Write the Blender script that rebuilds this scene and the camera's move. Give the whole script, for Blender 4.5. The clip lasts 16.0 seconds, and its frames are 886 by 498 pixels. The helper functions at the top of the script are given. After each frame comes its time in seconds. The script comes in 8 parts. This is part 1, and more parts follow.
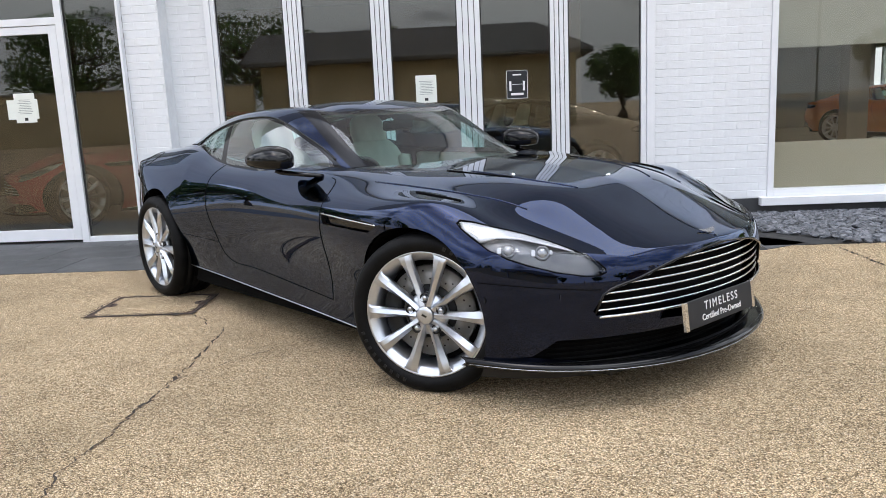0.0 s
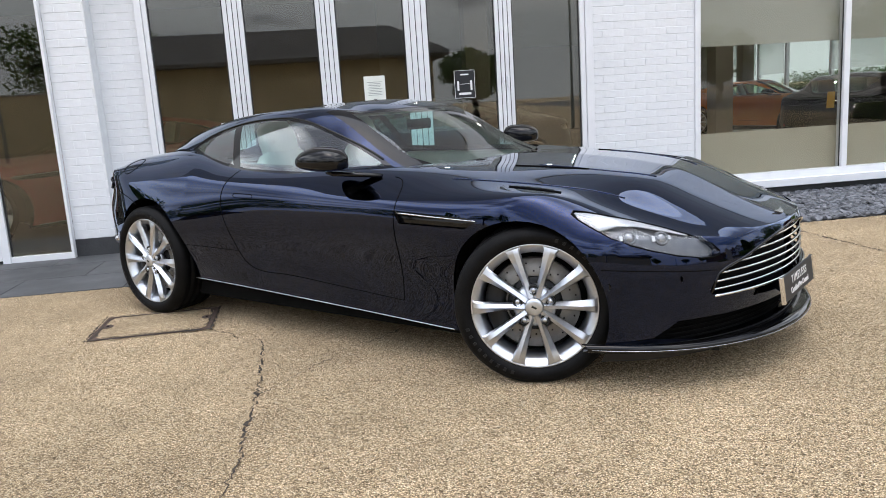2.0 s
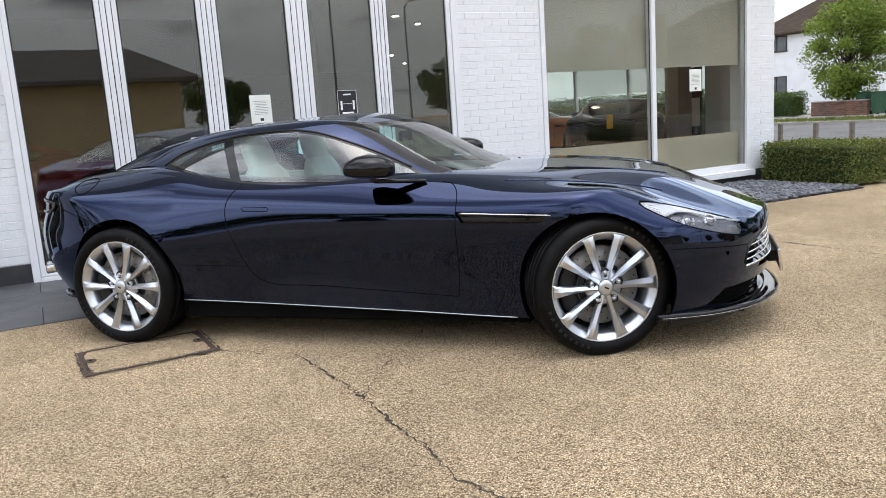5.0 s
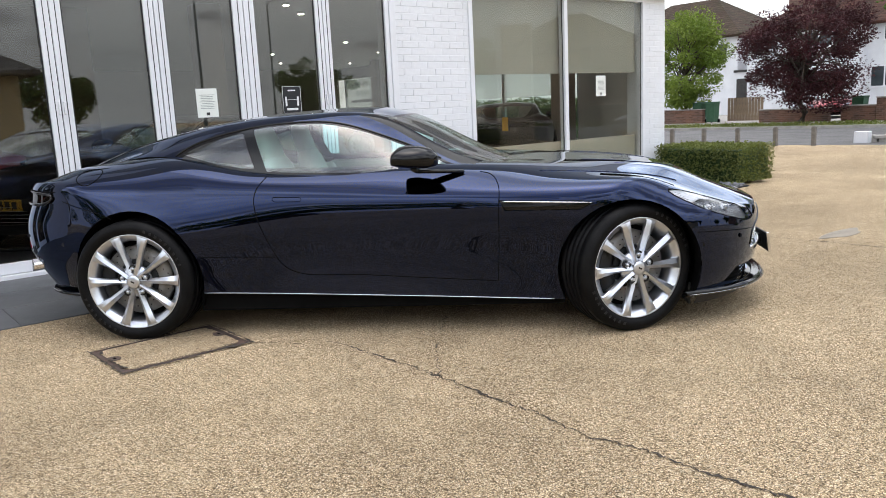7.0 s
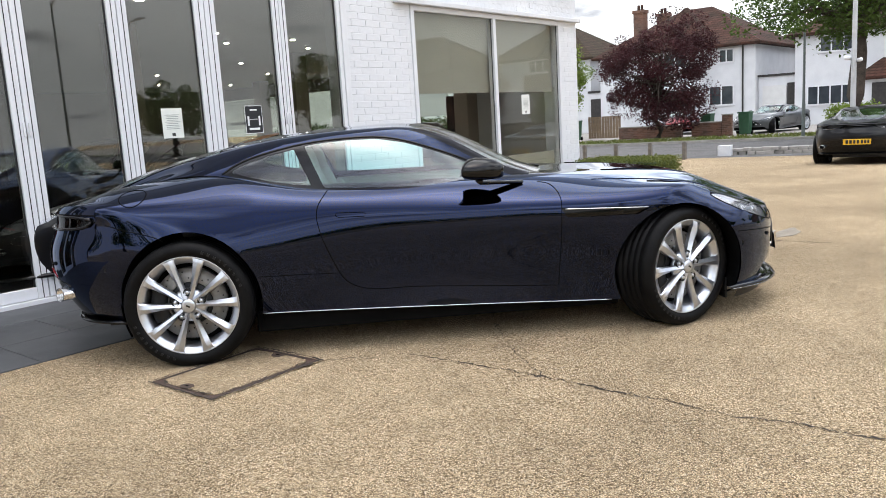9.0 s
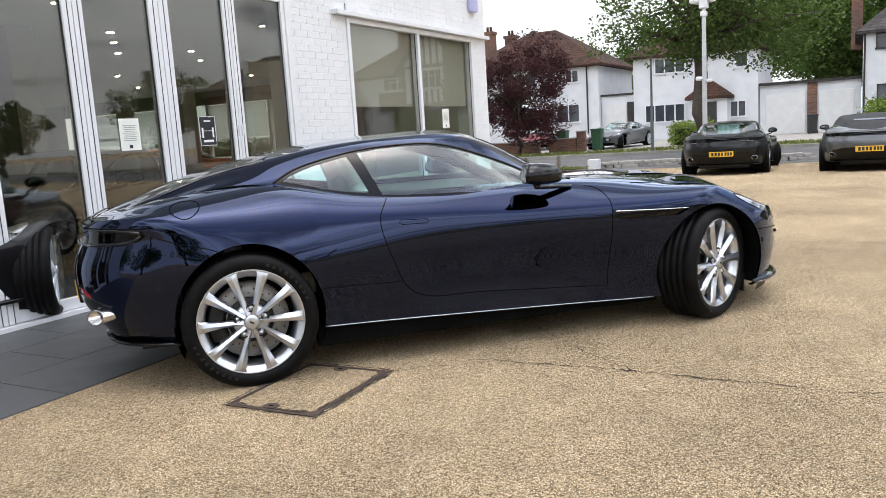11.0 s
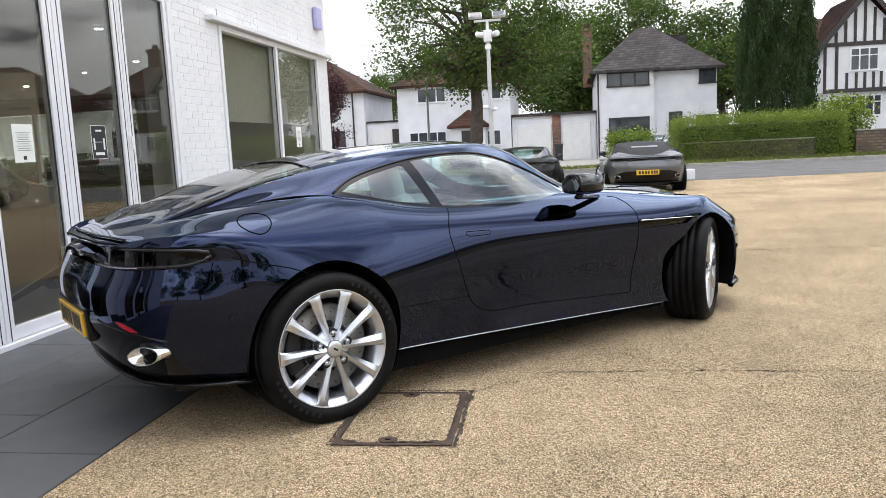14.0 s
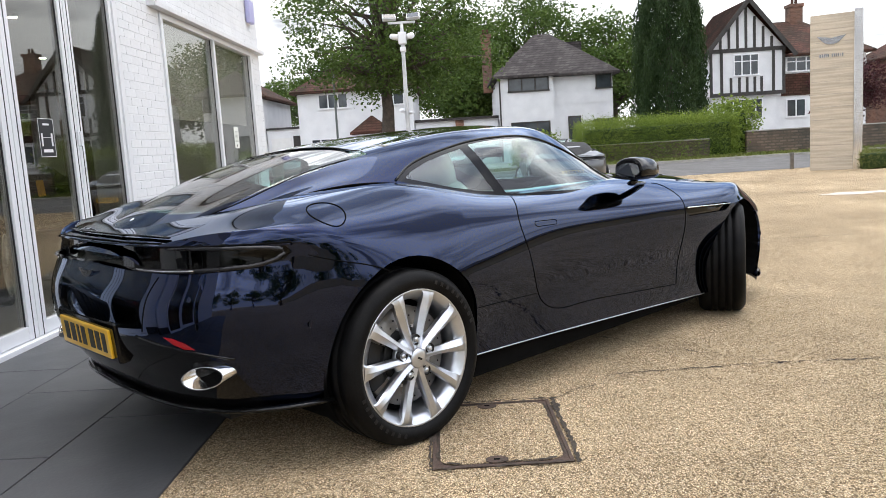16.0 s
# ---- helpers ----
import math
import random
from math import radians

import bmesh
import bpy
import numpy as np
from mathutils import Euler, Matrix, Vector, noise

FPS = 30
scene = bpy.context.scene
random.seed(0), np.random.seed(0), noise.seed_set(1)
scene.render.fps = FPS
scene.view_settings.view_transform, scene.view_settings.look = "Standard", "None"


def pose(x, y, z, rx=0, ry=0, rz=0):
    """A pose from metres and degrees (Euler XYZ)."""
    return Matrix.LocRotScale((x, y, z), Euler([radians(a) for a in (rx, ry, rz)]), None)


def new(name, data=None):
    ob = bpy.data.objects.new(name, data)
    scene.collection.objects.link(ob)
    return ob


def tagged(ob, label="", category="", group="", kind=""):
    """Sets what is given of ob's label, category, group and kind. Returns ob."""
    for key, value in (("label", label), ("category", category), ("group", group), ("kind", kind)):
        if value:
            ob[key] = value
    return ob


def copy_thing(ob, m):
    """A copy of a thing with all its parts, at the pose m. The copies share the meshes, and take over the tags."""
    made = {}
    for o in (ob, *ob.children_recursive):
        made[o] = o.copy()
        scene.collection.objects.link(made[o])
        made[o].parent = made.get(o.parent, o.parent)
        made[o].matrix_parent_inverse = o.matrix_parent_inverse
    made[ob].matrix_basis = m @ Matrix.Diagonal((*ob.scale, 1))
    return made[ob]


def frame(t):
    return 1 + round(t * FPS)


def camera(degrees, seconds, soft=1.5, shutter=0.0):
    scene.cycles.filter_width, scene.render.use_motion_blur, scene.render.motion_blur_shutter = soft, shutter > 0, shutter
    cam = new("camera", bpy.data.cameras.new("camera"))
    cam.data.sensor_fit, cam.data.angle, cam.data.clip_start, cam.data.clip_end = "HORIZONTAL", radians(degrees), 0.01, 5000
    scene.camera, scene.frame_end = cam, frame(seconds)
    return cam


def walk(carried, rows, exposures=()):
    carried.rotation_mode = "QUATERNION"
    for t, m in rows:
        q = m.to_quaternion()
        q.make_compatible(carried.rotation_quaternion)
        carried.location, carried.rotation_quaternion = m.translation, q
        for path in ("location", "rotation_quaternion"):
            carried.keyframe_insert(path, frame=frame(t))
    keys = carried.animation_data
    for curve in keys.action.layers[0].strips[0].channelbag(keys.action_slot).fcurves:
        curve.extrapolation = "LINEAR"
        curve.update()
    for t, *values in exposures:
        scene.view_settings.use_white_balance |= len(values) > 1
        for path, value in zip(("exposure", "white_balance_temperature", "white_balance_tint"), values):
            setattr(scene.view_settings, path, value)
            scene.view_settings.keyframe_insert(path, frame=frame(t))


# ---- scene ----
cam = camera(59.6, 16.0, 0.9)
METRES, EYE, TILT, LEAN, TURN = 8.705, 1.183, -0.72, -0.2, 3.8
ROWS = [
    (0.0, 0.0, 0.0, 0.0, -0.47, -9.66, 2.75),
    (0.5, -0.0314, 0.0006, 0.0011, -2.87, -9.57, 2.75),
    (1.0, -0.0634, 0.0001, 0.0014, -5.72, -9.67, 3.28),
    (1.5, -0.0932, 0.0068, -0.0001, -9.03, -10.16, 3.55),
    (2.0, -0.123, 0.0114, 0.0031, -12.12, -10.06, 3.92),
    (2.5, -0.1569, 0.014, 0.0037, -15.06, -9.64, 3.9),
    (3.0, -0.1835, 0.0209, 0.001, -18.57, -9.98, 4.15),
    (3.5, -0.2108, 0.029, 0.0032, -21.46, -10.31, 4.15),
    (4.0, -0.2413, 0.0344, 0.0045, -24.99, -9.85, 4.1),
    (6.5, -0.3808, 0.0853, 0.0049, -40.65, -9.87, 3.95),
    (7.0, -0.4063, 0.1018, 0.0058, -43.24, -9.89, 3.36),
    (7.5, -0.4343, 0.1192, 0.0062, -46.13, -9.58, 3.14),
    (8.0, -0.4566, 0.1425, 0.005, -48.56, -9.5, 3.48),
    (8.5, -0.4767, 0.1648, 0.0073, -51.06, -9.48, 3.76),
    (9.0, -0.5029, 0.1906, 0.009, -54.07, -9.0, 4.13),
    (11.5, -0.5854, 0.3416, 0.012, -69.44, -8.53, 4.3),
    (12.0, -0.5963, 0.3747, 0.0127, -73.36, -8.44, 4.37),
    (12.5, -0.6009, 0.4054, 0.0123, -76.27, -8.19, 4.11),
    (13.0, -0.6, 0.4375, 0.0135, -78.95, -7.81, 3.76),
    (13.5, -0.6031, 0.4715, 0.0132, -81.7, -7.83, 3.82),
    (14.0, -0.602, 0.4997, 0.013, -84.69, -7.86, 3.47),
    (14.5, -0.593, 0.5283, 0.0143, -87.13, -7.25, 3.42),
    (15.0, -0.585, 0.5557, 0.0152, -89.14, -6.95, 3.6),
    (15.5, -0.5728, 0.5789, 0.0126, -91.57, -7.38, 3.92),
    (16.0, -0.5566, 0.5952, 0.0049, -92.72, -7.82, 4.17),
]
walk(cam, [(t, pose(0, 0, EYE, TILT, LEAN, TURN) @ pose(METRES * x, METRES * y, METRES * z, 90 + pitch, roll, yaw)) for t, x, y, z, yaw, pitch, roll in ROWS], [(0.0, 0.25, 5960, 10), (4.0, 0.25, 5980, 10), (8.0, 0.26, 6060, 10), (16.0, 0.32, 6140, 10)])

# ---- world, sun, exposure ----
SUN_AZ, SUN_EL = radians(215), radians(76)
world = bpy.data.worlds.new("world")
scene.world = world
world.use_nodes = True
wn, wl = world.node_tree.nodes, world.node_tree.links
sky = wn.new("ShaderNodeTexSky")
sky.sky_type, sky.sun_disc = "NISHITA", False
sky.sun_elevation, sky.sun_rotation, sky.air_density, sky.dust_density = SUN_EL, SUN_AZ, 1.0, 3.0
coord = wn.new("ShaderNodeTexCoord")
# A flat cloud layer overhead: the way to the sky, divided by its height
apart, rise, lay = wn.new("ShaderNodeSeparateXYZ"), wn.new("ShaderNodeMath"), wn.new("ShaderNodeVectorMath")
rise.operation, lay.operation = "ADD", "DIVIDE"
rise.inputs[1].default_value = 0.16
join = wn.new("ShaderNodeCombineXYZ")
cloud_map = wn.new("ShaderNodeMapping")
cloud_map.inputs["Location"].default_value = (3.1, 2.2, 0.0)
cloud = wn.new("ShaderNodeTexNoise")
cloud.inputs["Scale"].default_value, cloud.inputs["Detail"].default_value, cloud.inputs["Roughness"].default_value = 0.95, 7, 0.55
ramp = wn.new("ShaderNodeValToRGB")
ramp.color_ramp.elements[0].position, ramp.color_ramp.elements[1].position = 0.34, 0.52
shade = wn.new("ShaderNodeTexNoise")
shade.inputs["Scale"].default_value, shade.inputs["Detail"].default_value = 2.2, 8
cloud_col = wn.new("ShaderNodeValToRGB")
cloud_col.color_ramp.elements[0].position, cloud_col.color_ramp.elements[1].position = 0.43, 0.62
cloud_col.color_ramp.elements[0].color = (2.6, 2.65, 2.95, 1)
cloud_col.color_ramp.elements[1].color = (11.8, 11.7, 11.4, 1)
mixer = wn.new("ShaderNodeMix")
mixer.data_type = "RGBA"
wl.new(coord.outputs["Generated"], apart.inputs[0])
wl.new(apart.outputs["Z"], rise.inputs[0])
for k in range(3):
    wl.new(rise.outputs[0], join.inputs[k])
wl.new(coord.outputs["Generated"], lay.inputs[0])
wl.new(join.outputs[0], lay.inputs[1])
wl.new(lay.outputs[0], cloud_map.inputs["Vector"])
for n in (cloud, shade):
    wl.new(cloud_map.outputs["Vector"], n.inputs["Vector"])
# Haze: the cover closes towards the horizon
low, haze, cover = (wn.new("ShaderNodeMath") for _ in range(3))
low.operation, haze.operation, cover.operation = "SUBTRACT", "POWER", "MULTIPLY_ADD"
low.inputs[0].default_value, low.use_clamp = 1.0, True
haze.inputs[1].default_value, cover.inputs[1].default_value = 4.0, 0.30
wl.new(apart.outputs["Z"], low.inputs[1])
wl.new(low.outputs[0], haze.inputs[0])
wl.new(haze.outputs[0], cover.inputs[0])
wl.new(cloud.outputs["Fac"], cover.inputs[2])
wl.new(cover.outputs[0], ramp.inputs["Fac"])
pale = wn.new("ShaderNodeMath")
pale.operation, pale.inputs[1].default_value = "MULTIPLY_ADD", 0.30
wl.new(haze.outputs[0], pale.inputs[0])
wl.new(shade.outputs["Fac"], pale.inputs[2])
wl.new(pale.outputs[0], cloud_col.inputs["Fac"])
wl.new(ramp.outputs["Color"], mixer.inputs["Factor"])
wl.new(sky.outputs["Color"], mixer.inputs["A"])
wl.new(cloud_col.outputs["Color"], mixer.inputs["B"])
# An overcast sky is brightest overhead
zenith, bright = wn.new("ShaderNodeMapRange"), wn.new("ShaderNodeVectorMath")
zenith.inputs["From Min"].default_value, zenith.inputs["From Max"].default_value = 0.08, 0.6
zenith.inputs["To Min"].default_value, zenith.inputs["To Max"].default_value = 0.56, 1.87
bright.operation = "SCALE"
wl.new(apart.outputs["Z"], zenith.inputs["Value"])
wl.new(mixer.outputs["Result"], bright.inputs[0])
wl.new(zenith.outputs["Result"], bright.inputs["Scale"])
wl.new(bright.outputs["Vector"], wn["Background"].inputs["Color"])
wn["Background"].inputs["Strength"].default_value = 0.15

sun_data = bpy.data.lights.new("sun", "SUN")
sun_data.energy, sun_data.angle, sun_data.color = 0.9, radians(50), (1.0, 0.94, 0.85)
sun = new("sun", sun_data)
sun.matrix_world = Matrix.Rotation(-SUN_AZ, 4, "Z") @ Matrix.Rotation(radians(90) - SUN_EL, 4, "X") @ Matrix.Rotation(radians(180), 4, "Z")

from mathutils.bvhtree import BVHTree


# ---- shared helpers ----
def part(name, bm, material, parent=None, label="", smooth=False, m=None):
    me = bpy.data.meshes.new(name)
    if smooth:
        for f in bm.faces:
            f.smooth = True
    bm.to_mesh(me)
    bm.free()
    me.materials.append(material)
    ob = new(name, me)
    if parent:
        ob.parent = parent
    if m is not None:
        ob.matrix_basis = m
    if label:
        tagged(ob, label)
    return ob


def share(ob, m, parent=None):
    """Another object on the same mesh."""
    o = new(ob.name.split(".")[0], ob.data)
    o.parent = parent or ob.parent
    o.matrix_basis = m
    return o


def thing(name, m, label, category, group=""):
    ob = new(name)
    ob.empty_display_size = 0.1
    ob.matrix_basis = m
    return tagged(ob, label, category, group)


def add_box(bm, x0, x1, y0, y1, z0, z1, bevel=0.0, m=None):
    made = bmesh.ops.create_cube(bm, size=1)["verts"]
    for v in made:
        v.co = Vector(((x0 + x1) / 2 + v.co.x * (x1 - x0), (y0 + y1) / 2 + v.co.y * (y1 - y0), (z0 + z1) / 2 + v.co.z * (z1 - z0)))
        if m is not None:
            v.co = m @ v.co
    if bevel:
        edges = list({e for v in made for e in v.link_edges})
        bmesh.ops.bevel(bm, geom=edges, offset=bevel, segments=2, affect="EDGES", profile=0.5)
    return bm


def box(*a, **k):
    return add_box(bmesh.new(), *a, **k)


def add_tube(bm, pts, radius, sides=8, closed=False, flat=1.0, caps=True):
    """A tube along points; radius a number or one for each point."""
    pts = [Vector(p) for p in pts]
    n = len(pts)
    rings = []
    ref = Vector((0, 0, 1))
    for i, p in enumerate(pts):
        a = pts[(i - 1) % n] if closed or i else pts[0]
        b = pts[(i + 1) % n] if closed or i < n - 1 else pts[-1]
        d = (b - a).normalized()
        u = d.cross(ref)
        if u.length < 1e-3:
            u = d.cross(Vector((1, 0, 0)))
        u.normalize()
        w = u.cross(d)
        r = radius[i] if isinstance(radius, (list, tuple)) else radius
        rings.append([bm.verts.new(p + (u * math.cos(t) + w * math.sin(t) * flat) * r) for t in (2 * math.pi * k / sides for k in range(sides))])
    for i in range(n if closed else n - 1):
        a, b = rings[i], rings[(i + 1) % n]
        for k in range(sides):
            bm.faces.new((a[k], a[(k + 1) % sides], b[(k + 1) % sides], b[k]))
    if caps and not closed:
        bm.faces.new(rings[0][::-1])
        bm.faces.new(rings[-1])
    return bm


def tube(*a, **k):
    return add_tube(bmesh.new(), *a, **k)


def add_lathe(bm, profile, segs=48, axis="Y", arc=None):
    """Turns a profile of (radius, along) round the axis."""
    full = arc is None
    a0, a1 = arc or (0, 2 * math.pi)
    count = segs if full else segs + 1
    rows = []
    for k in range(count):
        t = a0 + (a1 - a0) * k / segs
        c, s = math.cos(t), math.sin(t)
        rows.append([bm.verts.new((r * c, h, r * s) if axis == "Y" else (r * c, r * s, h)) for r, h in profile])
    for k in range(segs):
        a, b = rows[k], rows[(k + 1) % count]
        for i in range(len(profile) - 1):
            try:
                bm.faces.new((a[i], a[i + 1], b[i + 1], b[i]))
            except ValueError:
                pass
    bmesh.ops.remove_doubles(bm, verts=bm.verts[:], dist=1e-5)
    bmesh.ops.recalc_face_normals(bm, faces=bm.faces[:])
    return bm


def lathe(*a, **k):
    return add_lathe(bmesh.new(), *a, **k)


def add_prism(bm, outline, depth, m=None):
    """A flat outline of (x, y) drawn out to depth along z."""
    lo = [bm.verts.new((x, y, 0)) for x, y in outline]
    hi = [bm.verts.new((x, y, depth)) for x, y in outline]
    n = len(lo)
    faces = [bm.faces.new(lo[::-1]), bm.faces.new(hi)] + [bm.faces.new((lo[i], lo[(i + 1) % n], hi[(i + 1) % n], hi[i])) for i in range(n)]
    if m is not None:
        for v in lo + hi:
            v.co = m @ v.co
    bmesh.ops.recalc_face_normals(bm, faces=faces)
    return bm


def prism(*a, **k):
    return add_prism(bmesh.new(), *a, **k)


def spline(xs, ys):
    """A natural cubic through the points."""
    x, y = np.array(xs, float), np.array(ys, float)
    n = len(x)
    h = np.diff(x)
    A, r = np.eye(n), np.zeros(n)
    for i in range(1, n - 1):
        A[i, i - 1:i + 2] = h[i - 1], 2 * (h[i - 1] + h[i]), h[i]
        r[i] = 6 * ((y[i + 1] - y[i]) / h[i] - (y[i] - y[i - 1]) / h[i - 1])
    k = np.linalg.solve(A, r)

    def at(q):
        q = min(max(q, x[0]), x[-1])
        i = min(max(int(np.searchsorted(x, q)) - 1, 0), n - 2)
        a, b = (x[i + 1] - q) / h[i], (q - x[i]) / h[i]
        return float(a * y[i] + b * y[i + 1] + ((a ** 3 - a) * k[i] + (b ** 3 - b) * k[i + 1]) * h[i] ** 2 / 6)
    return at


# ---- materials ----
def mat(name, col, rough=0.5, metal=0.0, col2=None, scale=8.0, grain=0.0, bump=0.0, bump_scale=None, rough2=None, coat=0.0, island=0.0, obj=0.0, detail=6, mixpos=(0.35, 0.65), spec=0.5):
    """A surface with two scales of variation in colour and gloss, and fine relief."""
    m = bpy.data.materials.new(name)
    m.use_nodes = True
    n, l = m.node_tree.nodes, m.node_tree.links
    b = n["Principled BSDF"]
    b.inputs["Base Color"].default_value = (*col, 1)
    b.inputs["Roughness"].default_value, b.inputs["Metallic"].default_value = rough, metal
    b.inputs["Coat Weight"].default_value, b.inputs["Coat Roughness"].default_value, b.inputs["Coat IOR"].default_value = coat, 0.01, 1.36
    b.inputs["Specular IOR Level"].default_value = spec
    tc = n.new("ShaderNodeTexCoord")
    out = None
    if col2 or rough2 is not None:
        big = n.new("ShaderNodeTexNoise")
        big.inputs["Scale"].default_value, big.inputs["Detail"].default_value = scale, detail
        l.new(tc.outputs["Object"], big.inputs["Vector"])
        cr = n.new("ShaderNodeMapRange")
        cr.inputs["From Min"].default_value, cr.inputs["From Max"].default_value = mixpos
        l.new(big.outputs["Fac"], cr.inputs["Value"])
        if col2:
            mx = n.new("ShaderNodeMix")
            mx.data_type = "RGBA"
            mx.inputs["A"].default_value, mx.inputs["B"].default_value = (*col, 1), (*col2, 1)
            l.new(cr.outputs["Result"], mx.inputs["Factor"])
            out = mx.outputs["Result"]
        if rough2 is not None:
            rr = n.new("ShaderNodeMapRange")
            rr.inputs["To Min"].default_value, rr.inputs["To Max"].default_value = rough, rough2
            l.new(cr.outputs["Result"], rr.inputs["Value"])
            l.new(rr.outputs["Result"], b.inputs["Roughness"])
    for amount, source in ((island, "ShaderNodeNewGeometry"), (obj, "ShaderNodeObjectInfo")):
        if amount:
            g = n.new(source)
            mr = n.new("ShaderNodeMapRange")
            mr.inputs["To Min"].default_value, mr.inputs["To Max"].default_value = 1 - amount, 1 + amount
            l.new(g.outputs["Random Per Island" if source == "ShaderNodeNewGeometry" else "Random"], mr.inputs["Value"])
            hv = n.new("ShaderNodeHueSaturation")
            hv.inputs["Color"].default_value = (*col, 1)
            if out:
                l.new(out, hv.inputs["Color"])
            l.new(mr.outputs["Result"], hv.inputs["Value"])
            out = hv.outputs["Color"]
    if grain or bump:
        fine = n.new("ShaderNodeTexNoise")
        fine.inputs["Scale"].default_value, fine.inputs["Detail"].default_value = bump_scale or scale * 12, 4
        l.new(tc.outputs["Object"], fine.inputs["Vector"])
        if grain:
            gr = n.new("ShaderNodeMapRange")
            gr.inputs["From Min"].default_value, gr.inputs["From Max"].default_value = 0.3, 0.7
            gr.inputs["To Min"].default_value, gr.inputs["To Max"].default_value = 1 - grain, 1 + grain
            l.new(fine.outputs["Fac"], gr.inputs["Value"])
            hv = n.new("ShaderNodeHueSaturation")
            hv.inputs["Color"].default_value = (*col, 1)
            if out:
                l.new(out, hv.inputs["Color"])
            l.new(gr.outputs["Result"], hv.inputs["Value"])
            out = hv.outputs["Color"]
        if bump:
            bp = n.new("ShaderNodeBump")
            bp.inputs["Strength"].default_value, bp.inputs["Distance"].default_value = bump, 0.01
            l.new(fine.outputs["Fac"], bp.inputs["Height"])
            l.new(bp.outputs["Normal"], b.inputs["Normal"])
    if out:
        l.new(out, b.inputs["Base Color"])
    return m


def glass(name, tint, ior=1.5, rough=0.0, gain=1.0, steep=4.0):
    """A thin pane: clear with a tint, and gloss that grows to the rim of sight."""
    m = bpy.data.materials.new(name)
    m.use_nodes = True
    n, l = m.node_tree.nodes, m.node_tree.links
    n.remove(n["Principled BSDF"])
    tr, gl, mx, lw, pw, mu = (n.new("ShaderNode" + k) for k in ("BsdfTransparent", "BsdfGlossy", "MixShader", "LayerWeight", "Math", "Math"))
    tr.inputs["Color"].default_value = (*tint, 1)
    gl.inputs["Roughness"].default_value = rough
    lw.inputs["Blend"].default_value = 0.5
    f0 = ((ior - 1) / (ior + 1)) ** 2 * gain
    pw.operation, mu.operation, mu.use_clamp = "POWER", "MULTIPLY_ADD", True
    pw.inputs[1].default_value = steep
    mu.inputs[1].default_value, mu.inputs[2].default_value = 1 - f0, f0
    l.new(lw.outputs["Facing"], pw.inputs[0])
    l.new(pw.outputs[0], mu.inputs[0])
    l.new(mu.outputs[0], mx.inputs["Fac"])
    l.new(tr.outputs[0], mx.inputs[1])
    l.new(gl.outputs[0], mx.inputs[2])
    l.new(mx.outputs[0], n["Material Output"].inputs["Surface"])
    return m


def glow(name, col, power):
    m = bpy.data.materials.new(name)
    m.use_nodes = True
    b = m.node_tree.nodes["Principled BSDF"]
    b.inputs["Base Color"].default_value = (*col, 1)
    b.inputs["Emission Color"].default_value, b.inputs["Emission Strength"].default_value = (*col, 1), power
    return m


PAINT = mat("navy_paint", (0.0004, 0.0075, 0.0400), 0.03, 1.0, (0.0003, 0.0064, 0.0350), 3.0, coat=1.0, spec=0.1)
PAINT.node_tree.nodes["Principled BSDF"].inputs["Specular Tint"].default_value = (0.56, 0.71, 1.0, 1)
PAINT.node_tree.nodes["Principled BSDF"].inputs["Coat IOR"].default_value = 1.37
GLOSS_BLACK = mat("gloss_black", (0.003, 0.003, 0.0034), 0.06, coat=0.1, col2=(0.004, 0.004, 0.004), spec=0.28)
FRIT = mat("black_glass_print", (0.005, 0.005, 0.006), 0.12, col2=(0.006, 0.006, 0.007), spec=0.22)
DISC_STEEL = mat("disc_steel", (0.25, 0.235, 0.215), 0.42, 0.5, (0.20, 0.19, 0.175), 30, bump=0.1, bump_scale=200)
SATIN_BLACK = mat("satin_black", (0.007, 0.007, 0.0075), 0.45, col2=(0.011, 0.011, 0.011), bump=0.1, bump_scale=300, spec=0.3)
# Near-black for cavities: the shade in gaps, holes and arches is in the colour
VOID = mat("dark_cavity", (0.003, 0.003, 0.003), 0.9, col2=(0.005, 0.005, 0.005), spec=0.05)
CHROME = mat("bright_chrome", (0.75, 0.75, 0.76), 0.12, 1.0, rough2=0.2)
ALLOY = mat("silver_alloy", (0.60, 0.625, 0.67), 0.30, 0.95, (0.54, 0.565, 0.61), 20, rough2=0.38, coat=0.4)
RUBBER = mat("tyre_rubber", (0.0032, 0.0032, 0.0036), 0.5, col2=(0.0065, 0.0065, 0.0065), scale=12, grain=0.3, bump=0.12, bump_scale=160, spec=0.10)
SEAT = mat("cream_leather", (0.62, 0.60, 0.54), 0.5, col2=(0.56, 0.54, 0.48), scale=20, bump=0.15, bump_scale=400)
TRIM_DARK = mat("dark_leather", (0.018, 0.018, 0.020), 0.55, col2=(0.03, 0.03, 0.032), scale=30, bump=0.2, bump_scale=500)
SCREEN_GLASS = glass("windscreen_glass", (0.66, 0.86, 0.82), 1.5, 0.0, 2.6)
CAR_GLASS = glass("car_glass", (0.74, 0.98, 0.95), 1.5, 0.0, 2.6, 2.6)
DARK_GLASS = glass("smoked_glass", (0.10, 0.105, 0.115), 1.5, 0.0, 0.45)
LAMP_GLASS = glass("lamp_cover", (0.90, 0.91, 0.93), 1.45, 0.0, 0.8)
RED_LENS = mat("red_lens", (0.35, 0.008, 0.012), 0.15, coat=0.8, col2=(0.28, 0.006, 0.01))
LAMP_BED = mat("lamp_housing", (0.105, 0.11, 0.118), 0.4, 0.4, (0.16, 0.165, 0.175), 30)
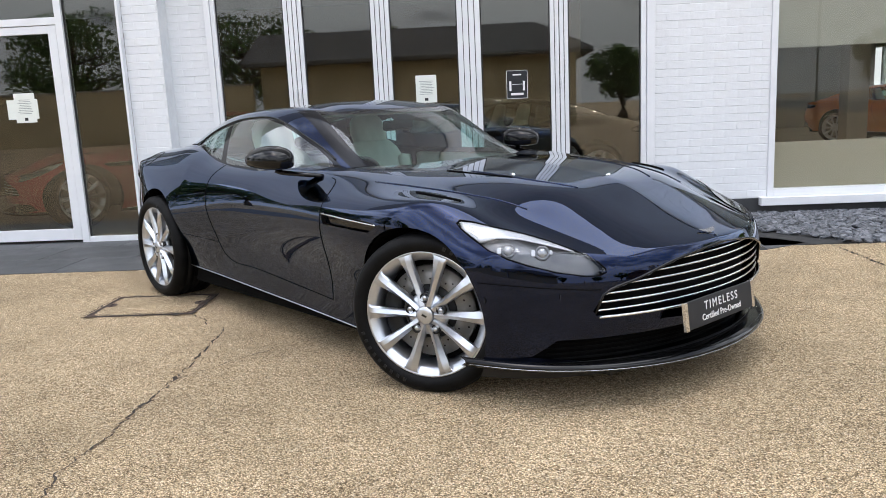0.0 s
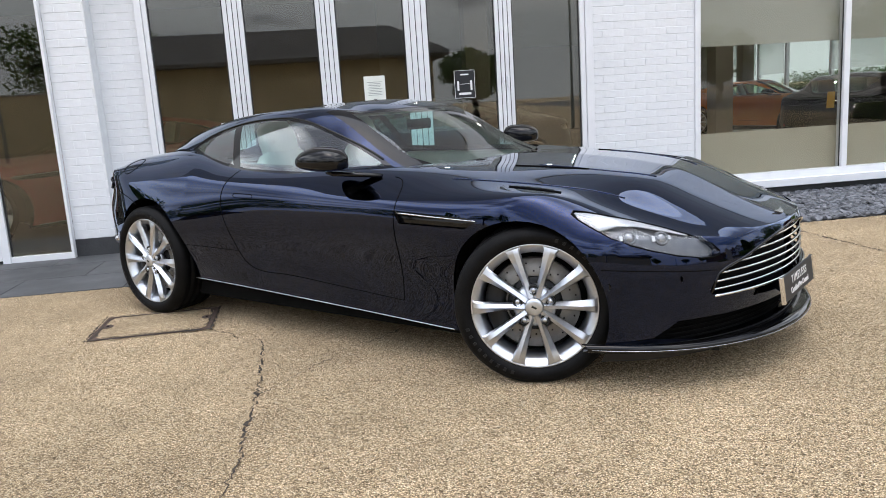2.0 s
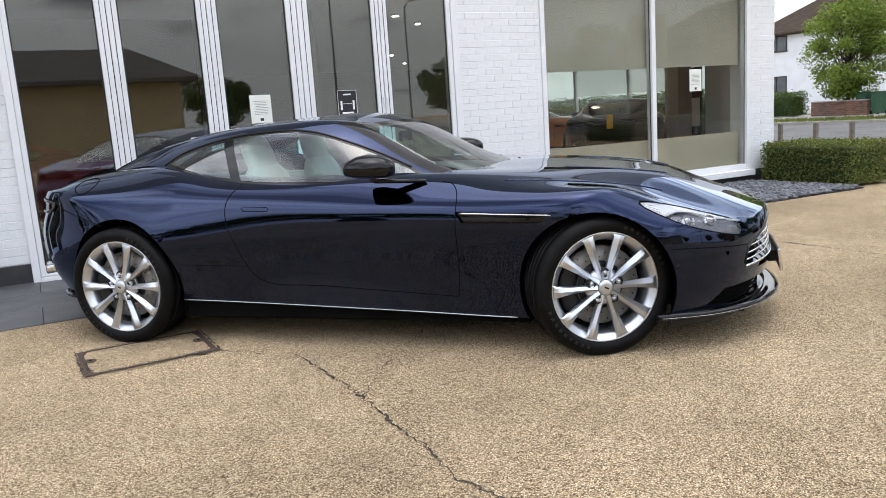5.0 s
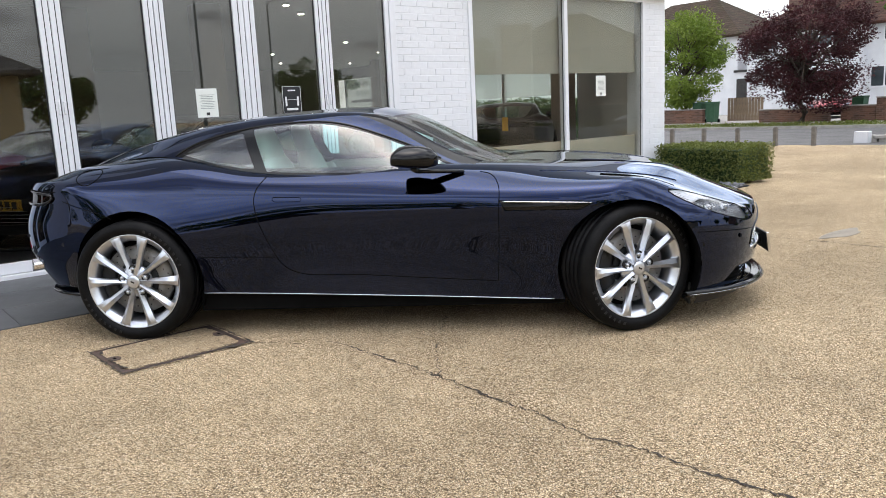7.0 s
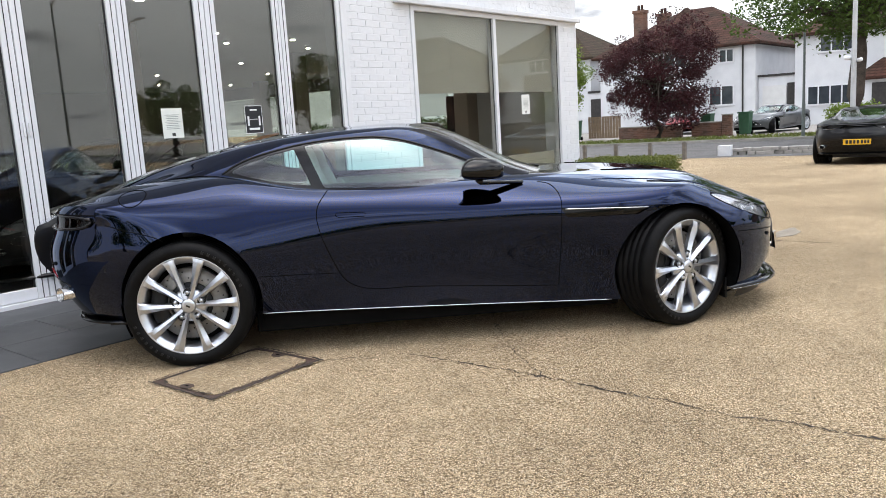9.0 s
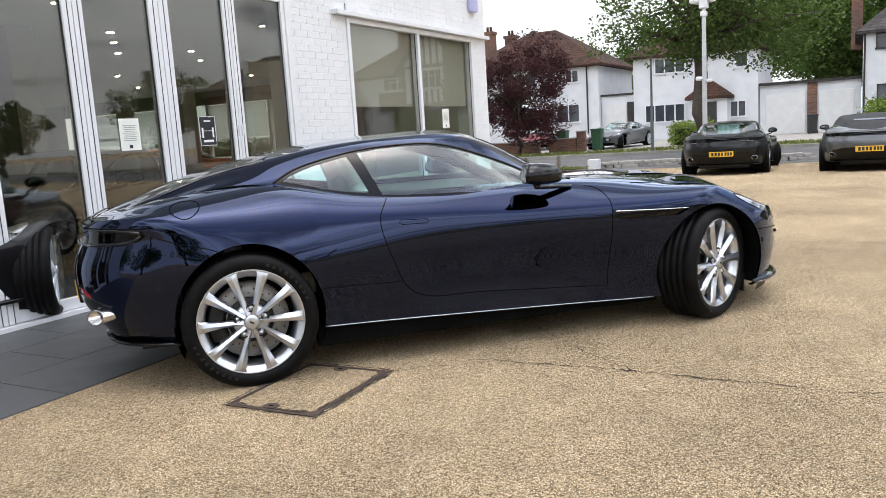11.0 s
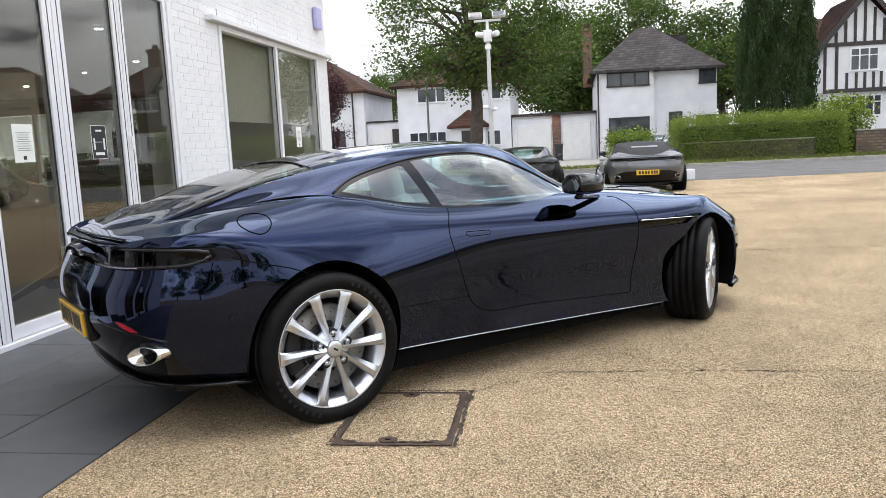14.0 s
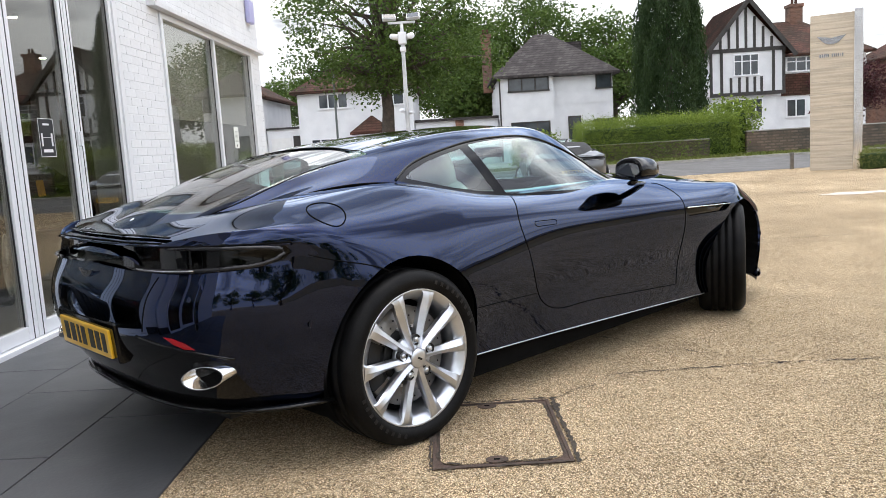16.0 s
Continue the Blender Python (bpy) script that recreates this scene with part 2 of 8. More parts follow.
TAIL_BLADE = mat("smoked_lens", (0.008, 0.008, 0.010), 0.08, 0.0, (0.014, 0.014, 0.016), 30, coat=0.1, spec=0.3)
MIRROR = mat("mirror_glass", (0.14, 0.15, 0.17), 0.03, 1.0, (0.13, 0.14, 0.16), 5)
LAMP_GREY = mat("lamp_silver", (0.45, 0.46, 0.48), 0.25, 0.8, (0.36, 0.37, 0.39), 40)
LENS_GLASS = mat("projector_lens", (0.22, 0.23, 0.24), 0.05, 0.5, (0.40, 0.41, 0.42), 60, coat=1.0)
LAMP_WHITE = mat("lamp_white", (0.58, 0.59, 0.60), 0.3, 0.2, (0.5, 0.51, 0.53), 40)
PLATE_YELLOW = mat("yellow_plate", (0.80, 0.47, 0.02), 0.35, col2=(0.72, 0.42, 0.02), coat=0.4)
PLATE_GREY = mat("grey_plate", (0.022, 0.023, 0.026), 0.5, col2=(0.028, 0.029, 0.032), spec=0.25)
INK = mat("black_ink", (0.012, 0.012, 0.012), 0.5, col2=(0.02, 0.02, 0.02))
WHITE_INK = mat("white_ink", (0.78, 0.78, 0.78), 0.5, col2=(0.72, 0.72, 0.72))

# ---- ground ----
def gz(x):
    """The forecourt falls a little towards the street."""
    return -0.18 * ease01((x - 4) / 13)


def ease01(t):
    t = min(max(t, 0), 1)
    return t * t * (3 - 2 * t)


def structure(ob, label=""):
    return tagged(ob, label, "", "", "structure")


def aggregate(name):
    """Tan exposed-aggregate paving: small mixed stones, worn paths and damp stains."""
    m = bpy.data.materials.new(name)
    m.use_nodes = True
    n, l = m.node_tree.nodes, m.node_tree.links
    b = n["Principled BSDF"]
    tc = n.new("ShaderNodeTexCoord")
    vo = n.new("ShaderNodeTexVoronoi")
    vo.inputs["Scale"].default_value = 205
    cr = n.new("ShaderNodeValToRGB")
    e = cr.color_ramp.elements
    e[0].position, e[0].color = 0.0, (0.125, 0.088, 0.050, 1)
    e[1].position, e[1].color = 1.0, (0.86, 0.73, 0.53, 1)
    for p, c in ((0.25, (0.37, 0.272, 0.160, 1)), (0.55, (0.555, 0.425, 0.262, 1)), (0.8, (0.68, 0.535, 0.345, 1))):
        x = e.new(p)
        x.color = c
    l.new(tc.outputs["Object"], vo.inputs["Vector"])
    sep = n.new("ShaderNodeSeparateColor")
    l.new(vo.outputs["Color"], sep.inputs["Color"])
    l.new(sep.outputs[0], cr.inputs["Fac"])
    gapm = n.new("ShaderNodeMapRange")
    gapm.inputs["From Min"].default_value, gapm.inputs["From Max"].default_value = 0.25, 0.75
    gapm.inputs["To Min"].default_value, gapm.inputs["To Max"].default_value = 1.36, 0.46
    l.new(vo.outputs["Distance"], gapm.inputs["Value"])
    out = cr.outputs["Color"]
    for sc, lo, hi, det, frm in ((0.55, 0.80, 1.10, 5, (0.35, 0.65)), (3.2, 0.92, 1.07, 4, (0.32, 0.68)), (30, 0.90, 1.08, 3, (0.3, 0.7))):
        no = n.new("ShaderNodeTexNoise")
        no.inputs["Scale"].default_value, no.inputs["Detail"].default_value = sc, det
        l.new(tc.outputs["Object"], no.inputs["Vector"])
        mr = n.new("ShaderNodeMapRange")
        mr.inputs["From Min"].default_value, mr.inputs["From Max"].default_value = frm
        mr.inputs["To Min"].default_value, mr.inputs["To Max"].default_value = lo, hi
        l.new(no.outputs["Fac"], mr.inputs["Value"])
        hs = n.new("ShaderNodeHueSaturation")
        l.new(out, hs.inputs["Color"])
        l.new(mr.outputs["Result"], hs.inputs["Value"])
        out = hs.outputs["Color"]
    hs = n.new("ShaderNodeHueSaturation")
    l.new(out, hs.inputs["Color"])
    l.new(gapm.outputs["Result"], hs.inputs["Value"])
    l.new(hs.outputs["Color"], b.inputs["Base Color"])
    bp = n.new("ShaderNodeBump")
    bp.inputs["Strength"].default_value, bp.inputs["Distance"].default_value, bp.invert = 1.0, 0.008, True
    l.new(vo.outputs["Distance"], bp.inputs["Height"])
    l.new(bp.outputs["Normal"], b.inputs["Normal"])
    b.inputs["Roughness"].default_value = 0.85
    b.inputs["Specular IOR Level"].default_value = 0.05
    return m


PAVING = aggregate("tan_aggregate")
ASPHALT = mat("asphalt", (0.085, 0.081, 0.077), 0.9, col2=(0.12, 0.116, 0.112), scale=1.2, grain=0.25, bump=0.4, bump_scale=90)
CRACK = mat("crack_dirt", (0.030, 0.024, 0.018), 0.95, col2=(0.055, 0.042, 0.030), scale=12, grain=0.4, bump=0.6, bump_scale=120)
IRON = mat("rusted_iron", (0.05, 0.034, 0.026), 0.8, col2=(0.085, 0.052, 0.036), scale=18, grain=0.3, bump=0.5, bump_scale=150)
SLATE_TILE = mat("dark_floor_tile", (0.055, 0.058, 0.062), 0.42, col2=(0.075, 0.078, 0.082), scale=3, rough2=0.6, bump=0.12, bump_scale=60, obj=0.12)
JOINT = mat("dark_joint", (0.018, 0.018, 0.018), 0.9, col2=(0.03, 0.03, 0.03), scale=20)
SLATE_CHIP = mat("slate_chippings", (0.085, 0.092, 0.105), 0.6, col2=(0.15, 0.155, 0.17), scale=30, island=0.5)
KERB = mat("kerb_stone", (0.36, 0.34, 0.31), 0.85, col2=(0.26, 0.25, 0.23), scale=4, grain=0.2, bump=0.3, bump_scale=80)
GRASS = mat("verge_grass", (0.10, 0.13, 0.045), 0.9, col2=(0.17, 0.165, 0.075), scale=1.5, grain=0.4, bump=0.8, bump_scale=40)
FOOTWAY = mat("footway", (0.25, 0.235, 0.215), 0.9, col2=(0.31, 0.29, 0.26), scale=2, grain=0.2, bump=0.2, bump_scale=60)
BRICK_PAINT = mat("white_painted_brick", (0.73, 0.745, 0.765), 0.55, col2=(0.68, 0.695, 0.715), scale=2.5, grain=0.04, bump=0.5, bump_scale=16, obj=0.02)
WHITE_WALL = mat("white_render", (0.70, 0.71, 0.73), 0.7, col2=(0.63, 0.64, 0.66), scale=1.5, grain=0.05, bump=0.15, bump_scale=40)
FASCIA = mat("dark_cladding", (0.25, 0.25, 0.255), 0.6, col2=(0.29, 0.29, 0.295), scale=2, bump=0.1, bump_scale=40)
PLINTH = mat("black_plinth", (0.022, 0.024, 0.028), 0.5, col2=(0.035, 0.037, 0.04), scale=6, bump=0.3, bump_scale=60)
WHITE_FRAME = mat("white_frame", (0.74, 0.75, 0.775), 0.32, col2=(0.70, 0.712, 0.735), scale=5, coat=0.2)
SEAL = mat("black_seal", (0.012, 0.012, 0.013), 0.6, col2=(0.02, 0.02, 0.02))
SHOP_GLASS = glass("shop_glass", (0.72, 0.72, 0.67), 1.52, 0.0, 2.4)
WINDOW_GLASS = glass("window_glass", (0.88, 0.89, 0.86), 1.52, 0.0, 1.0)
SIDE_GLASS = glass("tinted_side_glass", (0.84, 0.88, 0.86), 1.52, 0.0, 1.0)
PAPER = mat("white_paper", (0.76, 0.78, 0.73), 0.6, col2=(0.72, 0.74, 0.69), scale=10)
PRINT = mat("grey_print", (0.25, 0.27, 0.25), 0.7, col2=(0.32, 0.34, 0.32), scale=40)

bm = bmesh.new()
xs = [-600, -40, -10, 0, 4] + [4 + 13 * k / 12 for k in range(1, 13)] + [24, 60, 600]
rows = [[bm.verts.new((x, y, gz(x))) for y in (-600, -40, 0, 40, 600)] for x in xs]
for a, b in zip(rows, rows[1:]):
    for k in range(4):
        bm.faces.new((a[k], b[k], b[k + 1], a[k + 1]))
structure(part("ground", bm, PAVING, None, "tan exposed-aggregate forecourt paving", True))


def near_kerb(y):
    return 16.7 - 0.13 * (y - 10)


def strip(name, x0, x1, z, material, label, y0=-160, y1=160, thick=0.0):
    """A sheet along the street between two distances from the near kerb."""
    s = bmesh.new()
    quad = [s.verts.new((near_kerb(y) + x, y, z)) for x, y in ((x0, y0), (x1, y0), (x1, y1), (x0, y1))]
    f = s.faces.new(quad)
    if thick:
        top = bmesh.ops.extrude_face_region(s, geom=[f])["geom"]
        for g in top:
            if isinstance(g, bmesh.types.BMVert):
                g.co.z += thick
        bmesh.ops.recalc_face_normals(s, faces=s.faces[:])
    return structure(part(name, s, material, None), label)


strip("road", 0, 9.5, -0.172, ASPHALT, "grey asphalt street")
strip("kerb_far", 9.5, 9.65, -0.18, KERB, "concrete kerb stones", thick=0.11)
strip("verge", 9.65, 11.6, -0.18, GRASS, "dry grass verge", thick=0.10)
strip("footway", 11.6, 13.6, -0.18, FOOTWAY, "grey footway", thick=0.095)
strip("front_gardens", 13.6, 60, -0.18, FOOTWAY, "grey drives and front gardens", thick=0.09)

# Cracks and joints in the paving: thin uneven strips a hair above it
def crack_mesh(pts, width, seed, gaps=0.0, level=None, wander=0.012):
    rng = random.Random(seed)
    c = bmesh.new()
    line = []
    for (x0, y0), (x1, y1) in zip(pts, pts[1:]):
        n = max(int(math.hypot(x1 - x0, y1 - y0) / 0.018), 1)
        for k in range(n):
            line.append((x0 + (x1 - x0) * k / n + rng.uniform(-wander, wander), y0 + (y1 - y0) * k / n + rng.uniform(-wander, wander)))
    line.append(pts[-1])
    last = None
    for i in range(len(line) - 1):
        a, b = Vector(line[i]), Vector(line[i + 1])
        d = (b - a).normalized()
        nrm = Vector((-d.y, d.x))
        w = width * (0.22 + 2.2 * abs(noise.noise(Vector((i * 0.17, seed, 0)))) + 0.5 * rng.random() ** 3)
        z = (gz(a.x) + 0.0035) if level is None else level
        cur = [c.verts.new((*(a + nrm * w), z)), c.verts.new((*(a - nrm * w), z))]
        if last and noise.noise(Vector((i * 0.07, seed + 9, 0))) > gaps - 0.5:
            c.faces.new((last[0], cur[0], cur[1], last[1]))
        last = cur
    return c


def crack(name, pts, width, label, seed, gaps=0.0):
    return structure(part(name, crack_mesh(pts, width, seed, gaps), CRACK), label)


crack("crack", [(-1.43, 0.6), (-1.44, 1.7), (-1.48, 2.0), (-1.47, 2.2), (-1.53, 2.42), (-1.49, 2.68), (-1.50, 2.95), (-1.49, 3.2), (-1.49, 3.5), (-1.51, 3.8), (-1.52, 4.1), (-1.57, 4.22)], 0.0078, "dark winding crack in the paving", 3, 0.16)
crack("crack", [(-1.50, 3.3), (-1.2, 3.7), (-0.8, 4.1), (-0.3, 4.5)], 0.003, "hairline crack in the paving", 5, 0.3)
crack("crack", [(-1.85, 4.50), (-1.72, 4.36), (-1.66, 4.22)], 0.006, "short crack beside the cover", 7)
crack("joint", [(2.62, 6.1), (2.70, 3.0), (2.74, 0.5), (2.80, -6)], 0.010, "straight joint in the paving", 11)
crack("joint", [(8.8, 6.5), (8.6, 0.0), (8.3, -8)], 0.012, "straight joint in the paving", 12)
crack("joint", [(-12, -2.5), (20, -3.6)], 0.010, "straight joint in the paving", 14)
PATCH = mat("mortar_patch", (0.27, 0.235, 0.185), 0.9, col2=(0.21, 0.185, 0.145), scale=5, grain=0.3, bump=0.4, bump_scale=120)
structure(part("repair_patch", prism([(3.15 + 0.30 * math.cos(t) * (1 + 0.3 * math.sin(3 * t)), 3.55 + 0.10 * math.sin(t)) for t in (2 * math.pi * k / 18 for k in range(18))], 0.004), PATCH), "pale mortar patch by the joint")
PALE = mat("pale_mortar", (0.60, 0.56, 0.49), 0.9, col2=(0.42, 0.38, 0.32), scale=6, grain=0.3, bump=0.5, bump_scale=60)
structure(part("repair_patch", prism([(7.75 + 0.22 * math.cos(t) * (1 + 0.35 * math.sin(5 * t)), -1.75 + 0.68 * math.sin(t) * (1 + 0.1 * math.cos(3 * t))) for t in (2 * math.pi * k / 28 for k in range(28))], 0.004, pose(0, 0, gz(7.75))), PALE), "broken pale mortar patch in the paving")
crack("crack", [(8.05, -0.9), (7.6, -1.1), (7.35, -1.35), (7.1, -1.9), (6.9, -2.8), (6.7, -4.0)], 0.02, "dark crack beside the mortar patch", 21)
crack("crack", [(11.6, -1.6), (11.1, -2.4), (10.4, -2.75), (9.6, -3.6)], 0.02, "dark crack in the paving", 22, 0.1)

# Inspection cover, infilled with the same paving
cover = thing("manhole_cover", pose(-2.205, 4.76, 0, 0, 0, 1.5), "rectangular recessed drain cover infilled with paving, rusty frame", "drain cover")
rim = bmesh.new()
for a in ((-0.340, 0.340, -0.255, -0.240), (-0.340, 0.340, 0.240, 0.255), (-0.340, -0.325, -0.24, 0.24), (0.325, 0.340, -0.24, 0.24)):
    add_box(rim, *a, -0.02, 0.007, 0.002)
part("cover_frame", rim, IRON, cover, "rusty iron frame")
def rounded(hx, hy, r, n=6):
    return [(sx * (hx - r) + r * math.cos(t), sy * (hy - r) + r * math.sin(t)) for sx, sy, t0 in ((1, 1, 0), (-1, 1, 90), (-1, -1, 180), (1, -1, 270)) for t in (radians(t0 + 90 * k / n) for k in range(n + 1))]


part("cover_infill", prism(rounded(0.310, 0.226, 0.055), 0.012, pose(0, 0, -0.006)), PAVING, cover)
part("cover_tray", box(-0.326, 0.326, -0.241, 0.241, -0.02, 0.0032), IRON, cover, "rusty iron tray edge")
for x in (-0.290, 0.290):
    part("key_plate", prism([(x + 0.032 * math.cos(t), 0.02 + 0.042 * math.sin(t)) for t in (2 * math.pi * k / 16 for k in range(16))], 0.009), IRON, cover, "rusty lifting-key plate")
    part("key_hole", box(x - 0.007, x + 0.007, 0.008, 0.032, 0.0, 0.0105, 0.002), VOID, cover)
# Packed dirt: uneven runs along the frame, thick in two corners, and a hair crack that leads away
dirt = bmesh.new()
for k, (run, wide) in enumerate((([(-0.36, -0.268), (-0.1, -0.274), (0.20, -0.270), (0.37, -0.276)], 0.017), ([(0.346, -0.27), (0.350, 0.0), (0.346, 0.27)], 0.006), ([(0.35, 0.262), (0.1, 0.264), (-0.35, 0.262)], 0.008), ([(-0.346, 0.27), (-0.350, 0.05), (-0.346, -0.27)], 0.007), ([(-0.30, 0.22), (-0.318, 0.10), (-0.312, -0.05), (-0.316, -0.16), (-0.29, -0.215)], 0.008), ([(0.30, 0.215), (0.316, 0.08), (0.312, -0.10), (0.30, -0.20)], 0.006), ([(0.28, -0.228), (0.0, -0.232), (-0.28, -0.228)], 0.006), ([(0.28, 0.23), (0.0, 0.234), (-0.28, 0.23)], 0.006))):
    piece = crack_mesh(run, wide, 40 + k, 0.05, 0.0095, 0.006)
    me = bpy.data.meshes.new("run")
    piece.to_mesh(me)
    piece.free()
    dirt.from_mesh(me)
    bpy.data.meshes.remove(me)
tagged(part("cover_dirt", dirt, CRACK, cover, "dirt packed round the frame"), kind="stuff")

# ---- showroom: shell ----
FY = 7.75
structure(part("wall_above", box(-2.72, 2.73, FY, FY + 0.3, 2.80, 5.2), WHITE_WALL), "white painted wall over the folding doors")
structure(part("wall_fascia", box(-9.0, -2.72, 7.55, FY + 0.3, 2.80, 5.2), WHITE_WALL), "white painted wall over the entrance")
structure(part("wall_core", box(1.60, 2.70, FY + 0.003, FY + 0.3, 0.16, 2.80), BRICK_PAINT), "white painted brick pier")
structure(part("pier_core", box(-3.50, -3.14, 7.553, FY + 0.3, 0.16, 2.80), BRICK_PAINT), "white painted brick pier")
structure(part("return_core", box(-3.14, -2.74, FY + 0.003, FY + 0.3, 0.16, 2.80), BRICK_PAINT), "white painted brick return")
structure(part("corner_core", box(6.10, 6.62, FY + 0.003, FY + 0.3, 0.16, 2.62), BRICK_PAINT), "white painted brick corner pier")
structure(part("wall_window_top", box(2.73, 6.62, FY + 0.003, FY + 0.3, 2.62, 5.2), BRICK_PAINT), "white painted brick wall over the window")
TAUPE = mat("taupe_wall", (0.30, 0.275, 0.235), 0.8, col2=(0.26, 0.24, 0.205), scale=1.5)
structure(part("wall_east", prism([(6.36, 8.05), (6.62, 8.05), (12.6, 14.4), (12.35, 14.4)], 5.2), WHITE_WALL), "white slanting side wall of the showroom")
structure(part("wall_back", box(-9.0, 12.4, 26.2, 26.4, 0, 5.2), TAUPE), "taupe back wall of the showroom")
structure(part("wall_street_top", box(12.4, 12.6, 14.4, 26.4, 2.45, 5.2), TAUPE), "taupe wall over the street windows of the showroom")
structure(part("wall_street_low", box(12.4, 12.6, 14.4, 26.4, 0, 0.25), TAUPE), "taupe wall under the street windows of the showroom")
PLAN = [(-9.0, 8.05), (6.36, 8.05), (12.3, 14.3), (12.4, 14.4), (12.4, 26.3), (-9.0, 26.3)]
structure(part("wall_west", box(-9.2, -9.0, 7.55, 26.4, 0, 5.2), WHITE_WALL), "side wall of the showroom")
structure(part("wall_entrance", box(-9.0, -5.75, 7.55, 7.85, 0, 2.80), WHITE_WALL), "white wall beside the entrance")
for n, a in (("plinth_pier", (-3.53, -3.12, 7.545, 7.70)), ("plinth_return", (-3.12, -2.73, 7.735, 7.80)), ("plinth_wall", (1.60, 2.73, 7.735, 7.81)), ("plinth_window", (2.73, 6.12, 7.735, 7.81)), ("plinth_corner", (6.12, 6.63, 7.735, 7.81))):
    structure(part(n, box(*a, 0, 0.168 if n != "plinth_window" else 0.10, 0.004), PLINTH), "black painted plinth")
structure(part("ceiling", prism(PLAN, 0.1, pose(0, 0, 2.85)), WHITE_WALL), "pale showroom ceiling")
structure(part("upper_fascia", box(-9.2, 6.62, 7.69, 7.745, 3.6, 9.0), FASCIA), "plain dark grey cladding above the brickwork")
structure(part("roof_slab", prism([(-9.2, 7.75), (6.62, 7.75), (12.6, 14.4), (12.6, 26.4), (-9.2, 26.4)], 0.15, pose(0, 0, 5.2)), PLINTH), "flat roof")
SHOW_FLOOR = mat("showroom_floor", (0.42, 0.37, 0.30), 0.28, col2=(0.37, 0.33, 0.27), scale=1.2, rough2=0.36)
structure(part("floor_inside", prism([(-9.0, 7.86), (6.36, 7.86)] + PLAN[1:], 0.03), SHOW_FLOOR), "pale polished showroom floor")
# Lintel strip over the window
structure(part("lintel", box(2.42, 6.62, 7.66, FY + 0.06, 2.645, 2.70, 0.006), WHITE_WALL), "white projecting lintel strip")

# ---- showroom: folding doors ----
stiles = [(-2.71, -2.64), (-1.965, -1.785), (-1.11, -0.93), (-0.275, -0.055), (0.615, 0.785), (1.475, 1.57)]
folding = thing("folding_doors", pose(0, 0, 0), "white-framed glazed folding doors, closed", "doors")
for i, ((a0, a1), (b0, b1)) in enumerate(zip(stiles, stiles[1:])):
    lo, hi = (a1 if i == 0 else (a0 + a1) / 2 + 0.004), (b0 if i == 4 else (b0 + b1) / 2 - 0.004)
    leaf = bmesh.new()
    g0, g1 = a1, b0
    if i:
        add_box(leaf, lo, g0, FY - 0.03, FY + 0.04, 0.045, 2.76, 0.004)
    if i < 4:
        add_box(leaf, g1, hi, FY - 0.03, FY + 0.04, 0.045, 2.76, 0.004)
    add_box(leaf, g0, g1, FY - 0.027, FY + 0.037, 0.045, 0.135, 0.004)
    add_box(leaf, g0, g1, FY - 0.027, FY + 0.037, 2.67, 2.76, 0.004)
    door = part("door_leaf", leaf, WHITE_FRAME, folding, "white door leaf frame")
    part("pane", box(g0 - 0.01, g1 + 0.01, FY - 0.004, FY + 0.008, 0.12, 2.69), SHOP_GLASS, door, "reflecting door glass").visible_shadow = False
    seals = bmesh.new()
    for x in (g0 + 0.002, g1 - 0.012):
        add_box(seals, x, x + 0.010, FY - 0.012, FY - 0.0045, 0.135, 2.67)
    part("glazing_seal", seals, SEAL, door)
    if i:
        part("door_gap", box(lo - 0.008, lo, FY - 0.012, FY + 0.03, 0.045, 2.76), SEAL, door)
        w = g0 - lo
        part("stile_groove", box(lo + w * 0.5 - 0.003, lo + w * 0.5 + 0.003, FY - 0.0335, FY - 0.028, 0.045, 2.76), SEAL, door)
    if i < 4:
        w = hi - g1
        part("stile_groove", box(g1 + w * 0.5 - 0.003, g1 + w * 0.5 + 0.003, FY - 0.0335, FY - 0.028, 0.045, 2.76), SEAL, door)
    if i in (1, 4):
        for dx in (0.012, -0.030):
            part("door_hinge", box(lo + dx, lo + dx + 0.018, FY - 0.045, FY - 0.028, 1.31, 1.42, 0.004), WHITE_FRAME, door, "white hinge")
jamb = bmesh.new()
add_box(jamb, -2.745, -2.685, FY - 0.05, FY + 0.06, 0.0, 2.80, 0.004)
add_box(jamb, -2.683, -2.64, FY - 0.035, FY + 0.045, 0.045, 2.76, 0.003)
add_box(jamb, 1.475, 1.525, FY - 0.035, FY + 0.045, 0.045, 2.76, 0.003)
add_box(jamb, 1.527, 1.605, FY - 0.05, FY + 0.06, 0.0, 2.80, 0.004)
add_box(jamb, -2.685, 1.527, FY - 0.05, FY + 0.06, 2.76, 2.80, 0.003)
part("door_frame", jamb, WHITE_FRAME, folding, "white outer frame")
part("threshold", box(-2.685, 1.527, FY - 0.07, FY + 0.06, 0.0, 0.040, 0.004), WHITE_FRAME, folding, "white threshold rail")

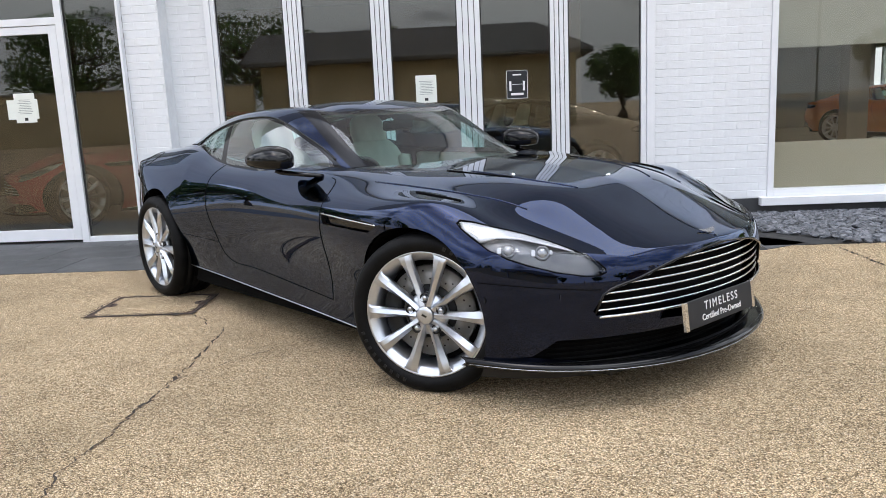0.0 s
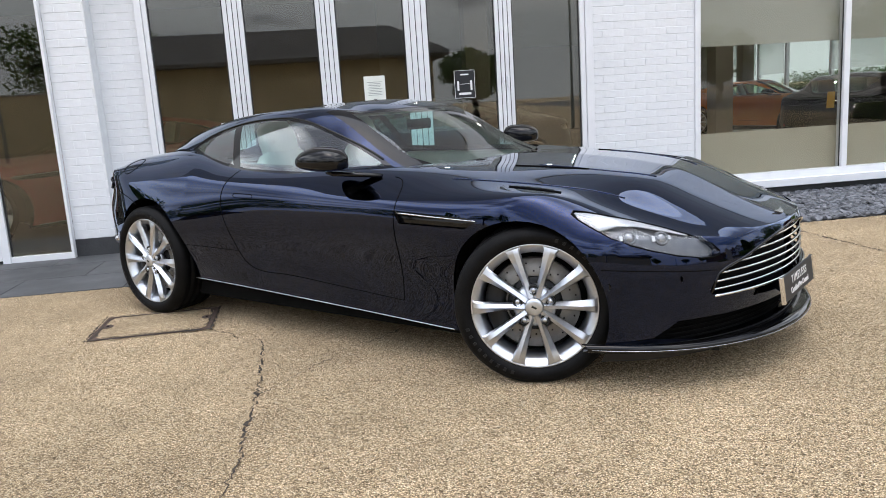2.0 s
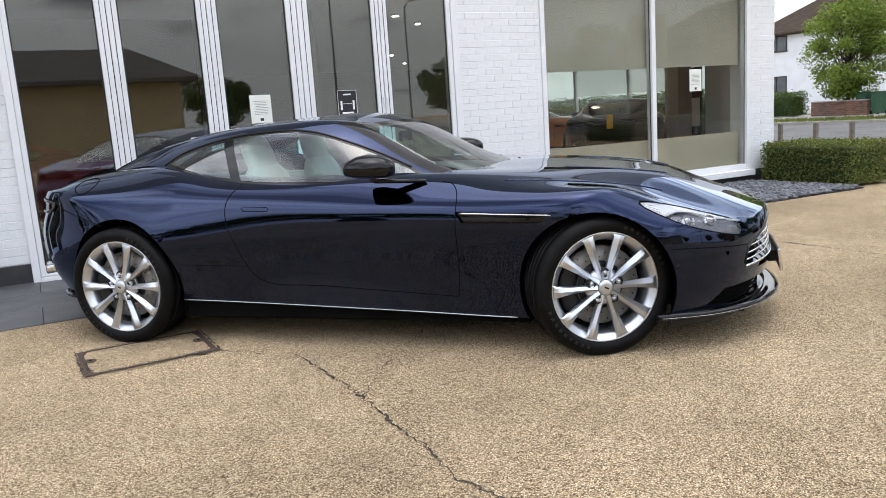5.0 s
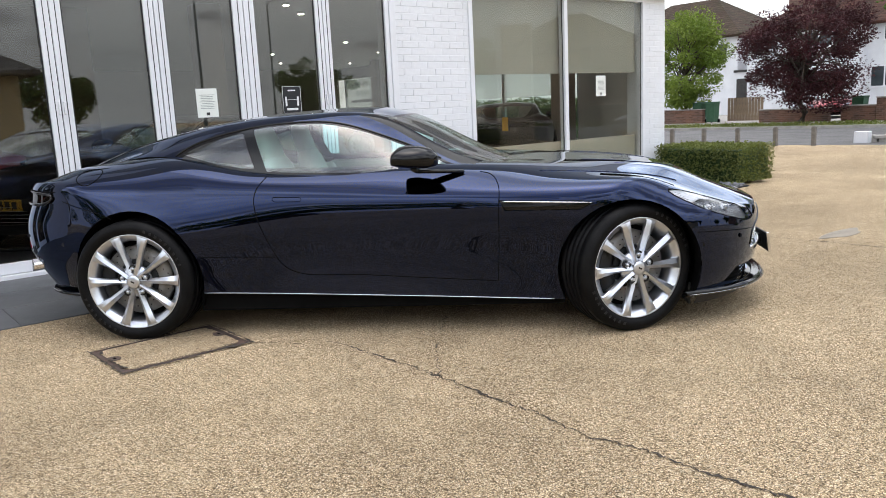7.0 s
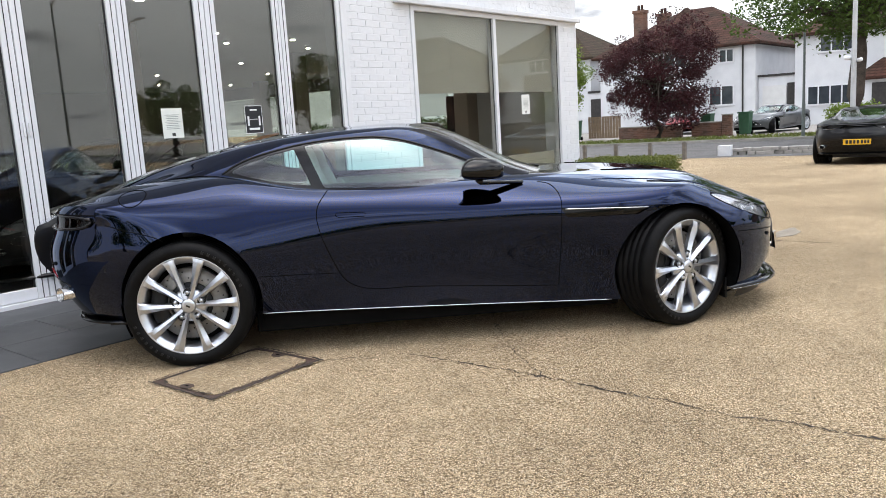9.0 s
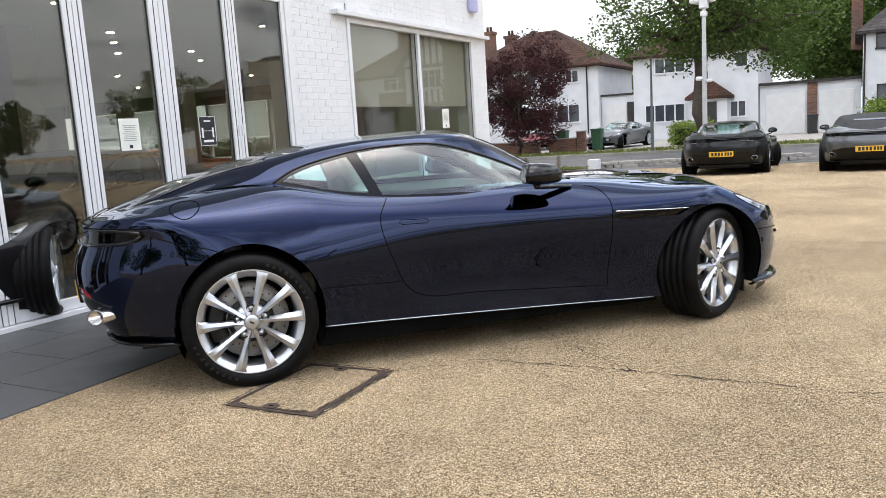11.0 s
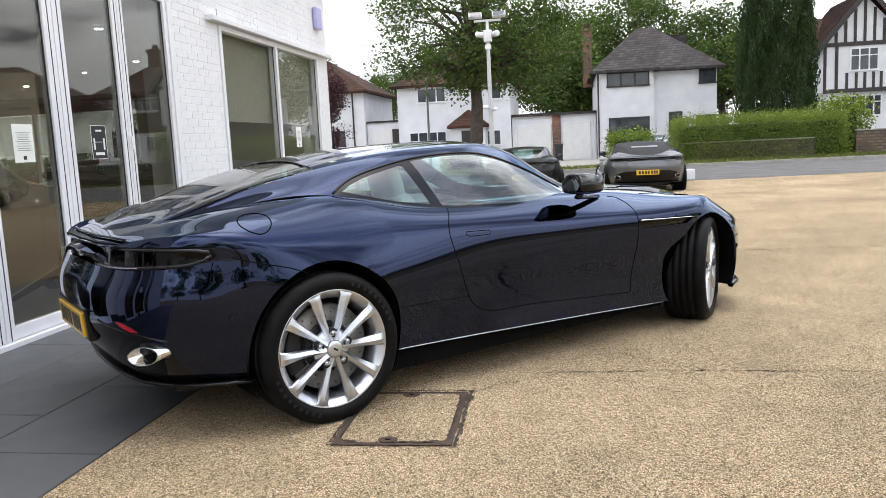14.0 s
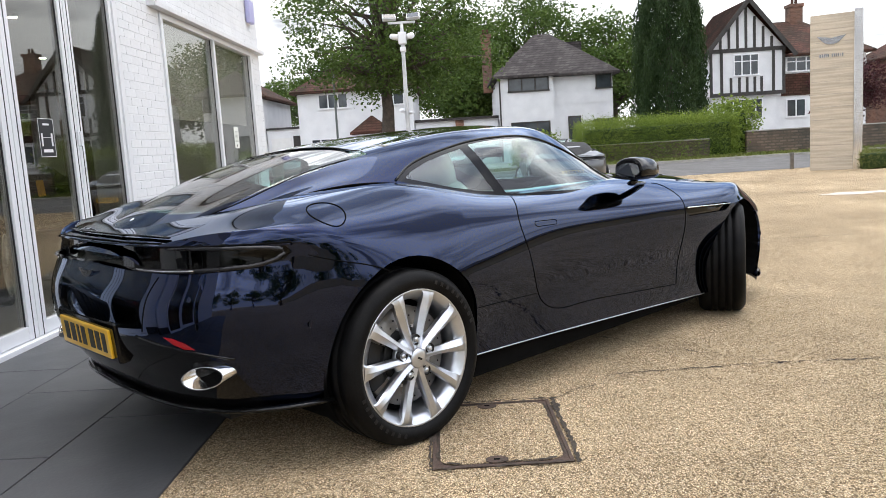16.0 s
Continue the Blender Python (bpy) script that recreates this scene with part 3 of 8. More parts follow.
# ---- showroom: large window ----
big = thing("window_1", pose(0, 0, 0), "large white-framed shop window beside the brick pier", "window")
tagged(big, kind="structure")
wf = bmesh.new()
add_box(wf, 2.70, 2.76, FY - 0.02, FY + 0.10, 0.18, 2.64, 0.004)
add_box(wf, 6.06, 6.12, FY - 0.02, FY + 0.10, 0.18, 2.64, 0.004)
add_box(wf, 2.76, 6.06, FY - 0.015, FY + 0.09, 2.58, 2.64, 0.004)
add_box(wf, 2.76, 6.06, FY - 0.015, FY + 0.09, 0.18, 0.255, 0.004)
part("window_frame", wf, WHITE_FRAME, big)
part("mullion", box(4.375, 4.44, FY - 0.015, FY + 0.09, 0.255, 2.58, 0.004), WHITE_FRAME, big)
part("window_sill", box(2.62, 6.14, FY - 0.10, FY + 0.02, 0.10, 0.18, 0.006), WHITE_FRAME, big, "white sill board")
for a, b in ((2.755, 4.378), (4.437, 6.065)):
    pane = part("pane", box(a, b, FY + 0.03, FY + 0.04, 0.25, 2.585), WINDOW_GLASS, big, "reflecting shop window glass")
    pane.visible_shadow = False
    seals = bmesh.new()
    for x in (a + 0.003, b - 0.013):
        add_box(seals, x, x + 0.010, FY + 0.02, FY + 0.029, 0.255, 2.58)
    part("glazing_seal", seals, SEAL, pane)

# ---- entrance door and side light ----
EY = 7.50
ent = thing("entrance_door", pose(0, 0, 0), "white-framed glazed entrance door with paper notices, closed", "door")
ef = bmesh.new()
add_box(ef, -4.125, -4.055, EY - 0.03, EY + 0.06, 0.0, 2.80, 0.004)
add_box(ef, -5.75, -4.125, EY - 0.025, EY + 0.055, 2.13, 2.20, 0.004)
add_box(ef, -5.80, -5.73, EY - 0.03, EY + 0.06, 0.0, 2.80, 0.004)
add_box(ef, -4.055, -3.50, EY - 0.02, EY + 0.05, 0.0, 0.06, 0.003)
add_box(ef, -3.525, -3.50, EY - 0.02, EY + 0.05, 0.06, 2.80, 0.003)
part("door_frame", ef, WHITE_FRAME, ent, "white outer frame")
lf = bmesh.new()
for a in ((-4.215, -4.130, 0.03, 2.125), (-5.20, -5.115, 0.03, 2.125)):
    add_box(lf, a[0], a[1], EY - 0.02, EY + 0.03, a[2], a[3], 0.004)
add_box(lf, -5.115, -4.215, EY - 0.018, EY + 0.028, 0.03, 0.145, 0.004)
add_box(lf, -5.115, -4.215, EY - 0.018, EY + 0.028, 2.05, 2.125, 0.004)
leaf = part("door_leaf", lf, WHITE_FRAME, ent, "white door leaf frame")
part("pane", box(-5.12, -4.21, EY, EY + 0.01, 0.14, 2.055), SHOP_GLASS, leaf, "reflecting door glass").visible_shadow = False
part("pull_handle", tube([Vector((-5.07, EY - 0.06, 0.75)), Vector((-5.07, EY - 0.06, 1.25))], 0.014, 10), CHROME, leaf, "", True)
for a in ((-4.06, -3.52, 0.05, 2.80), (-5.74, -4.12, 2.19, 2.80), (-5.74, -5.20, 0.0, 2.135)):
    part("side_light", box(a[0], a[1], EY + 0.01, EY + 0.02, a[2], a[3]), SHOP_GLASS, ent, "reflecting side light").visible_shadow = False
part("light_seal", box(-4.052, -4.040, EY - 0.005, EY + 0.008, 0.06, 2.80), SEAL, ent)


def notice(name, x0, x1, z0, z1, y, label, dark=False):
    """A printed sheet stuck on the glass; its small print is plain bars."""
    n = part(name, box(x0, x1, y - 0.002, y, z0, z1), PLATE_GREY if dark else PAPER)
    tagged(n, label, "notice")
    w, h = x1 - x0, z1 - z0
    ink = WHITE_INK if dark else PRINT
    rng = random.Random(int(x0 * 100))
    for k in range(9):
        z = z1 - h * (0.22 + 0.058 * k)
        cut_w = w * rng.uniform(0.24, 0.36)
        if not dark:
            part("print_bar", box((x0 + x1) / 2 - cut_w, (x0 + x1) / 2 + cut_w, y - 0.0035, y - 0.0015, z - h * 0.012, z + h * 0.006), ink, n)
    if dark:
        part("sheet_border", box(x0, x1, y - 0.0035, y - 0.0015, z0, z0 + 0.004), ink, n)
        part("sheet_border", box(x0, x1, y - 0.0035, y - 0.0015, z1 - 0.004, z1), ink, n)
        part("sheet_border", box(x0, x0 + 0.004, y - 0.0035, y - 0.0015, z0, z1), ink, n)
        part("sheet_border", box(x1 - 0.004, x1, y - 0.0035, y - 0.0015, z0, z1), ink, n)
        for s in (0.18, 0.82):
            part("print_bar", box(x0 + w * s - 0.010, x0 + w * s + 0.010, y - 0.0035, y - 0.0015, z0 + h * 0.28, z0 + h * 0.62), ink, n)
        part("print_bar", box(x0 + w * 0.25, x0 + w * 0.75, y - 0.0035, y - 0.0015, z0 + h * 0.50, z0 + h * 0.515), ink, n)
        part("print_bar", box(x0 + w * 0.2, x0 + w * 0.8, y - 0.0035, y - 0.0015, z0 + h * 0.12, z0 + h * 0.20), ink, n)
        part("print_bar", box(x0 + w * 0.3, x0 + w * 0.7, y - 0.0035, y - 0.0015, z0 + h * 0.82, z0 + h * 0.87), ink, n)
    else:
        part("print_bar", box((x0 + x1) / 2 - w * 0.08, (x0 + x1) / 2 + w * 0.08, y - 0.0035, y - 0.0015, z0 + h * 0.07, z0 + h * 0.17), INK, n)
    return n


notice("paper_notice", -0.705, -0.500, 1.235, 1.50, FY - 0.006, "white printed notice stuck on the folding door glass")
notice("paper_notice", 0.185, 0.390, 1.235, 1.505, FY - 0.006, "dark printed notice with white border on the glass", True)
notice("paper_notice", 5.05, 5.26, 1.28, 1.56, FY + 0.028, "white printed notice stuck on the shop window")
notice("paper_notice", -4.655, -4.445, 1.215, 1.50, EY - 0.002, "white printed notices taped to the entrance door")
sheet = part("paper_notice", box(-4.735, -4.42, EY - 0.0005, EY - 0.0001, 1.25, 1.44), PAPER)
tagged(sheet, "pale paper sheet under the door notice", "notice")

# ---- showroom: inside ----
BLIND = mat("grey_blind", (0.42, 0.40, 0.355), 0.8, col2=(0.38, 0.365, 0.325), scale=2)
FROST = mat("frosted_band", (0.46, 0.42, 0.35), 0.7, col2=(0.42, 0.385, 0.32), scale=2)
DARK_WALL = mat("brown_panel_wall", (0.17, 0.13, 0.085), 0.6, col2=(0.13, 0.10, 0.068), scale=1.5)
BEIGE_COL = mat("beige_column", (0.36, 0.32, 0.27), 0.7, col2=(0.32, 0.285, 0.24), scale=3)
structure(part("window_blind", box(2.79, 6.03, FY + 0.11, FY + 0.12, 1.60, 2.60), BLIND), "grey-brown screen in the upper window")
structure(part("window_frost", box(2.79, 6.03, FY + 0.11, FY + 0.12, 0.25, 0.70), FROST), "beige frosted band in the lower window")
structure(part("partition", box(-9.0, -0.2, 12.6, 12.8, 0.03, 2.85), DARK_WALL), "dark brown panelled showroom wall")
for x, y in ((1.0, 11.6), (6.36, 14.35), (8.55, 11.5), (10.9, 21.5)):
    structure(part("column", box(x, x + 0.36, y, y + 0.36, 0.03, 2.85, 0.01), BEIGE_COL), "beige square showroom column")
# Far spots (y >= 15) are added, and power raised, to brighten the deep room
SPOT = glow("spot_lamp", (1.0, 0.90, 0.74), 190)
for x, y in ((2.2, 11.2), (2.9, 12.0), (3.8, 13.0), (4.6, 12.2), (3.4, 9.6), (5.4, 9.6), (6.6, 11.0), (7.6, 12.6), (5.8, 13.2), (0.4, 9.8), (9.2, 15.0), (6.4, 16.2), (9.0, 18.6), (6.2, 19.4), (10.6, 22.6), (8.0, 22.4)):
    lamp = part("ceiling_spot", lathe([(0.0, 2.81), (0.050, 2.81), (0.062, 2.82), (0.062, 2.85)], 20, "Z"), WHITE_FRAME, None, "", True, pose(x, y, 0))
    tagged(lamp, "small round ceiling spotlight, lit", "lamp", "showroom ceiling spotlights")
    part("lamp_disc", lathe([(0.0, 2.808), (0.045, 2.808)], 20, "Z"), SPOT, lamp)
# Windows on the street side, with daylight behind, and banners seen from their backs
def translucent(name, col):
    m = bpy.data.materials.new(name)
    m.use_nodes = True
    n, l = m.node_tree.nodes, m.node_tree.links
    n.remove(n["Principled BSDF"])
    a, b, c, x, y = (n.new("ShaderNode" + k) for k in ("BsdfDiffuse", "BsdfTranslucent", "BsdfTransparent", "MixShader", "MixShader"))
    a.inputs["Color"].default_value = b.inputs["Color"].default_value = (*col, 1)
    x.inputs["Fac"].default_value, y.inputs["Fac"].default_value = 0.6, 0.5
    l.new(a.outputs[0], x.inputs[1])
    l.new(b.outputs[0], x.inputs[2])
    l.new(x.outputs[0], y.inputs[1])
    l.new(c.outputs[0], y.inputs[2])
    l.new(y.outputs[0], n["Material Output"].inputs["Surface"])
    return m


BANNER = translucent("banner_cloth", (0.90, 0.94, 0.91))
sidew = thing("window_2", pose(0, 0, 0), "white-framed street window of the showroom", "window")
tagged(sidew, kind="structure")
MULLIONS = (14.45, 17.32, 19.72, 21.82, 23.33, 25.8)
for y in MULLIONS:
    part("mullion", box(12.43, 12.53, y - 0.05, y + 0.05, 0.25, 2.45, 0.004), WHITE_FRAME, sidew)
for y0, y1 in zip(MULLIONS, MULLIONS[1:]):
    part("pane", box(12.47, 12.48, y0 + 0.05, y1 - 0.05, 0.25, 2.45), SIDE_GLASS, sidew).visible_shadow = False
for y0, y1 in ((15.15, 17.26), (17.38, 19.66), (21.88, 23.27), (23.42, 25.72)):
    tagged(part("window_banner", box(12.42, 12.4245, y0, y1, 1.43, 2.42), BANNER), "white banner hung in the street window, seen from behind", "banner")
desk = thing("display_stand", pose(12.2, 14.75, 0.03), "dark upright display stand with white leaflets", "display stand")
part("stand_panel", box(-0.03, 0.03, -0.36, 0.30, 0.0, 1.90, 0.004), SATIN_BLACK, desk)
part("leaflet", box(-0.036, -0.031, -0.34, -0.06, 0.45, 1.15), PAPER, desk)

# ---- tiles and slate bed ----
structure(part("tile_bed", box(-9.0, 2.10, 5.95, 7.75, -0.05, 0.001), JOINT), "dark joints under the tile strip")
structure(part("threshold_slab", prism([(2.10, 5.97), (2.48, 6.18), (2.12, 6.62)], 0.006), SLATE_TILE), "dark triangular end slab")
tile_bm = box(-0.447, 0.447, -0.297, 0.297, -0.02, 0.006, 0.003)
bed = bpy.data.objects["tile_bed"]
first_tile = part("tile", tile_bm, SLATE_TILE, bed, "", False, pose(-8.55, 6.25, 0))
for r in range(3):
    for k in range(13):
        x = -8.55 + 0.90 * k - (0.45 if r % 2 else 0)
        if x < 1.70 and (r or k):
            share(first_tile, pose(x, 6.25 + 0.60 * r, 0), bed)

bm = bmesh.new()
rng = random.Random(9)
for k in range(5200):
    x, y = rng.uniform(2.2, 7.3), rng.uniform(6.08, 7.73)
    if (x < 2.75 and y < 6.2 + (2.75 - x) * 1.2) or y < 6.10 - 0.0 * x or x > 6.12:
        continue
    a, s = rng.uniform(0, 6.28), rng.uniform(0.025, 0.055)
    m = pose(x, y, 0.012 + 0.012 * rng.random(), rng.uniform(-24, 24), rng.uniform(-24, 24), math.degrees(a))
    pts = [(s * rng.uniform(0.8, 1.2), s * 0.1), (s * 0.2, s * rng.uniform(0.5, 0.8)), (-s, s * 0.3), (-s * 0.7, -s * 0.5), (s * 0.3, -s * rng.uniform(0.45, 0.7))]
    lo = [bm.verts.new(m @ Vector((px, py, 0))) for px, py in pts]
    hi = [bm.verts.new(m @ Vector((px * 0.9, py * 0.9, 0.012))) for px, py in pts]
    bm.faces.new(hi)
    for i in range(5):
        bm.faces.new((lo[i], lo[(i + 1) % 5], hi[(i + 1) % 5], hi[i]))
tagged(part("slate_chippings", bm, SLATE_CHIP), "grey-blue slate chippings under the shop window", "chippings", "", "stuff")
structure(part("chipping_bed", box(2.12, 6.18, 6.10, 7.74, -0.05, 0.006), JOINT), "dark bed under the slate chippings")

# ---- the coupe: body ----
# Car axes: x ahead from the rear axle, y to its left, z up. Half a body (y > 0) is lofted, cut open and mirrored.
def front_bow(y):
    return 0.38 * y * y + 0.14 * y ** 4 + 0.10 * (abs(y) / 0.93) ** 12


def rear_bow(y):
    return 0.06 * y * y + 0.42 * y ** 4 + 0.16 * (abs(y) / 0.88) ** 11


def ease(a, b, x):
    t = min(max((x - a) / (b - a), 0), 1)
    return t * t * (3 - 2 * t)


X_TAIL, X_NOSE = -0.87, 3.625
nose_lean = spline((0.10, 0.20, 0.30, 0.42, 0.52, 0.60, 0.66, 0.80), (-0.09, -0.05, -0.015, 0.0, -0.005, -0.03, -0.07, -0.20))
tail_lean = spline((0.20, 0.27, 0.36, 0.46, 0.56, 0.68, 0.76, 0.82, 0.86, 0.92), (0.20, 0.14, 0.075, 0.02, 0.0, 0.012, 0.045, 0.06, 0.065, 0.12))


def place(X, y, z):
    """Where a point of the section at X comes to lie: the ends are bowed in plan and leant in profile."""
    x = X
    if X > 1.9:
        x += -(X - 1.9) / 1.725 * front_bow(y) + ease(3.0, X_NOSE, X) * nose_lean(z)
    if X < 0.4:
        x += (0.4 - X) / 1.27 * rear_bow(y) + ease(-0.35, X_TAIL, X) * tail_lean(z)
    return Vector((x, y, z))


def flank(X):
    """x of the body's side at the section X."""
    s = X
    if X > 1.9 or X < 0.4:
        for _ in range(4):
            s = place(X, wide_y(s), 0.45).x
    return s


S = (-0.42, -0.2, 0.0, 0.43, 0.9, 1.4, 2.0, 2.4, 2.8, 3.1)
low_y = spline(S, (0.85, 0.865, 0.875, 0.885, 0.89, 0.895, 0.90, 0.91, 0.92, 0.925))
low_z = spline(S, (0.25, 0.25, 0.25, 0.245, 0.231, 0.212, 0.187, 0.172, 0.172, 0.178))
rib_y = spline(S, (0.865, 0.908, 0.928, 0.910, 0.886, 0.882, 0.903, 0.938, 0.958, 0.938))
rib_z = spline(S, (0.38, 0.385, 0.39, 0.40, 0.43, 0.42, 0.42, 0.42, 0.42, 0.36))
wide_y = spline(S, (0.885, 0.945, 0.968, 0.945, 0.908, 0.905, 0.948, 0.978, 0.972, 0.928))
wide_z = spline(S, (0.51, 0.53, 0.55, 0.60, 0.65, 0.67, 0.69, 0.69, 0.68, 0.535))
sh_y = spline(S, (0.795, 0.832, 0.855, 0.855, 0.852, 0.855, 0.888, 0.922, 0.925, 0.885))
sh_z = spline(S, (0.86, 0.885, 0.89, 0.865, 0.835, 0.815, 0.803, 0.796, 0.764, 0.616))
C = (-0.87, -0.7, -0.40, -0.1, 0.15, 0.35, 0.6, 0.8, 1.4, 2.0, 2.4, 2.8, 3.15, 3.45, 3.625)
belt_y = spline(C, (0.62, 0.60, 0.60, 0.635, 0.69, 0.735, 0.757, 0.768, 0.785, 0.80, 0.785, 0.755, 0.72, 0.68, 0.66))
belt_z = spline(C, (0.862, 0.918, 0.972, 0.998, 1.000, 0.972, 0.926, 0.903, 0.882, 0.867, 0.853, 0.826, 0.770, 0.674, 0.602))
mid_z = spline(C, (0.862, 0.910, 0.955, 0.98, 0.98, 0.95, 0.91, 0.90, 0.89, 0.898, 0.890, 0.862, 0.802, 0.702, 0.608))
top_z = spline(C, (0.864, 0.912, 0.940, 0.95, 0.95, 0.93, 0.90, 0.895, 0.895, 0.908, 0.907, 0.876, 0.810, 0.702, 0.612))


def section(X, n):
    """n + 1 points (y, z) of the half section at X, from the sill's edge over the shoulder to the middle."""
    s = flank(X)
    drop = 0.46 - 0.14 * ease(0.3, 1.2, s)
    lean = (wide_y(s) - drop * (wide_y(s) - sh_y(s)), wide_z(s) + 0.62 * (sh_z(s) - wide_z(s)))
    pts = [(low_y(s), low_z(s)), (rib_y(s), rib_z(s)), (wide_y(s), wide_z(s)), lean, (sh_y(s), sh_z(s)), (belt_y(X), belt_z(X)), (0.42, mid_z(X)), (0.2, (mid_z(X) + top_z(X)) / 2), (0.0, top_z(X))]
    d = [0.0]
    for a, b in zip(pts, pts[1:]):
        d.append(d[-1] + math.hypot(b[0] - a[0], b[1] - a[1]))
    fy, fz = spline(d, [p[0] for p in pts]), spline(d, [p[1] for p in pts])
    return [(max(fy(d[-1] * i / n), 0), fz(d[-1] * i / n)) for i in range(n + 1)]


def soften(row, centre, sigma, reach=0.42, hold=0.45):
    """Rounds one lengthwise line of the skin near its station `centre` (an index), by a bell of width sigma."""
    p = np.array([tuple(v) for v in row])
    d = np.concatenate(([0], np.cumsum(np.linalg.norm(np.diff(p, axis=0), axis=1))))
    if d[-1] < 0.1:
        return row
    step = 0.006
    at = np.arange(0, d[-1], step)
    q = np.stack([np.interp(at, d, p[:, i]) for i in range(3)], 1)
    n = int(3 * sigma / step) + 1
    bell = np.exp(-0.5 * (np.arange(-n, n + 1) * step / sigma) ** 2)
    bell /= bell.sum()
    flip = q[1:n + 1][::-1] * np.array((1, -1, 1))   # the line goes on across the car's middle
    full = np.concatenate((flip, q, np.repeat(q[-1:], n, 0)))
    g = np.stack([np.convolve(full[:, i], bell, "valid") for i in range(3)], 1)
    out = []
    for k, v in enumerate(row):
        w = 1 - ease(reach * hold, reach, abs(d[k] - d[centre]))
        c = np.array([np.interp(d[k], at, g[:, i]) for i in range(3)])
        out.append(v.lerp(Vector(c), w))
    return out


def half_body(nx=170, nv=64, nr=34):
    stations = [X_TAIL + (X_NOSE - X_TAIL) * i / nx for i in range(nx + 1)]
    rings = [section(X, nv) for X in stations]
    grid = []
    for k in range(nv + 1):
        line = [place(X, ring[k][0] if k < nv else 0.0, ring[k][1]) for X, ring in zip(stations, rings)]
        if k < nv:
            caps = []
            for X, ring in ((X_TAIL, rings[0]), (X_NOSE, rings[-1])):
                (y, z), zb, zt = ring[k], ring[0][1], ring[-1][1]
                zc = zb + (zt - zb) * (0.6 * min((z - zb) / (zt - zb), 1) + 0.4 * k / nv)
                caps.append([place(X, y * (1 - r), z + (zc - z) * ease(0, 1, r)) for r in ((j / nr) ** 1.5 for j in range(1, nr + 1))])
            h0, h1 = line[0].z, line[-1].z
            half = nx // 2
            tail = soften(caps[0][::-1] + line[:half], nr, 0.10 - 0.075 * ease(0.70, 0.85, h0))
            nose = soften(caps[1][::-1] + line[:half:-1], nr, 0.055 - 0.02 * ease(0.5, 0.62, h1))
            line = tail + [line[half]] + nose[::-1]
        grid.append(line)
    bm = bmesh.new()
    rows = [[bm.verts.new(v) for v in line] for line in grid[:-1]]
    rows.append([bm.verts.new(v) for v in grid[-1]])
    top = [rows[-1][0]] * nr + rows[-1] + [rows[-1][-1]] * nr
    for a, b in zip(rows, rows[1:-1] + [top]):
        for j in range(len(a) - 1):
            vs = [a[j], a[j + 1], b[j + 1], b[j]]
            vs = [v for i, v in enumerate(vs) if v not in vs[:i]]
            if len(vs) > 2:
                bm.faces.new(vs)
    for v in bm.verts:
        if abs(v.co.y) < 2e-3:
            v.co.y = 0
    bm.normal_update()
    return bm


def cut(bm, outline, axis, where=lambda c: True):
    """Cuts a convex outline, seen along the axis, into the skin; returns the faces inside it."""
    i, j = {"x": (1, 2), "y": (0, 2), "z": (0, 1)}[axis]
    cx, cy = sum(p[0] for p in outline) / len(outline), sum(p[1] for p in outline) / len(outline)
    lo = min(p[0] for p in outline), min(p[1] for p in outline)
    hi = max(p[0] for p in outline), max(p[1] for p in outline)
    inside = []
    for f in bm.faces:
        us, vs = [v.co[i] for v in f.verts], [v.co[j] for v in f.verts]
        if max(us) > lo[0] and min(us) < hi[0] and max(vs) > lo[1] and min(vs) < hi[1] and where(f.calc_center_median()):
            inside.append(f)
    for a, b in zip(outline, outline[1:] + outline[:1]):
        n2 = (b[1] - a[1], a[0] - b[0])
        if n2[0] * (cx - a[0]) + n2[1] * (cy - a[1]) > 0:
            n2 = (-n2[0], -n2[1])
        if math.hypot(*n2) < 1e-6:
            continue
        co, no = Vector((0, 0, 0)), Vector((0, 0, 0))
        co[i], co[j], no[i], no[j] = a[0], a[1], n2[0], n2[1]
        no.normalize()
        geom = set(inside)
        for f in inside:
            geom.update(f.edges)
            geom.update(f.verts)
        r = bmesh.ops.bisect_plane(bm, geom=list(geom), dist=1e-5, plane_co=co, plane_no=no)
        every = {f for f in inside if f.is_valid} | {g for g in r["geom"] if isinstance(g, bmesh.types.BMFace) and g.is_valid}
        inside = [f for f in every if (f.calc_center_median() - co).dot(no) < 0]
    return inside


def take(bm, faces, keep=False):
    """Moves faces out into a mesh of their own."""
    out, seen = bmesh.new(), {}
    for f in faces:
        vs = []
        for v in f.verts:
            if v not in seen:
                seen[v] = out.verts.new(v.co)
            vs.append(seen[v])
        out.faces.new(vs)
    if not keep:
        bmesh.ops.delete(bm, geom=faces, context="FACES")
    out.normal_update()
    return out


def mirrored(bm, both=True):
    """The mesh and its mirror image across the car's middle, or the mirror image alone."""
    src = bm.faces[:]
    if both:
        d = bmesh.ops.duplicate(bm, geom=bm.verts[:] + bm.edges[:] + src)["geom"]
    else:
        d = bm.verts[:] + src
    for g in d:
        if isinstance(g, bmesh.types.BMVert):
            g.co.y = -g.co.y
    bmesh.ops.reverse_faces(bm, faces=[g for g in d if isinstance(g, bmesh.types.BMFace)])
    bmesh.ops.remove_doubles(bm, verts=[v for v in bm.verts if abs(v.co.y) < 1e-4], dist=2e-4)
    bm.normal_update()
    return bm


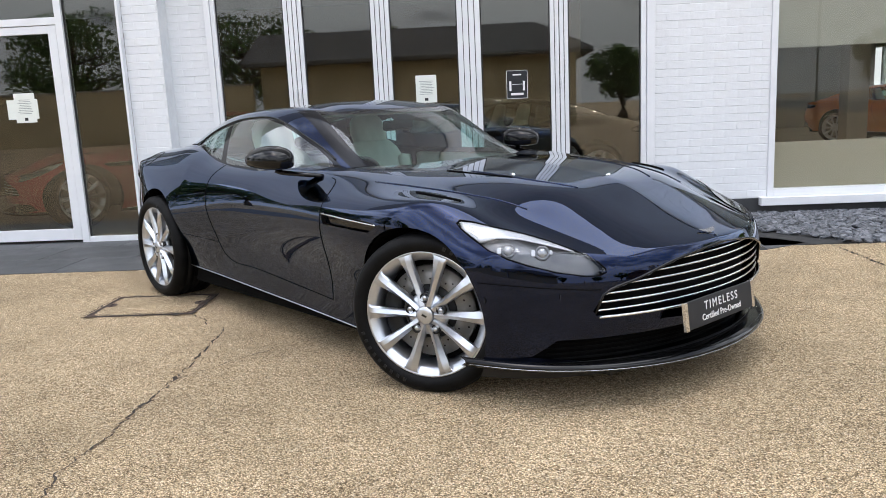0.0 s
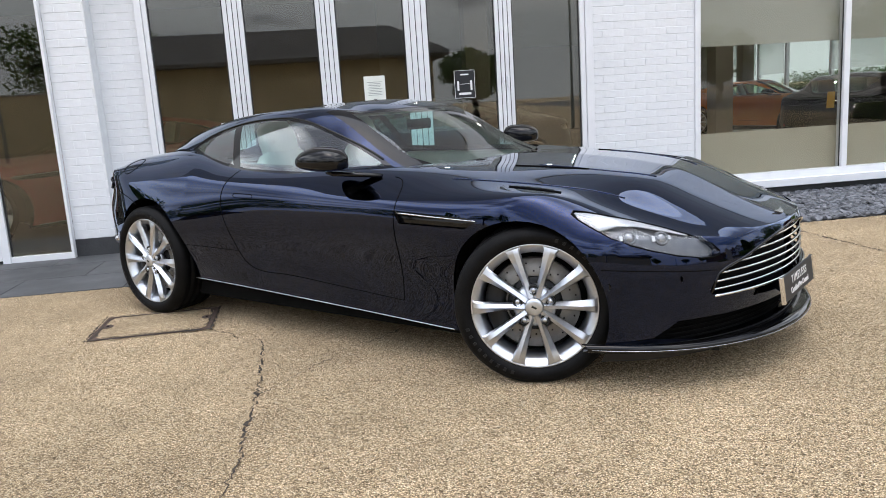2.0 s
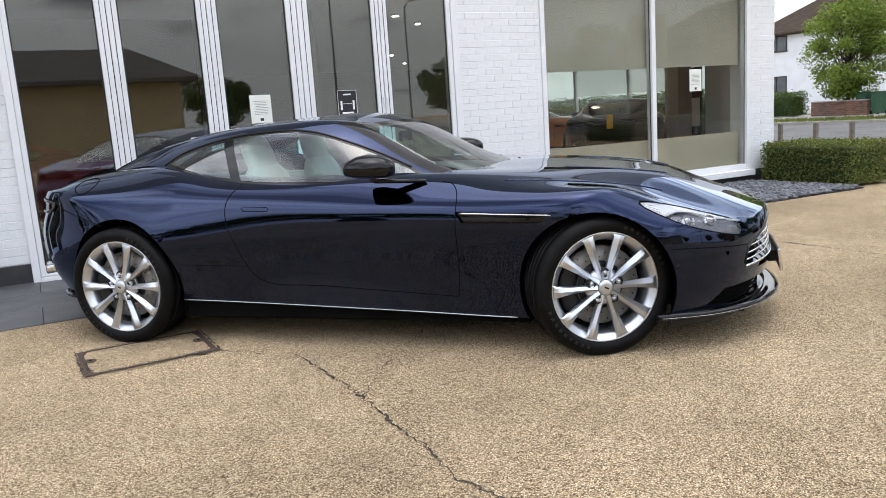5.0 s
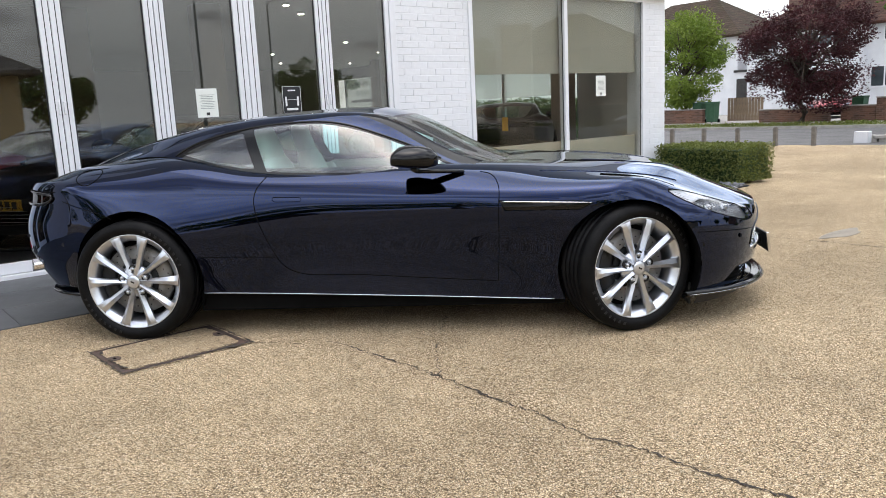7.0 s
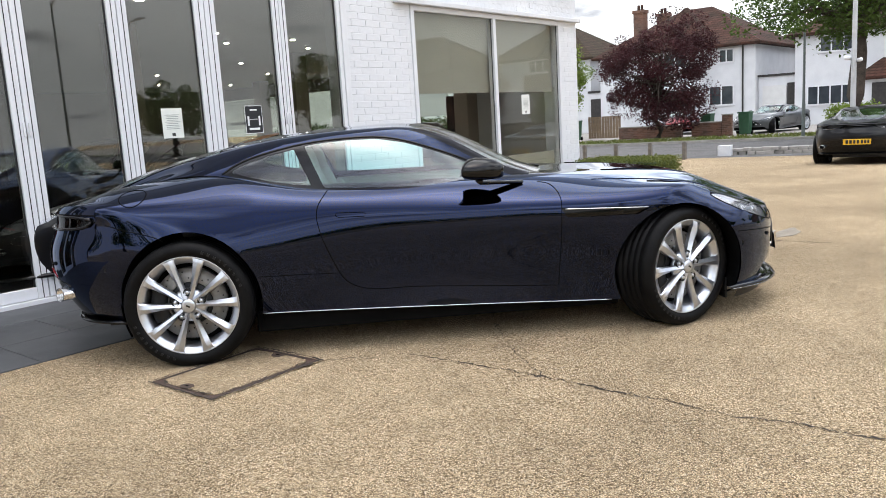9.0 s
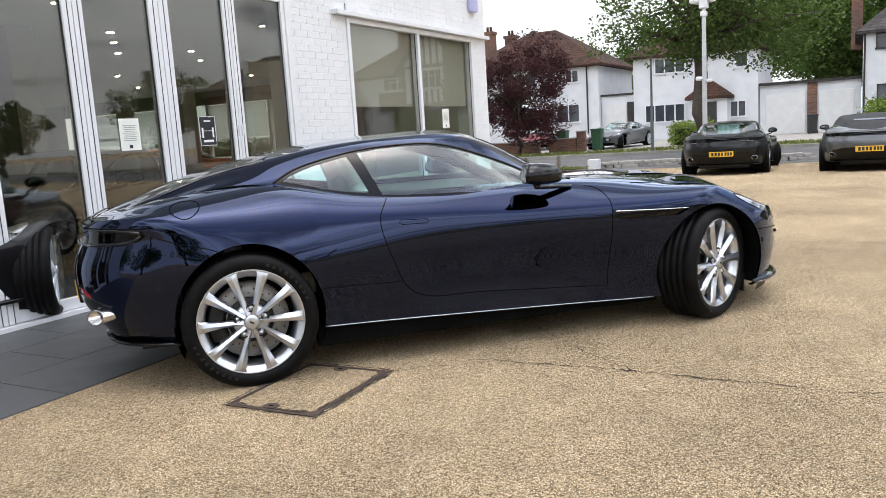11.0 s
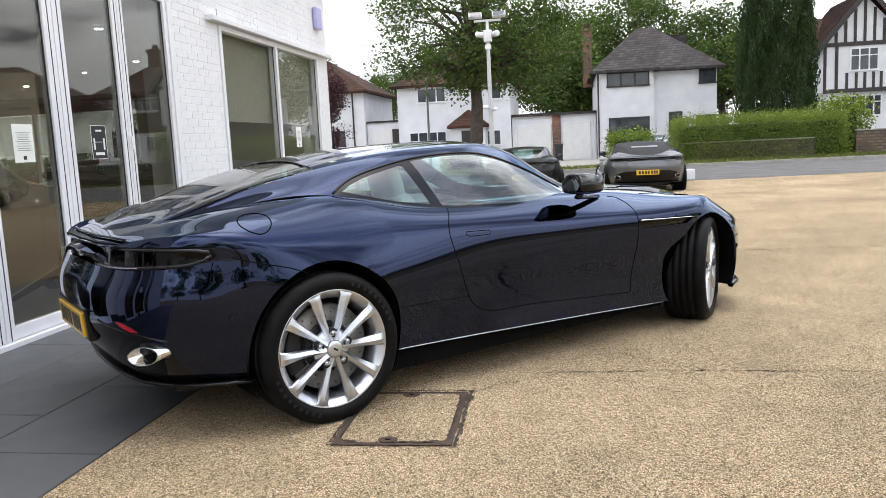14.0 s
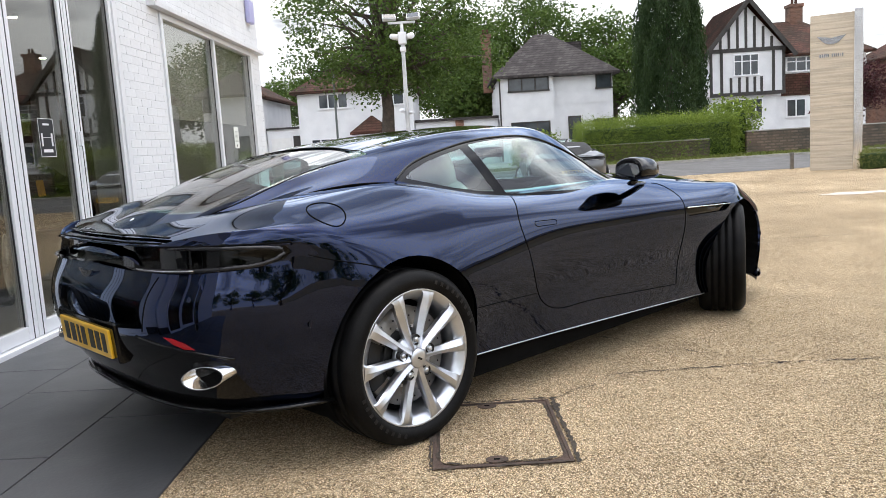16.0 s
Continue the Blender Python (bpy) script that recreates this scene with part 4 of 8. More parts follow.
def lip(bm, test, shift):
    """Turns the open edges that pass the test inwards, for thickness."""
    edges = [e for e in bm.edges if e.is_boundary and test((e.verts[0].co + e.verts[1].co) / 2)]
    for e in edges:
        e.smooth = False
    made = bmesh.ops.extrude_edge_only(bm, edges=edges)["geom"]
    for g in made:
        if isinstance(g, bmesh.types.BMVert):
            g.co += Vector(shift)
    bm.normal_update()


def oval(cx, cz, a, b, n=44):
    return [(cx + a * math.cos(2 * math.pi * k / n), cz + b * math.sin(2 * math.pi * k / n)) for k in range(n)]


def inset(outline, d):
    """A convex outline drawn in by d."""
    n = len(outline)
    cx, cy = sum(p[0] for p in outline) / n, sum(p[1] for p in outline) / n
    lines = []
    for a, b in zip(outline, outline[1:] + outline[:1]):
        nx, ny = b[1] - a[1], a[0] - b[0]
        k = math.hypot(nx, ny)
        nx, ny = nx / k, ny / k
        if nx * (cx - a[0]) + ny * (cy - a[1]) < 0:
            nx, ny = -nx, -ny
        lines.append((nx, ny, nx * a[0] + ny * a[1] + d))
    out = []
    for p, q in zip(lines[-1:] + lines[:-1], lines):
        det = p[0] * q[1] - p[1] * q[0]
        if abs(det) > 1e-4:
            out.append(((p[2] * q[1] - q[2] * p[1]) / det, (p[0] * q[2] - q[0] * p[2]) / det))
    return out



# ---- the coupe: roof and glass ----
G = (-0.84, -0.70, -0.53, -0.35, -0.05, 0.35, 0.70, 1.05, 1.36, 1.62, 1.96, 2.20, 2.42)
roof_z = spline(G, (0.825, 0.892, 0.968, 1.038, 1.112, 1.190, 1.230, 1.246, 1.236, 1.155, 0.975, 0.885, 0.80))
rail_y = spline(G, (0.36, 0.40, 0.44, 0.47, 0.52, 0.575, 0.605, 0.605, 0.58, 0.575, 0.60, 0.62, 0.62))
rail_z = spline(G, (0.80, 0.872, 0.942, 1.012, 1.078, 1.148, 1.186, 1.196, 1.180, 1.105, 0.940, 0.852, 0.77))
foot_y = spline(G, (0.46, 0.50, 0.54, 0.58, 0.645, 0.73, 0.775, 0.795, 0.80, 0.795, 0.79, 0.78, 0.77))
foot_z = spline(G, (0.76, 0.83, 0.895, 0.955, 0.965, 0.935, 0.895, 0.875, 0.865, 0.855, 0.835, 0.80, 0.72))


def screen_bow(X, y):
    return ease(0.9, 1.9, X) * 0.40 * y * y


def half_roof(nx=130, nv=46):
    bm = bmesh.new()
    rings, grid = [], []
    for i in range(nx + 1):
        X = G[0] + (G[-1] - G[0]) * i / nx
        fy, fz, ry, rz, cz = foot_y(X), foot_z(X), rail_y(X), rail_z(X), roof_z(X)
        pts = [(fy, fz), (fy + (ry - fy) * 0.5 + 0.016, fz + (rz - fz) * 0.5), (ry + 0.012, rz - 0.022), (ry - 0.05, rz + (cz - rz) * 0.32)] + [(ry * u, cz - (cz - rz) * 0.86 * u * u) for u in (0.72, 0.5, 0.25)] + [(0.0, cz)]
        d = [0.0]
        for a, b in zip(pts, pts[1:]):
            d.append(d[-1] + math.hypot(b[0] - a[0], b[1] - a[1]))
        py, pz = spline(d, [p[0] for p in pts]), spline(d, [p[1] for p in pts])
        grid.append([((max(py(d[-1] * k / nv), 0) if k < nv else 0.0), pz(d[-1] * k / nv)) for k in range(nv + 1)])
    # The tail of the roof is drawn out smooth along its length
    table = np.array(grid)
    bell = np.exp(-0.5 * (np.arange(-18, 19) / 6.0) ** 2)
    bell /= bell.sum()
    wide = np.concatenate((2 * table[:1] - table[18:0:-1], table, table[-18:]))
    calm = np.apply_along_axis(lambda c: np.convolve(c, bell, "valid"), 0, wide)
    for i in range(nx + 1):
        X = G[0] + (G[-1] - G[0]) * i / nx
        w = 1 - ease(0.05, 0.50, X)
        ring = []
        for k in range(nv + 1):
            y, z = table[i, k] * (1 - w) + calm[i, k] * w
            ring.append(bm.verts.new((X - screen_bow(X, y) + (0.12 * (y / 0.5) ** 2 if X < -0.55 else 0.12 * (y / 0.5) ** 2 * (1 - ease(-0.55, 0.2, X))), y, z)))
        rings.append(ring)
    for a, b in zip(rings, rings[1:]):
        for k in range(nv):
            bm.faces.new((a[k], b[k], b[k + 1], a[k + 1]))
    bm.normal_update()
    return bm

CAR = pose(-1.612, 5.739, 0, 0, 0, -45)
coupe = thing("coupe", CAR, "dark navy blue two-door grand touring coupe parked on the forecourt", "car")

REAR_ARCH, FRONT_ARCH = (0.030, 0.338, 0.378, 0.396), (2.755, 0.335, 0.375, 0.372)
skin = half_body()
BODY = BVHTree.FromBMesh(mirrored(skin.copy()))
ROOF = BVHTree.FromBMesh(mirrored(half_roof()))


def on(tree, axis, u, v, side=-1, lift=0.0):
    """The skin's point behind (u, v) as seen along the axis, from that side."""
    eye, way = {"y": (Vector((u, 2.0 * side, v)), Vector((0, -side, 0))), "z": (Vector((u, v, 3.0)), Vector((0, 0, -1))), "x": (Vector((6.0 * side, u, v)), Vector((-side, 0, 0)))}[axis]
    p, n, _, _ = tree.ray_cast(eye, way)
    if p is None:
        return None
    if n.dot(way) > 0:
        n = -n
    return p + n * lift


def dense(pts, step=0.02):
    d = [0.0]
    for a, b in zip(pts, pts[1:]):
        d.append(d[-1] + math.hypot(b[0] - a[0], b[1] - a[1]))
    fu, fv = spline(d, [p[0] for p in pts]), spline(d, [p[1] for p in pts])
    n = max(int(d[-1] / step), 2)
    return [(fu(d[-1] * k / n), fv(d[-1] * k / n)) for k in range(n + 1)]


def seam(name, tree, axis, pts, side=-1, width=0.0026, material=None, closed=False, straight=False, lift=0.0):
    """A thin line that follows the skin."""
    line = pts if straight else dense(pts)
    hits = [on(tree, axis, u, v, side, lift) for u, v in line]
    hits = [h for h in hits if h is not None]
    return part(name, tube(hits, width, 6, closed), material or VOID, coupe, smooth=True)


bmesh.ops.delete(skin, geom=cut(skin, oval(*REAR_ARCH), "y", lambda c: c.y > 0.5 and c.x > -0.6), context="FACES")
bmesh.ops.delete(skin, geom=cut(skin, oval(*FRONT_ARCH), "y", lambda c: c.y > 0.5), context="FACES")
bmesh.ops.delete(skin, geom=cut(skin, [(-0.30, -0.1), (2.20, -0.1), (1.95, 0.70), (0.3, 0.66), (-0.30, 0.45)], "z", lambda c: c.z > 0.8), context="FACES")
GRILLE = [(-0.1, 0.372), (0.63, 0.384), (0.642, 0.402), (0.610, 0.462), (0.50, 0.505), (0.35, 0.549), (0.2, 0.574), (-0.1, 0.583)]
bmesh.ops.delete(skin, geom=cut(skin, GRILLE, "x", lambda c: c.x > 3.2), context="FACES")
INTAKE = [(-0.1, 0.185), (0.60, 0.188), (0.80, 0.222), (0.74, 0.292), (-0.1, 0.295)]
bmesh.ops.delete(skin, geom=cut(skin, INTAKE, "x", lambda c: c.x > 3.1), context="FACES")
LAMP_EDGE = [Vector(p) for p in ((2.974, 0.891, 0.739), (2.979, 0.878, 0.751), (3.028, 0.854, 0.746), (3.107, 0.813, 0.729), (3.193, 0.746, 0.705), (3.278, 0.690, 0.675), (3.383, 0.646, 0.634), (3.463, 0.628, 0.602), (3.491, 0.614, 0.578), (3.494, 0.615, 0.567), (3.484, 0.637, 0.557), (3.45, 0.685, 0.556), (3.374, 0.762, 0.572), (3.289, 0.822, 0.594), (3.214, 0.861, 0.616), (3.139, 0.884, 0.644), (3.053, 0.892, 0.688), (3.0, 0.894, 0.718))]
LAMP_WAY = Vector((0.66, 0.60, 0.45)).normalized()     # the way that the headlamp looks
LAMP_TURN = LAMP_WAY.to_track_quat("X", "Z").to_matrix().to_4x4()


def hull(pts):
    """The convex outline round flat points."""
    pts = sorted(pts)
    out = []
    for run in (pts, pts[::-1]):
        side = []
        for p in run:
            while len(side) > 1 and (side[-1][0] - side[-2][0]) * (p[1] - side[-2][1]) - (side[-1][1] - side[-2][1]) * (p[0] - side[-2][0]) <= 0:
                side.pop()
            side.append(p)
        out += side[:-1]
    return out


def on_lamp(p, sgn, lift=0.0):
    """The skin's point behind p as the headlamp on that side looks."""
    q, way = Vector((p[0], p[1] * sgn, p[2])), Vector((LAMP_WAY.x, LAMP_WAY.y * sgn, LAMP_WAY.z))
    h = BODY.ray_cast(q + way * 0.15, -way)[0]
    return (h or q) + way * lift


skin.transform(LAMP_TURN.inverted())
flat = [LAMP_TURN.inverted() @ p for p in LAMP_EDGE]
depth = sum(p.x for p in flat) / len(flat)
lamp_skin = take(skin, cut(skin, hull([(p.y, p.z) for p in flat]), "x", lambda c: c.x > depth - 0.15))
skin.transform(LAMP_TURN)
lamp_skin.transform(LAMP_TURN)
TAIL_LAMP = [(-0.02, 0.778), (0.36, 0.766), (0.70, 0.762), (0.79, 0.766), (0.838, 0.784), (0.850, 0.812), (0.842, 0.836), (0.766, 0.848), (0.55, 0.853), (-0.02, 0.852)]
tail_skin = take(skin, cut(skin, TAIL_LAMP, "x", lambda c: c.x < -0.25))
LOWER_TAIL = [(-0.02, 0.15), (0.70, 0.15), (0.75, 0.30), (0.745, 0.43), (0.68, 0.49), (0.50, 0.535), (-0.02, 0.545)]
diffuser_skin = take(skin, cut(skin, LOWER_TAIL, "x", lambda c: c.x < -0.3))
STRAKE = [(2.075, 0.724), (2.11, 0.668), (2.50, 0.664), (2.57, 0.698), (2.50, 0.712)]
strake_skin = take(skin, cut(skin, STRAKE, "y", lambda c: c.y > 0.7))
for cx, cz, a, b in (REAR_ARCH, FRONT_ARCH):
    lip(skin, lambda p: abs(((p.x - cx) / a) ** 2 + ((p.z - cz) / b) ** 2 - 1) < 0.035 and p.y > 0.7, (0, -0.016, 0))
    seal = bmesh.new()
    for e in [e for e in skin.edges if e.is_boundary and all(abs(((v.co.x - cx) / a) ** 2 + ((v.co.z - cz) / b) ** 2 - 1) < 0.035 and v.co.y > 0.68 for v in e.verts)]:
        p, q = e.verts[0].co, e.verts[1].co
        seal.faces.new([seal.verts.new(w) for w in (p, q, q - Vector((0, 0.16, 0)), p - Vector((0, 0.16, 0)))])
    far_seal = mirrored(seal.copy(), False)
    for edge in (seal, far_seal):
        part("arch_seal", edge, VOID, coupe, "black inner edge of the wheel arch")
lip(skin, lambda p: p.x > 3.2 and 0.36 < p.z < 0.595 and p.y < 0.67 and p.y > 1e-3, (-0.06, 0, 0))
lip(skin, lambda p: p.x > 3.1 and 0.186 < p.z < 0.295 and 1e-3 < p.y < 0.75, (-0.08, 0, 0))
lip(skin, lambda p: p.x < -0.3 and 0.75 < p.z < 0.86 and 1e-3 < p.y < 0.845, (0.035, 0, 0))
part("body", mirrored(skin), PAINT, coupe, smooth=True)

# Roof shell with its openings
shell = half_roof()
DLO = [(0.215, 1.012), (0.30, 1.062), (0.40, 1.098), (0.527, 1.128), (0.66, 1.152), (0.79, 1.166), (0.92, 1.172), (1.087, 1.170), (1.25, 1.140), (1.36, 1.104), (1.452, 1.070), (1.593, 1.012), (1.752, 0.936), (1.90, 0.862), (1.83, 0.862), (1.5, 0.868), (1.2, 0.878), (0.875, 0.89), (0.761, 0.900), (0.612, 0.917), (0.478, 0.942), (0.341, 0.977)]
side_skin = take(shell, cut(shell, DLO, "y", lambda c: c.y > 0.4))
screens = [[(1.535, -0.05), (1.515, 0.19), (2.45, 0.19), (2.45, -0.05)], [(1.515, 0.19), (1.455, 0.385), (2.45, 0.385), (2.45, 0.19)], [(1.455, 0.385), (1.285, 0.550), (1.60, 0.582), (1.99, 0.622), (2.20, 0.644), (2.45, 0.67), (2.45, 0.385)]]
found = []
for q in screens:
    found += cut(shell, q, "z", lambda c: c.x > 1.25)
front_screen = take(shell, [f for f in found if f.is_valid])
REAR_SCREEN = [(0.235, -0.05), (0.215, 0.30), (0.19, 0.515), (-0.06, 0.475), (-0.37, 0.40), (-0.50, 0.335), (-0.56, 0.20), (-0.575, -0.05)]
rear_screen = take(shell, cut(shell, REAR_SCREEN, "z", lambda c: c.x < 0.5))
part("roof", mirrored(shell), PAINT, coupe, smooth=True)
clear = []
for q in ([(1.555, -0.05), (1.535, 0.19), (2.17, 0.19), (2.19, -0.05)], [(1.535, 0.19), (1.49, 0.36), (2.12, 0.40), (2.17, 0.19)], [(1.49, 0.36), (1.38, 0.485), (1.62, 0.518), (1.88, 0.545), (2.00, 0.525), (2.12, 0.40)]):
    clear += cut(front_screen, q, "z", lambda c: c.x > 1.25)
screen_border, front_screen = front_screen, take(front_screen, [f for f in clear if f.is_valid])
part("windscreen_border", mirrored(screen_border), FRIT, coupe, "black printed border of the windscreen", True)
part("windscreen", mirrored(front_screen), SCREEN_GLASS, coupe, "clear curved windscreen", True).visible_shadow = False
part("rear_window", mirrored(rear_screen), CAR_GLASS, coupe, "sloping rear window glass", True).visible_shadow = False
QUARTER = inset([(0.215, 1.012), (0.30, 1.062), (0.40, 1.098), (0.527, 1.128), (0.635, 1.148), (0.745, 0.902), (0.612, 0.917), (0.478, 0.942), (0.341, 0.977)], 0.020)
DOOR_PANE = inset([(0.665, 1.152), (0.79, 1.166), (0.92, 1.172), (1.087, 1.170), (1.25, 1.140), (1.36, 1.104), (1.452, 1.070), (1.593, 1.012), (1.752, 0.936), (1.80, 0.91), (1.80, 0.862), (1.5, 0.868), (1.2, 0.878), (0.875, 0.89), (0.775, 0.90)], 0.012)
quarter_skin = take(side_skin, cut(side_skin, QUARTER, "y"))
pane_skin = take(side_skin, cut(side_skin, DOOR_PANE, "y"))
for bm, name, material, text in ((quarter_skin, "quarter_window", CAR_GLASS, "triangular quarter glass"), (pane_skin, "door_window", CAR_GLASS, "frameless door glass"), (side_skin, "window_surround", GLOSS_BLACK, "gloss black window surround")):
    other = bm.copy()
    part(name, bm, material, coupe, text, True).visible_shadow = material is not CAR_GLASS
    part(name, mirrored(other, False), material, coupe, text, True).visible_shadow = material is not CAR_GLASS

# Lamps
other = lamp_skin.copy()
for bm, flip in ((lamp_skin, True), (other, False)):
    if flip:
        mirrored(bm, False)
    sgn = -1 if flip else 1
    way = Vector((LAMP_WAY.x, LAMP_WAY.y * sgn, LAMP_WAY.z))
    bed = bm.copy()
    for v in bed.verts:
        v.co -= way * 0.028
    lamp = part("headlamp", bm, LAMP_GLASS, coupe, "swept-back clear headlamp", True)
    lamp.visible_shadow = False
    part("lamp_bed", bed, LAMP_BED, lamp, "grey lamp housing", True)
    face = way.to_track_quat("Z", "Y").to_matrix().to_4x4()
    for p in ((3.207, 0.845, 0.651), (3.317, 0.772, 0.647)):
        at = Matrix.Translation(on_lamp(p, sgn, -0.020)) @ face
        part("lamp_bezel", lathe([(0.021, 0.004), (0.026, 0.006), (0.030, 0.0), (0.032, -0.01)], 24, "Z"), LAMP_BED, lamp, "grey lens bezel", True, at)
        part("lamp_lens", lathe([(0.0, 0.011), (0.008, 0.010), (0.015, 0.006), (0.021, 0.0)], 24, "Z"), LENS_GLASS, lamp, "clear round projector lens", True, at)
        part("lamp_bracket", box(-0.042, -0.027, -0.012, 0.012, -0.004, 0.004, 0.002), LAMP_WHITE, lamp, "", False, at)
        part("lamp_bracket", box(0.027, 0.038, -0.009, 0.009, -0.004, 0.004, 0.002), LAMP_WHITE, lamp, "", False, at)
    # White running-lamp blade along the rear and upper edge
    blade = bmesh.new()
    upper = [on_lamp(p, sgn, -0.007) for p in ((2.985, 0.882, 0.743), (3.028, 0.858, 0.742), (3.107, 0.815, 0.726), (3.193, 0.752, 0.702), (3.278, 0.695, 0.672), (3.37, 0.655, 0.637))]
    lower = [on_lamp(p, sgn, -0.007) for p in ((3.005, 0.890, 0.717), (3.095, 0.885, 0.672), (3.150, 0.840, 0.690), (3.219, 0.785, 0.685), (3.290, 0.726, 0.664), (3.375, 0.660, 0.634))]
    va, vb = [blade.verts.new(p) for p in upper], [blade.verts.new(p) for p in lower]
    for i in range(5):
        blade.faces.new((va[i], va[i + 1], vb[i + 1], vb[i]))
    bmesh.ops.subdivide_edges(blade, edges=blade.edges[:], cuts=3, use_grid_fill=True)
    bmesh.ops.solidify(blade, geom=blade.faces[:], thickness=0.004)
    part("running_lamp", blade, LAMP_WHITE, lamp, "white running-lamp blade", True)
    for k in range(3):
        f = (k + 1) / 4
        a, b = upper[0].lerp(lower[0], f) + way * 0.002, upper[1].lerp(lower[1], f) + way * 0.003
        part("lamp_fin", tube([a, b], 0.0022, 6), SATIN_BLACK, lamp)
    gap = [on_lamp(p, sgn, 0.0) for p in LAMP_EDGE]
    part("lamp_gap", tube(gap, 0.0032, 6, True), VOID, coupe, smooth=True)

# Tail: recessed band, lamp blades, lower black panel
outer = take(tail_skin, [f for f in tail_skin.faces if f.calc_center_median().y > 0.60], True)
part("lamp_lens", outer.copy(), DARK_GLASS, coupe, "smoked outer lamp lens", True)
part("lamp_lens", mirrored(outer, False), DARK_GLASS, coupe, "smoked outer lamp lens", True)
inner = mirrored(tail_skin)
for v in inner.verts:
    v.co.x += 0.035
part("tail_recess", inner, GLOSS_BLACK, coupe, "recessed gloss black tail panel", True)
for sgn in (-1, 1):
    upper = [on(BODY, "x", y * sgn, z, -1, 0.004) for y, z in dense([(0.55, 0.846), (0.66, 0.845), (0.76, 0.840), (0.815, 0.834), (0.842, 0.820), (0.828, 0.792), (0.77, 0.774), (0.66, 0.769), (0.50, 0.770), (0.34, 0.775)], 0.02)]
    n = len(upper)
    lamp = part("tail_lamp", tube(upper, [0.003 + 0.006 * math.sin(math.pi * i / (n - 1)) ** 0.5 for i in range(n)], 10), TAIL_BLADE, coupe, "smoked wrap-round tail lamp blade", True)
    part("lamp_strip", tube([p + Vector((-0.011, 0, 0.002)) for p in upper[n // 2 + 4:-4]], 0.0032, 6), LAMP_GREY, lamp, "pale light guide", True)
    corner = [on(BODY, "x", y * sgn, z, -1, -0.006) for y, z in ((0.70, 0.838), (0.80, 0.828), (0.815, 0.80), (0.74, 0.778), (0.66, 0.79))]
    seam("lamp_gap", BODY, "x", [(0.50 * sgn, 0.852), (0.74 * sgn, 0.851), (0.85 * sgn, 0.846)], -1, 0.004)
lower = mirrored(diffuser_skin)
part("rear_valance", lower, GLOSS_BLACK, coupe, "gloss black lower rear valance", True)
# Lower rear blade under the tail
edge = [Vector((X_TAIL + 0.14 + rear_bow(y) * 0.95, y, 0.245 + 0.01 * abs(y))) for y in (0.87 * (k / 20 - 1) for k in range(41))]
part("rear_diffuser", tube(edge, 0.022, 8, flat=0.5), GLOSS_BLACK, coupe, "black diffuser blade", True)
pan = bmesh.new()
va = [pan.verts.new(p) for p in edge]
vb = [pan.verts.new((-0.30, p.y, 0.22)) for p in edge]
for i in range(40):
    pan.faces.new((va[i], va[i + 1], vb[i + 1], vb[i]))
bmesh.ops.solidify(pan, geom=pan.faces[:], thickness=0.01)
part("diffuser_floor", pan, SATIN_BLACK, coupe)
for sgn in (-1, 1):
    turn = pose(-0.662, 0.685 * sgn, 0.413, 0, 0, -5 * sgn) @ pose(0, 0, 0, 0, -8, 0) @ Matrix.Diagonal((0.95, 0.95, 0.92, 1))
    ring, core = bmesh.new(), bmesh.new()
    rings = []
    for x, s in ((0.14, 0.74), (0.04, 0.92), (-0.075, 1.0), (-0.083, 0.97), (-0.075, 0.91), (0.05, 0.80)):
        slash = 0.042 if x < 0 else 0.02
        rings.append([(x + slash * math.cos(t) * sgn + 0.010 * math.sin(t), 0.072 * s * math.cos(t), 0.042 * s * math.sin(t)) for t in (2 * math.pi * k / 32 for k in range(32))])
    made = [[ring.verts.new(p) for p in r] for r in rings]
    for a, b in zip(made, made[1:]):
        for k in range(32):
            ring.faces.new((a[k], a[(k + 1) % 32], b[(k + 1) % 32], b[k]))
    bmesh.ops.recalc_face_normals(ring, faces=ring.faces[:])
    core.faces.new([core.verts.new((p[0] - 0.085, p[1] * 1.08, p[2] * 1.08)) for p in rings[-1]])
    pipe = part("exhaust_tip", ring, CHROME, coupe, "oval polished exhaust tip", True, turn)
    part("exhaust_core", core, VOID, pipe)
    lens = bmesh.new()
    rims = [[lens.verts.new(on(BODY, "x", y * sgn, z, -1, h)) for y, z in ((0.572, 0.547), (0.60, 0.544), (0.645, 0.526), (0.672, 0.503), (0.64, 0.506), (0.605, 0.522))] for h in (-0.004, 0.004)]
    lens.faces.new(rims[1])
    for k in range(6):
        lens.faces.new((rims[0][k], rims[0][(k + 1) % 6], rims[1][(k + 1) % 6], rims[1][k]))
    bmesh.ops.recalc_face_normals(lens, faces=lens.faces[:])
    part("rear_reflector", lens, RED_LENS, coupe, "red rear reflector")
    seam("valance_fold", BODY, "x", [(0.43 * sgn, 0.540), (0.55 * sgn, 0.515), (0.68 * sgn, 0.488), (0.76 * sgn, 0.46)], -1, 0.005, GLOSS_BLACK)
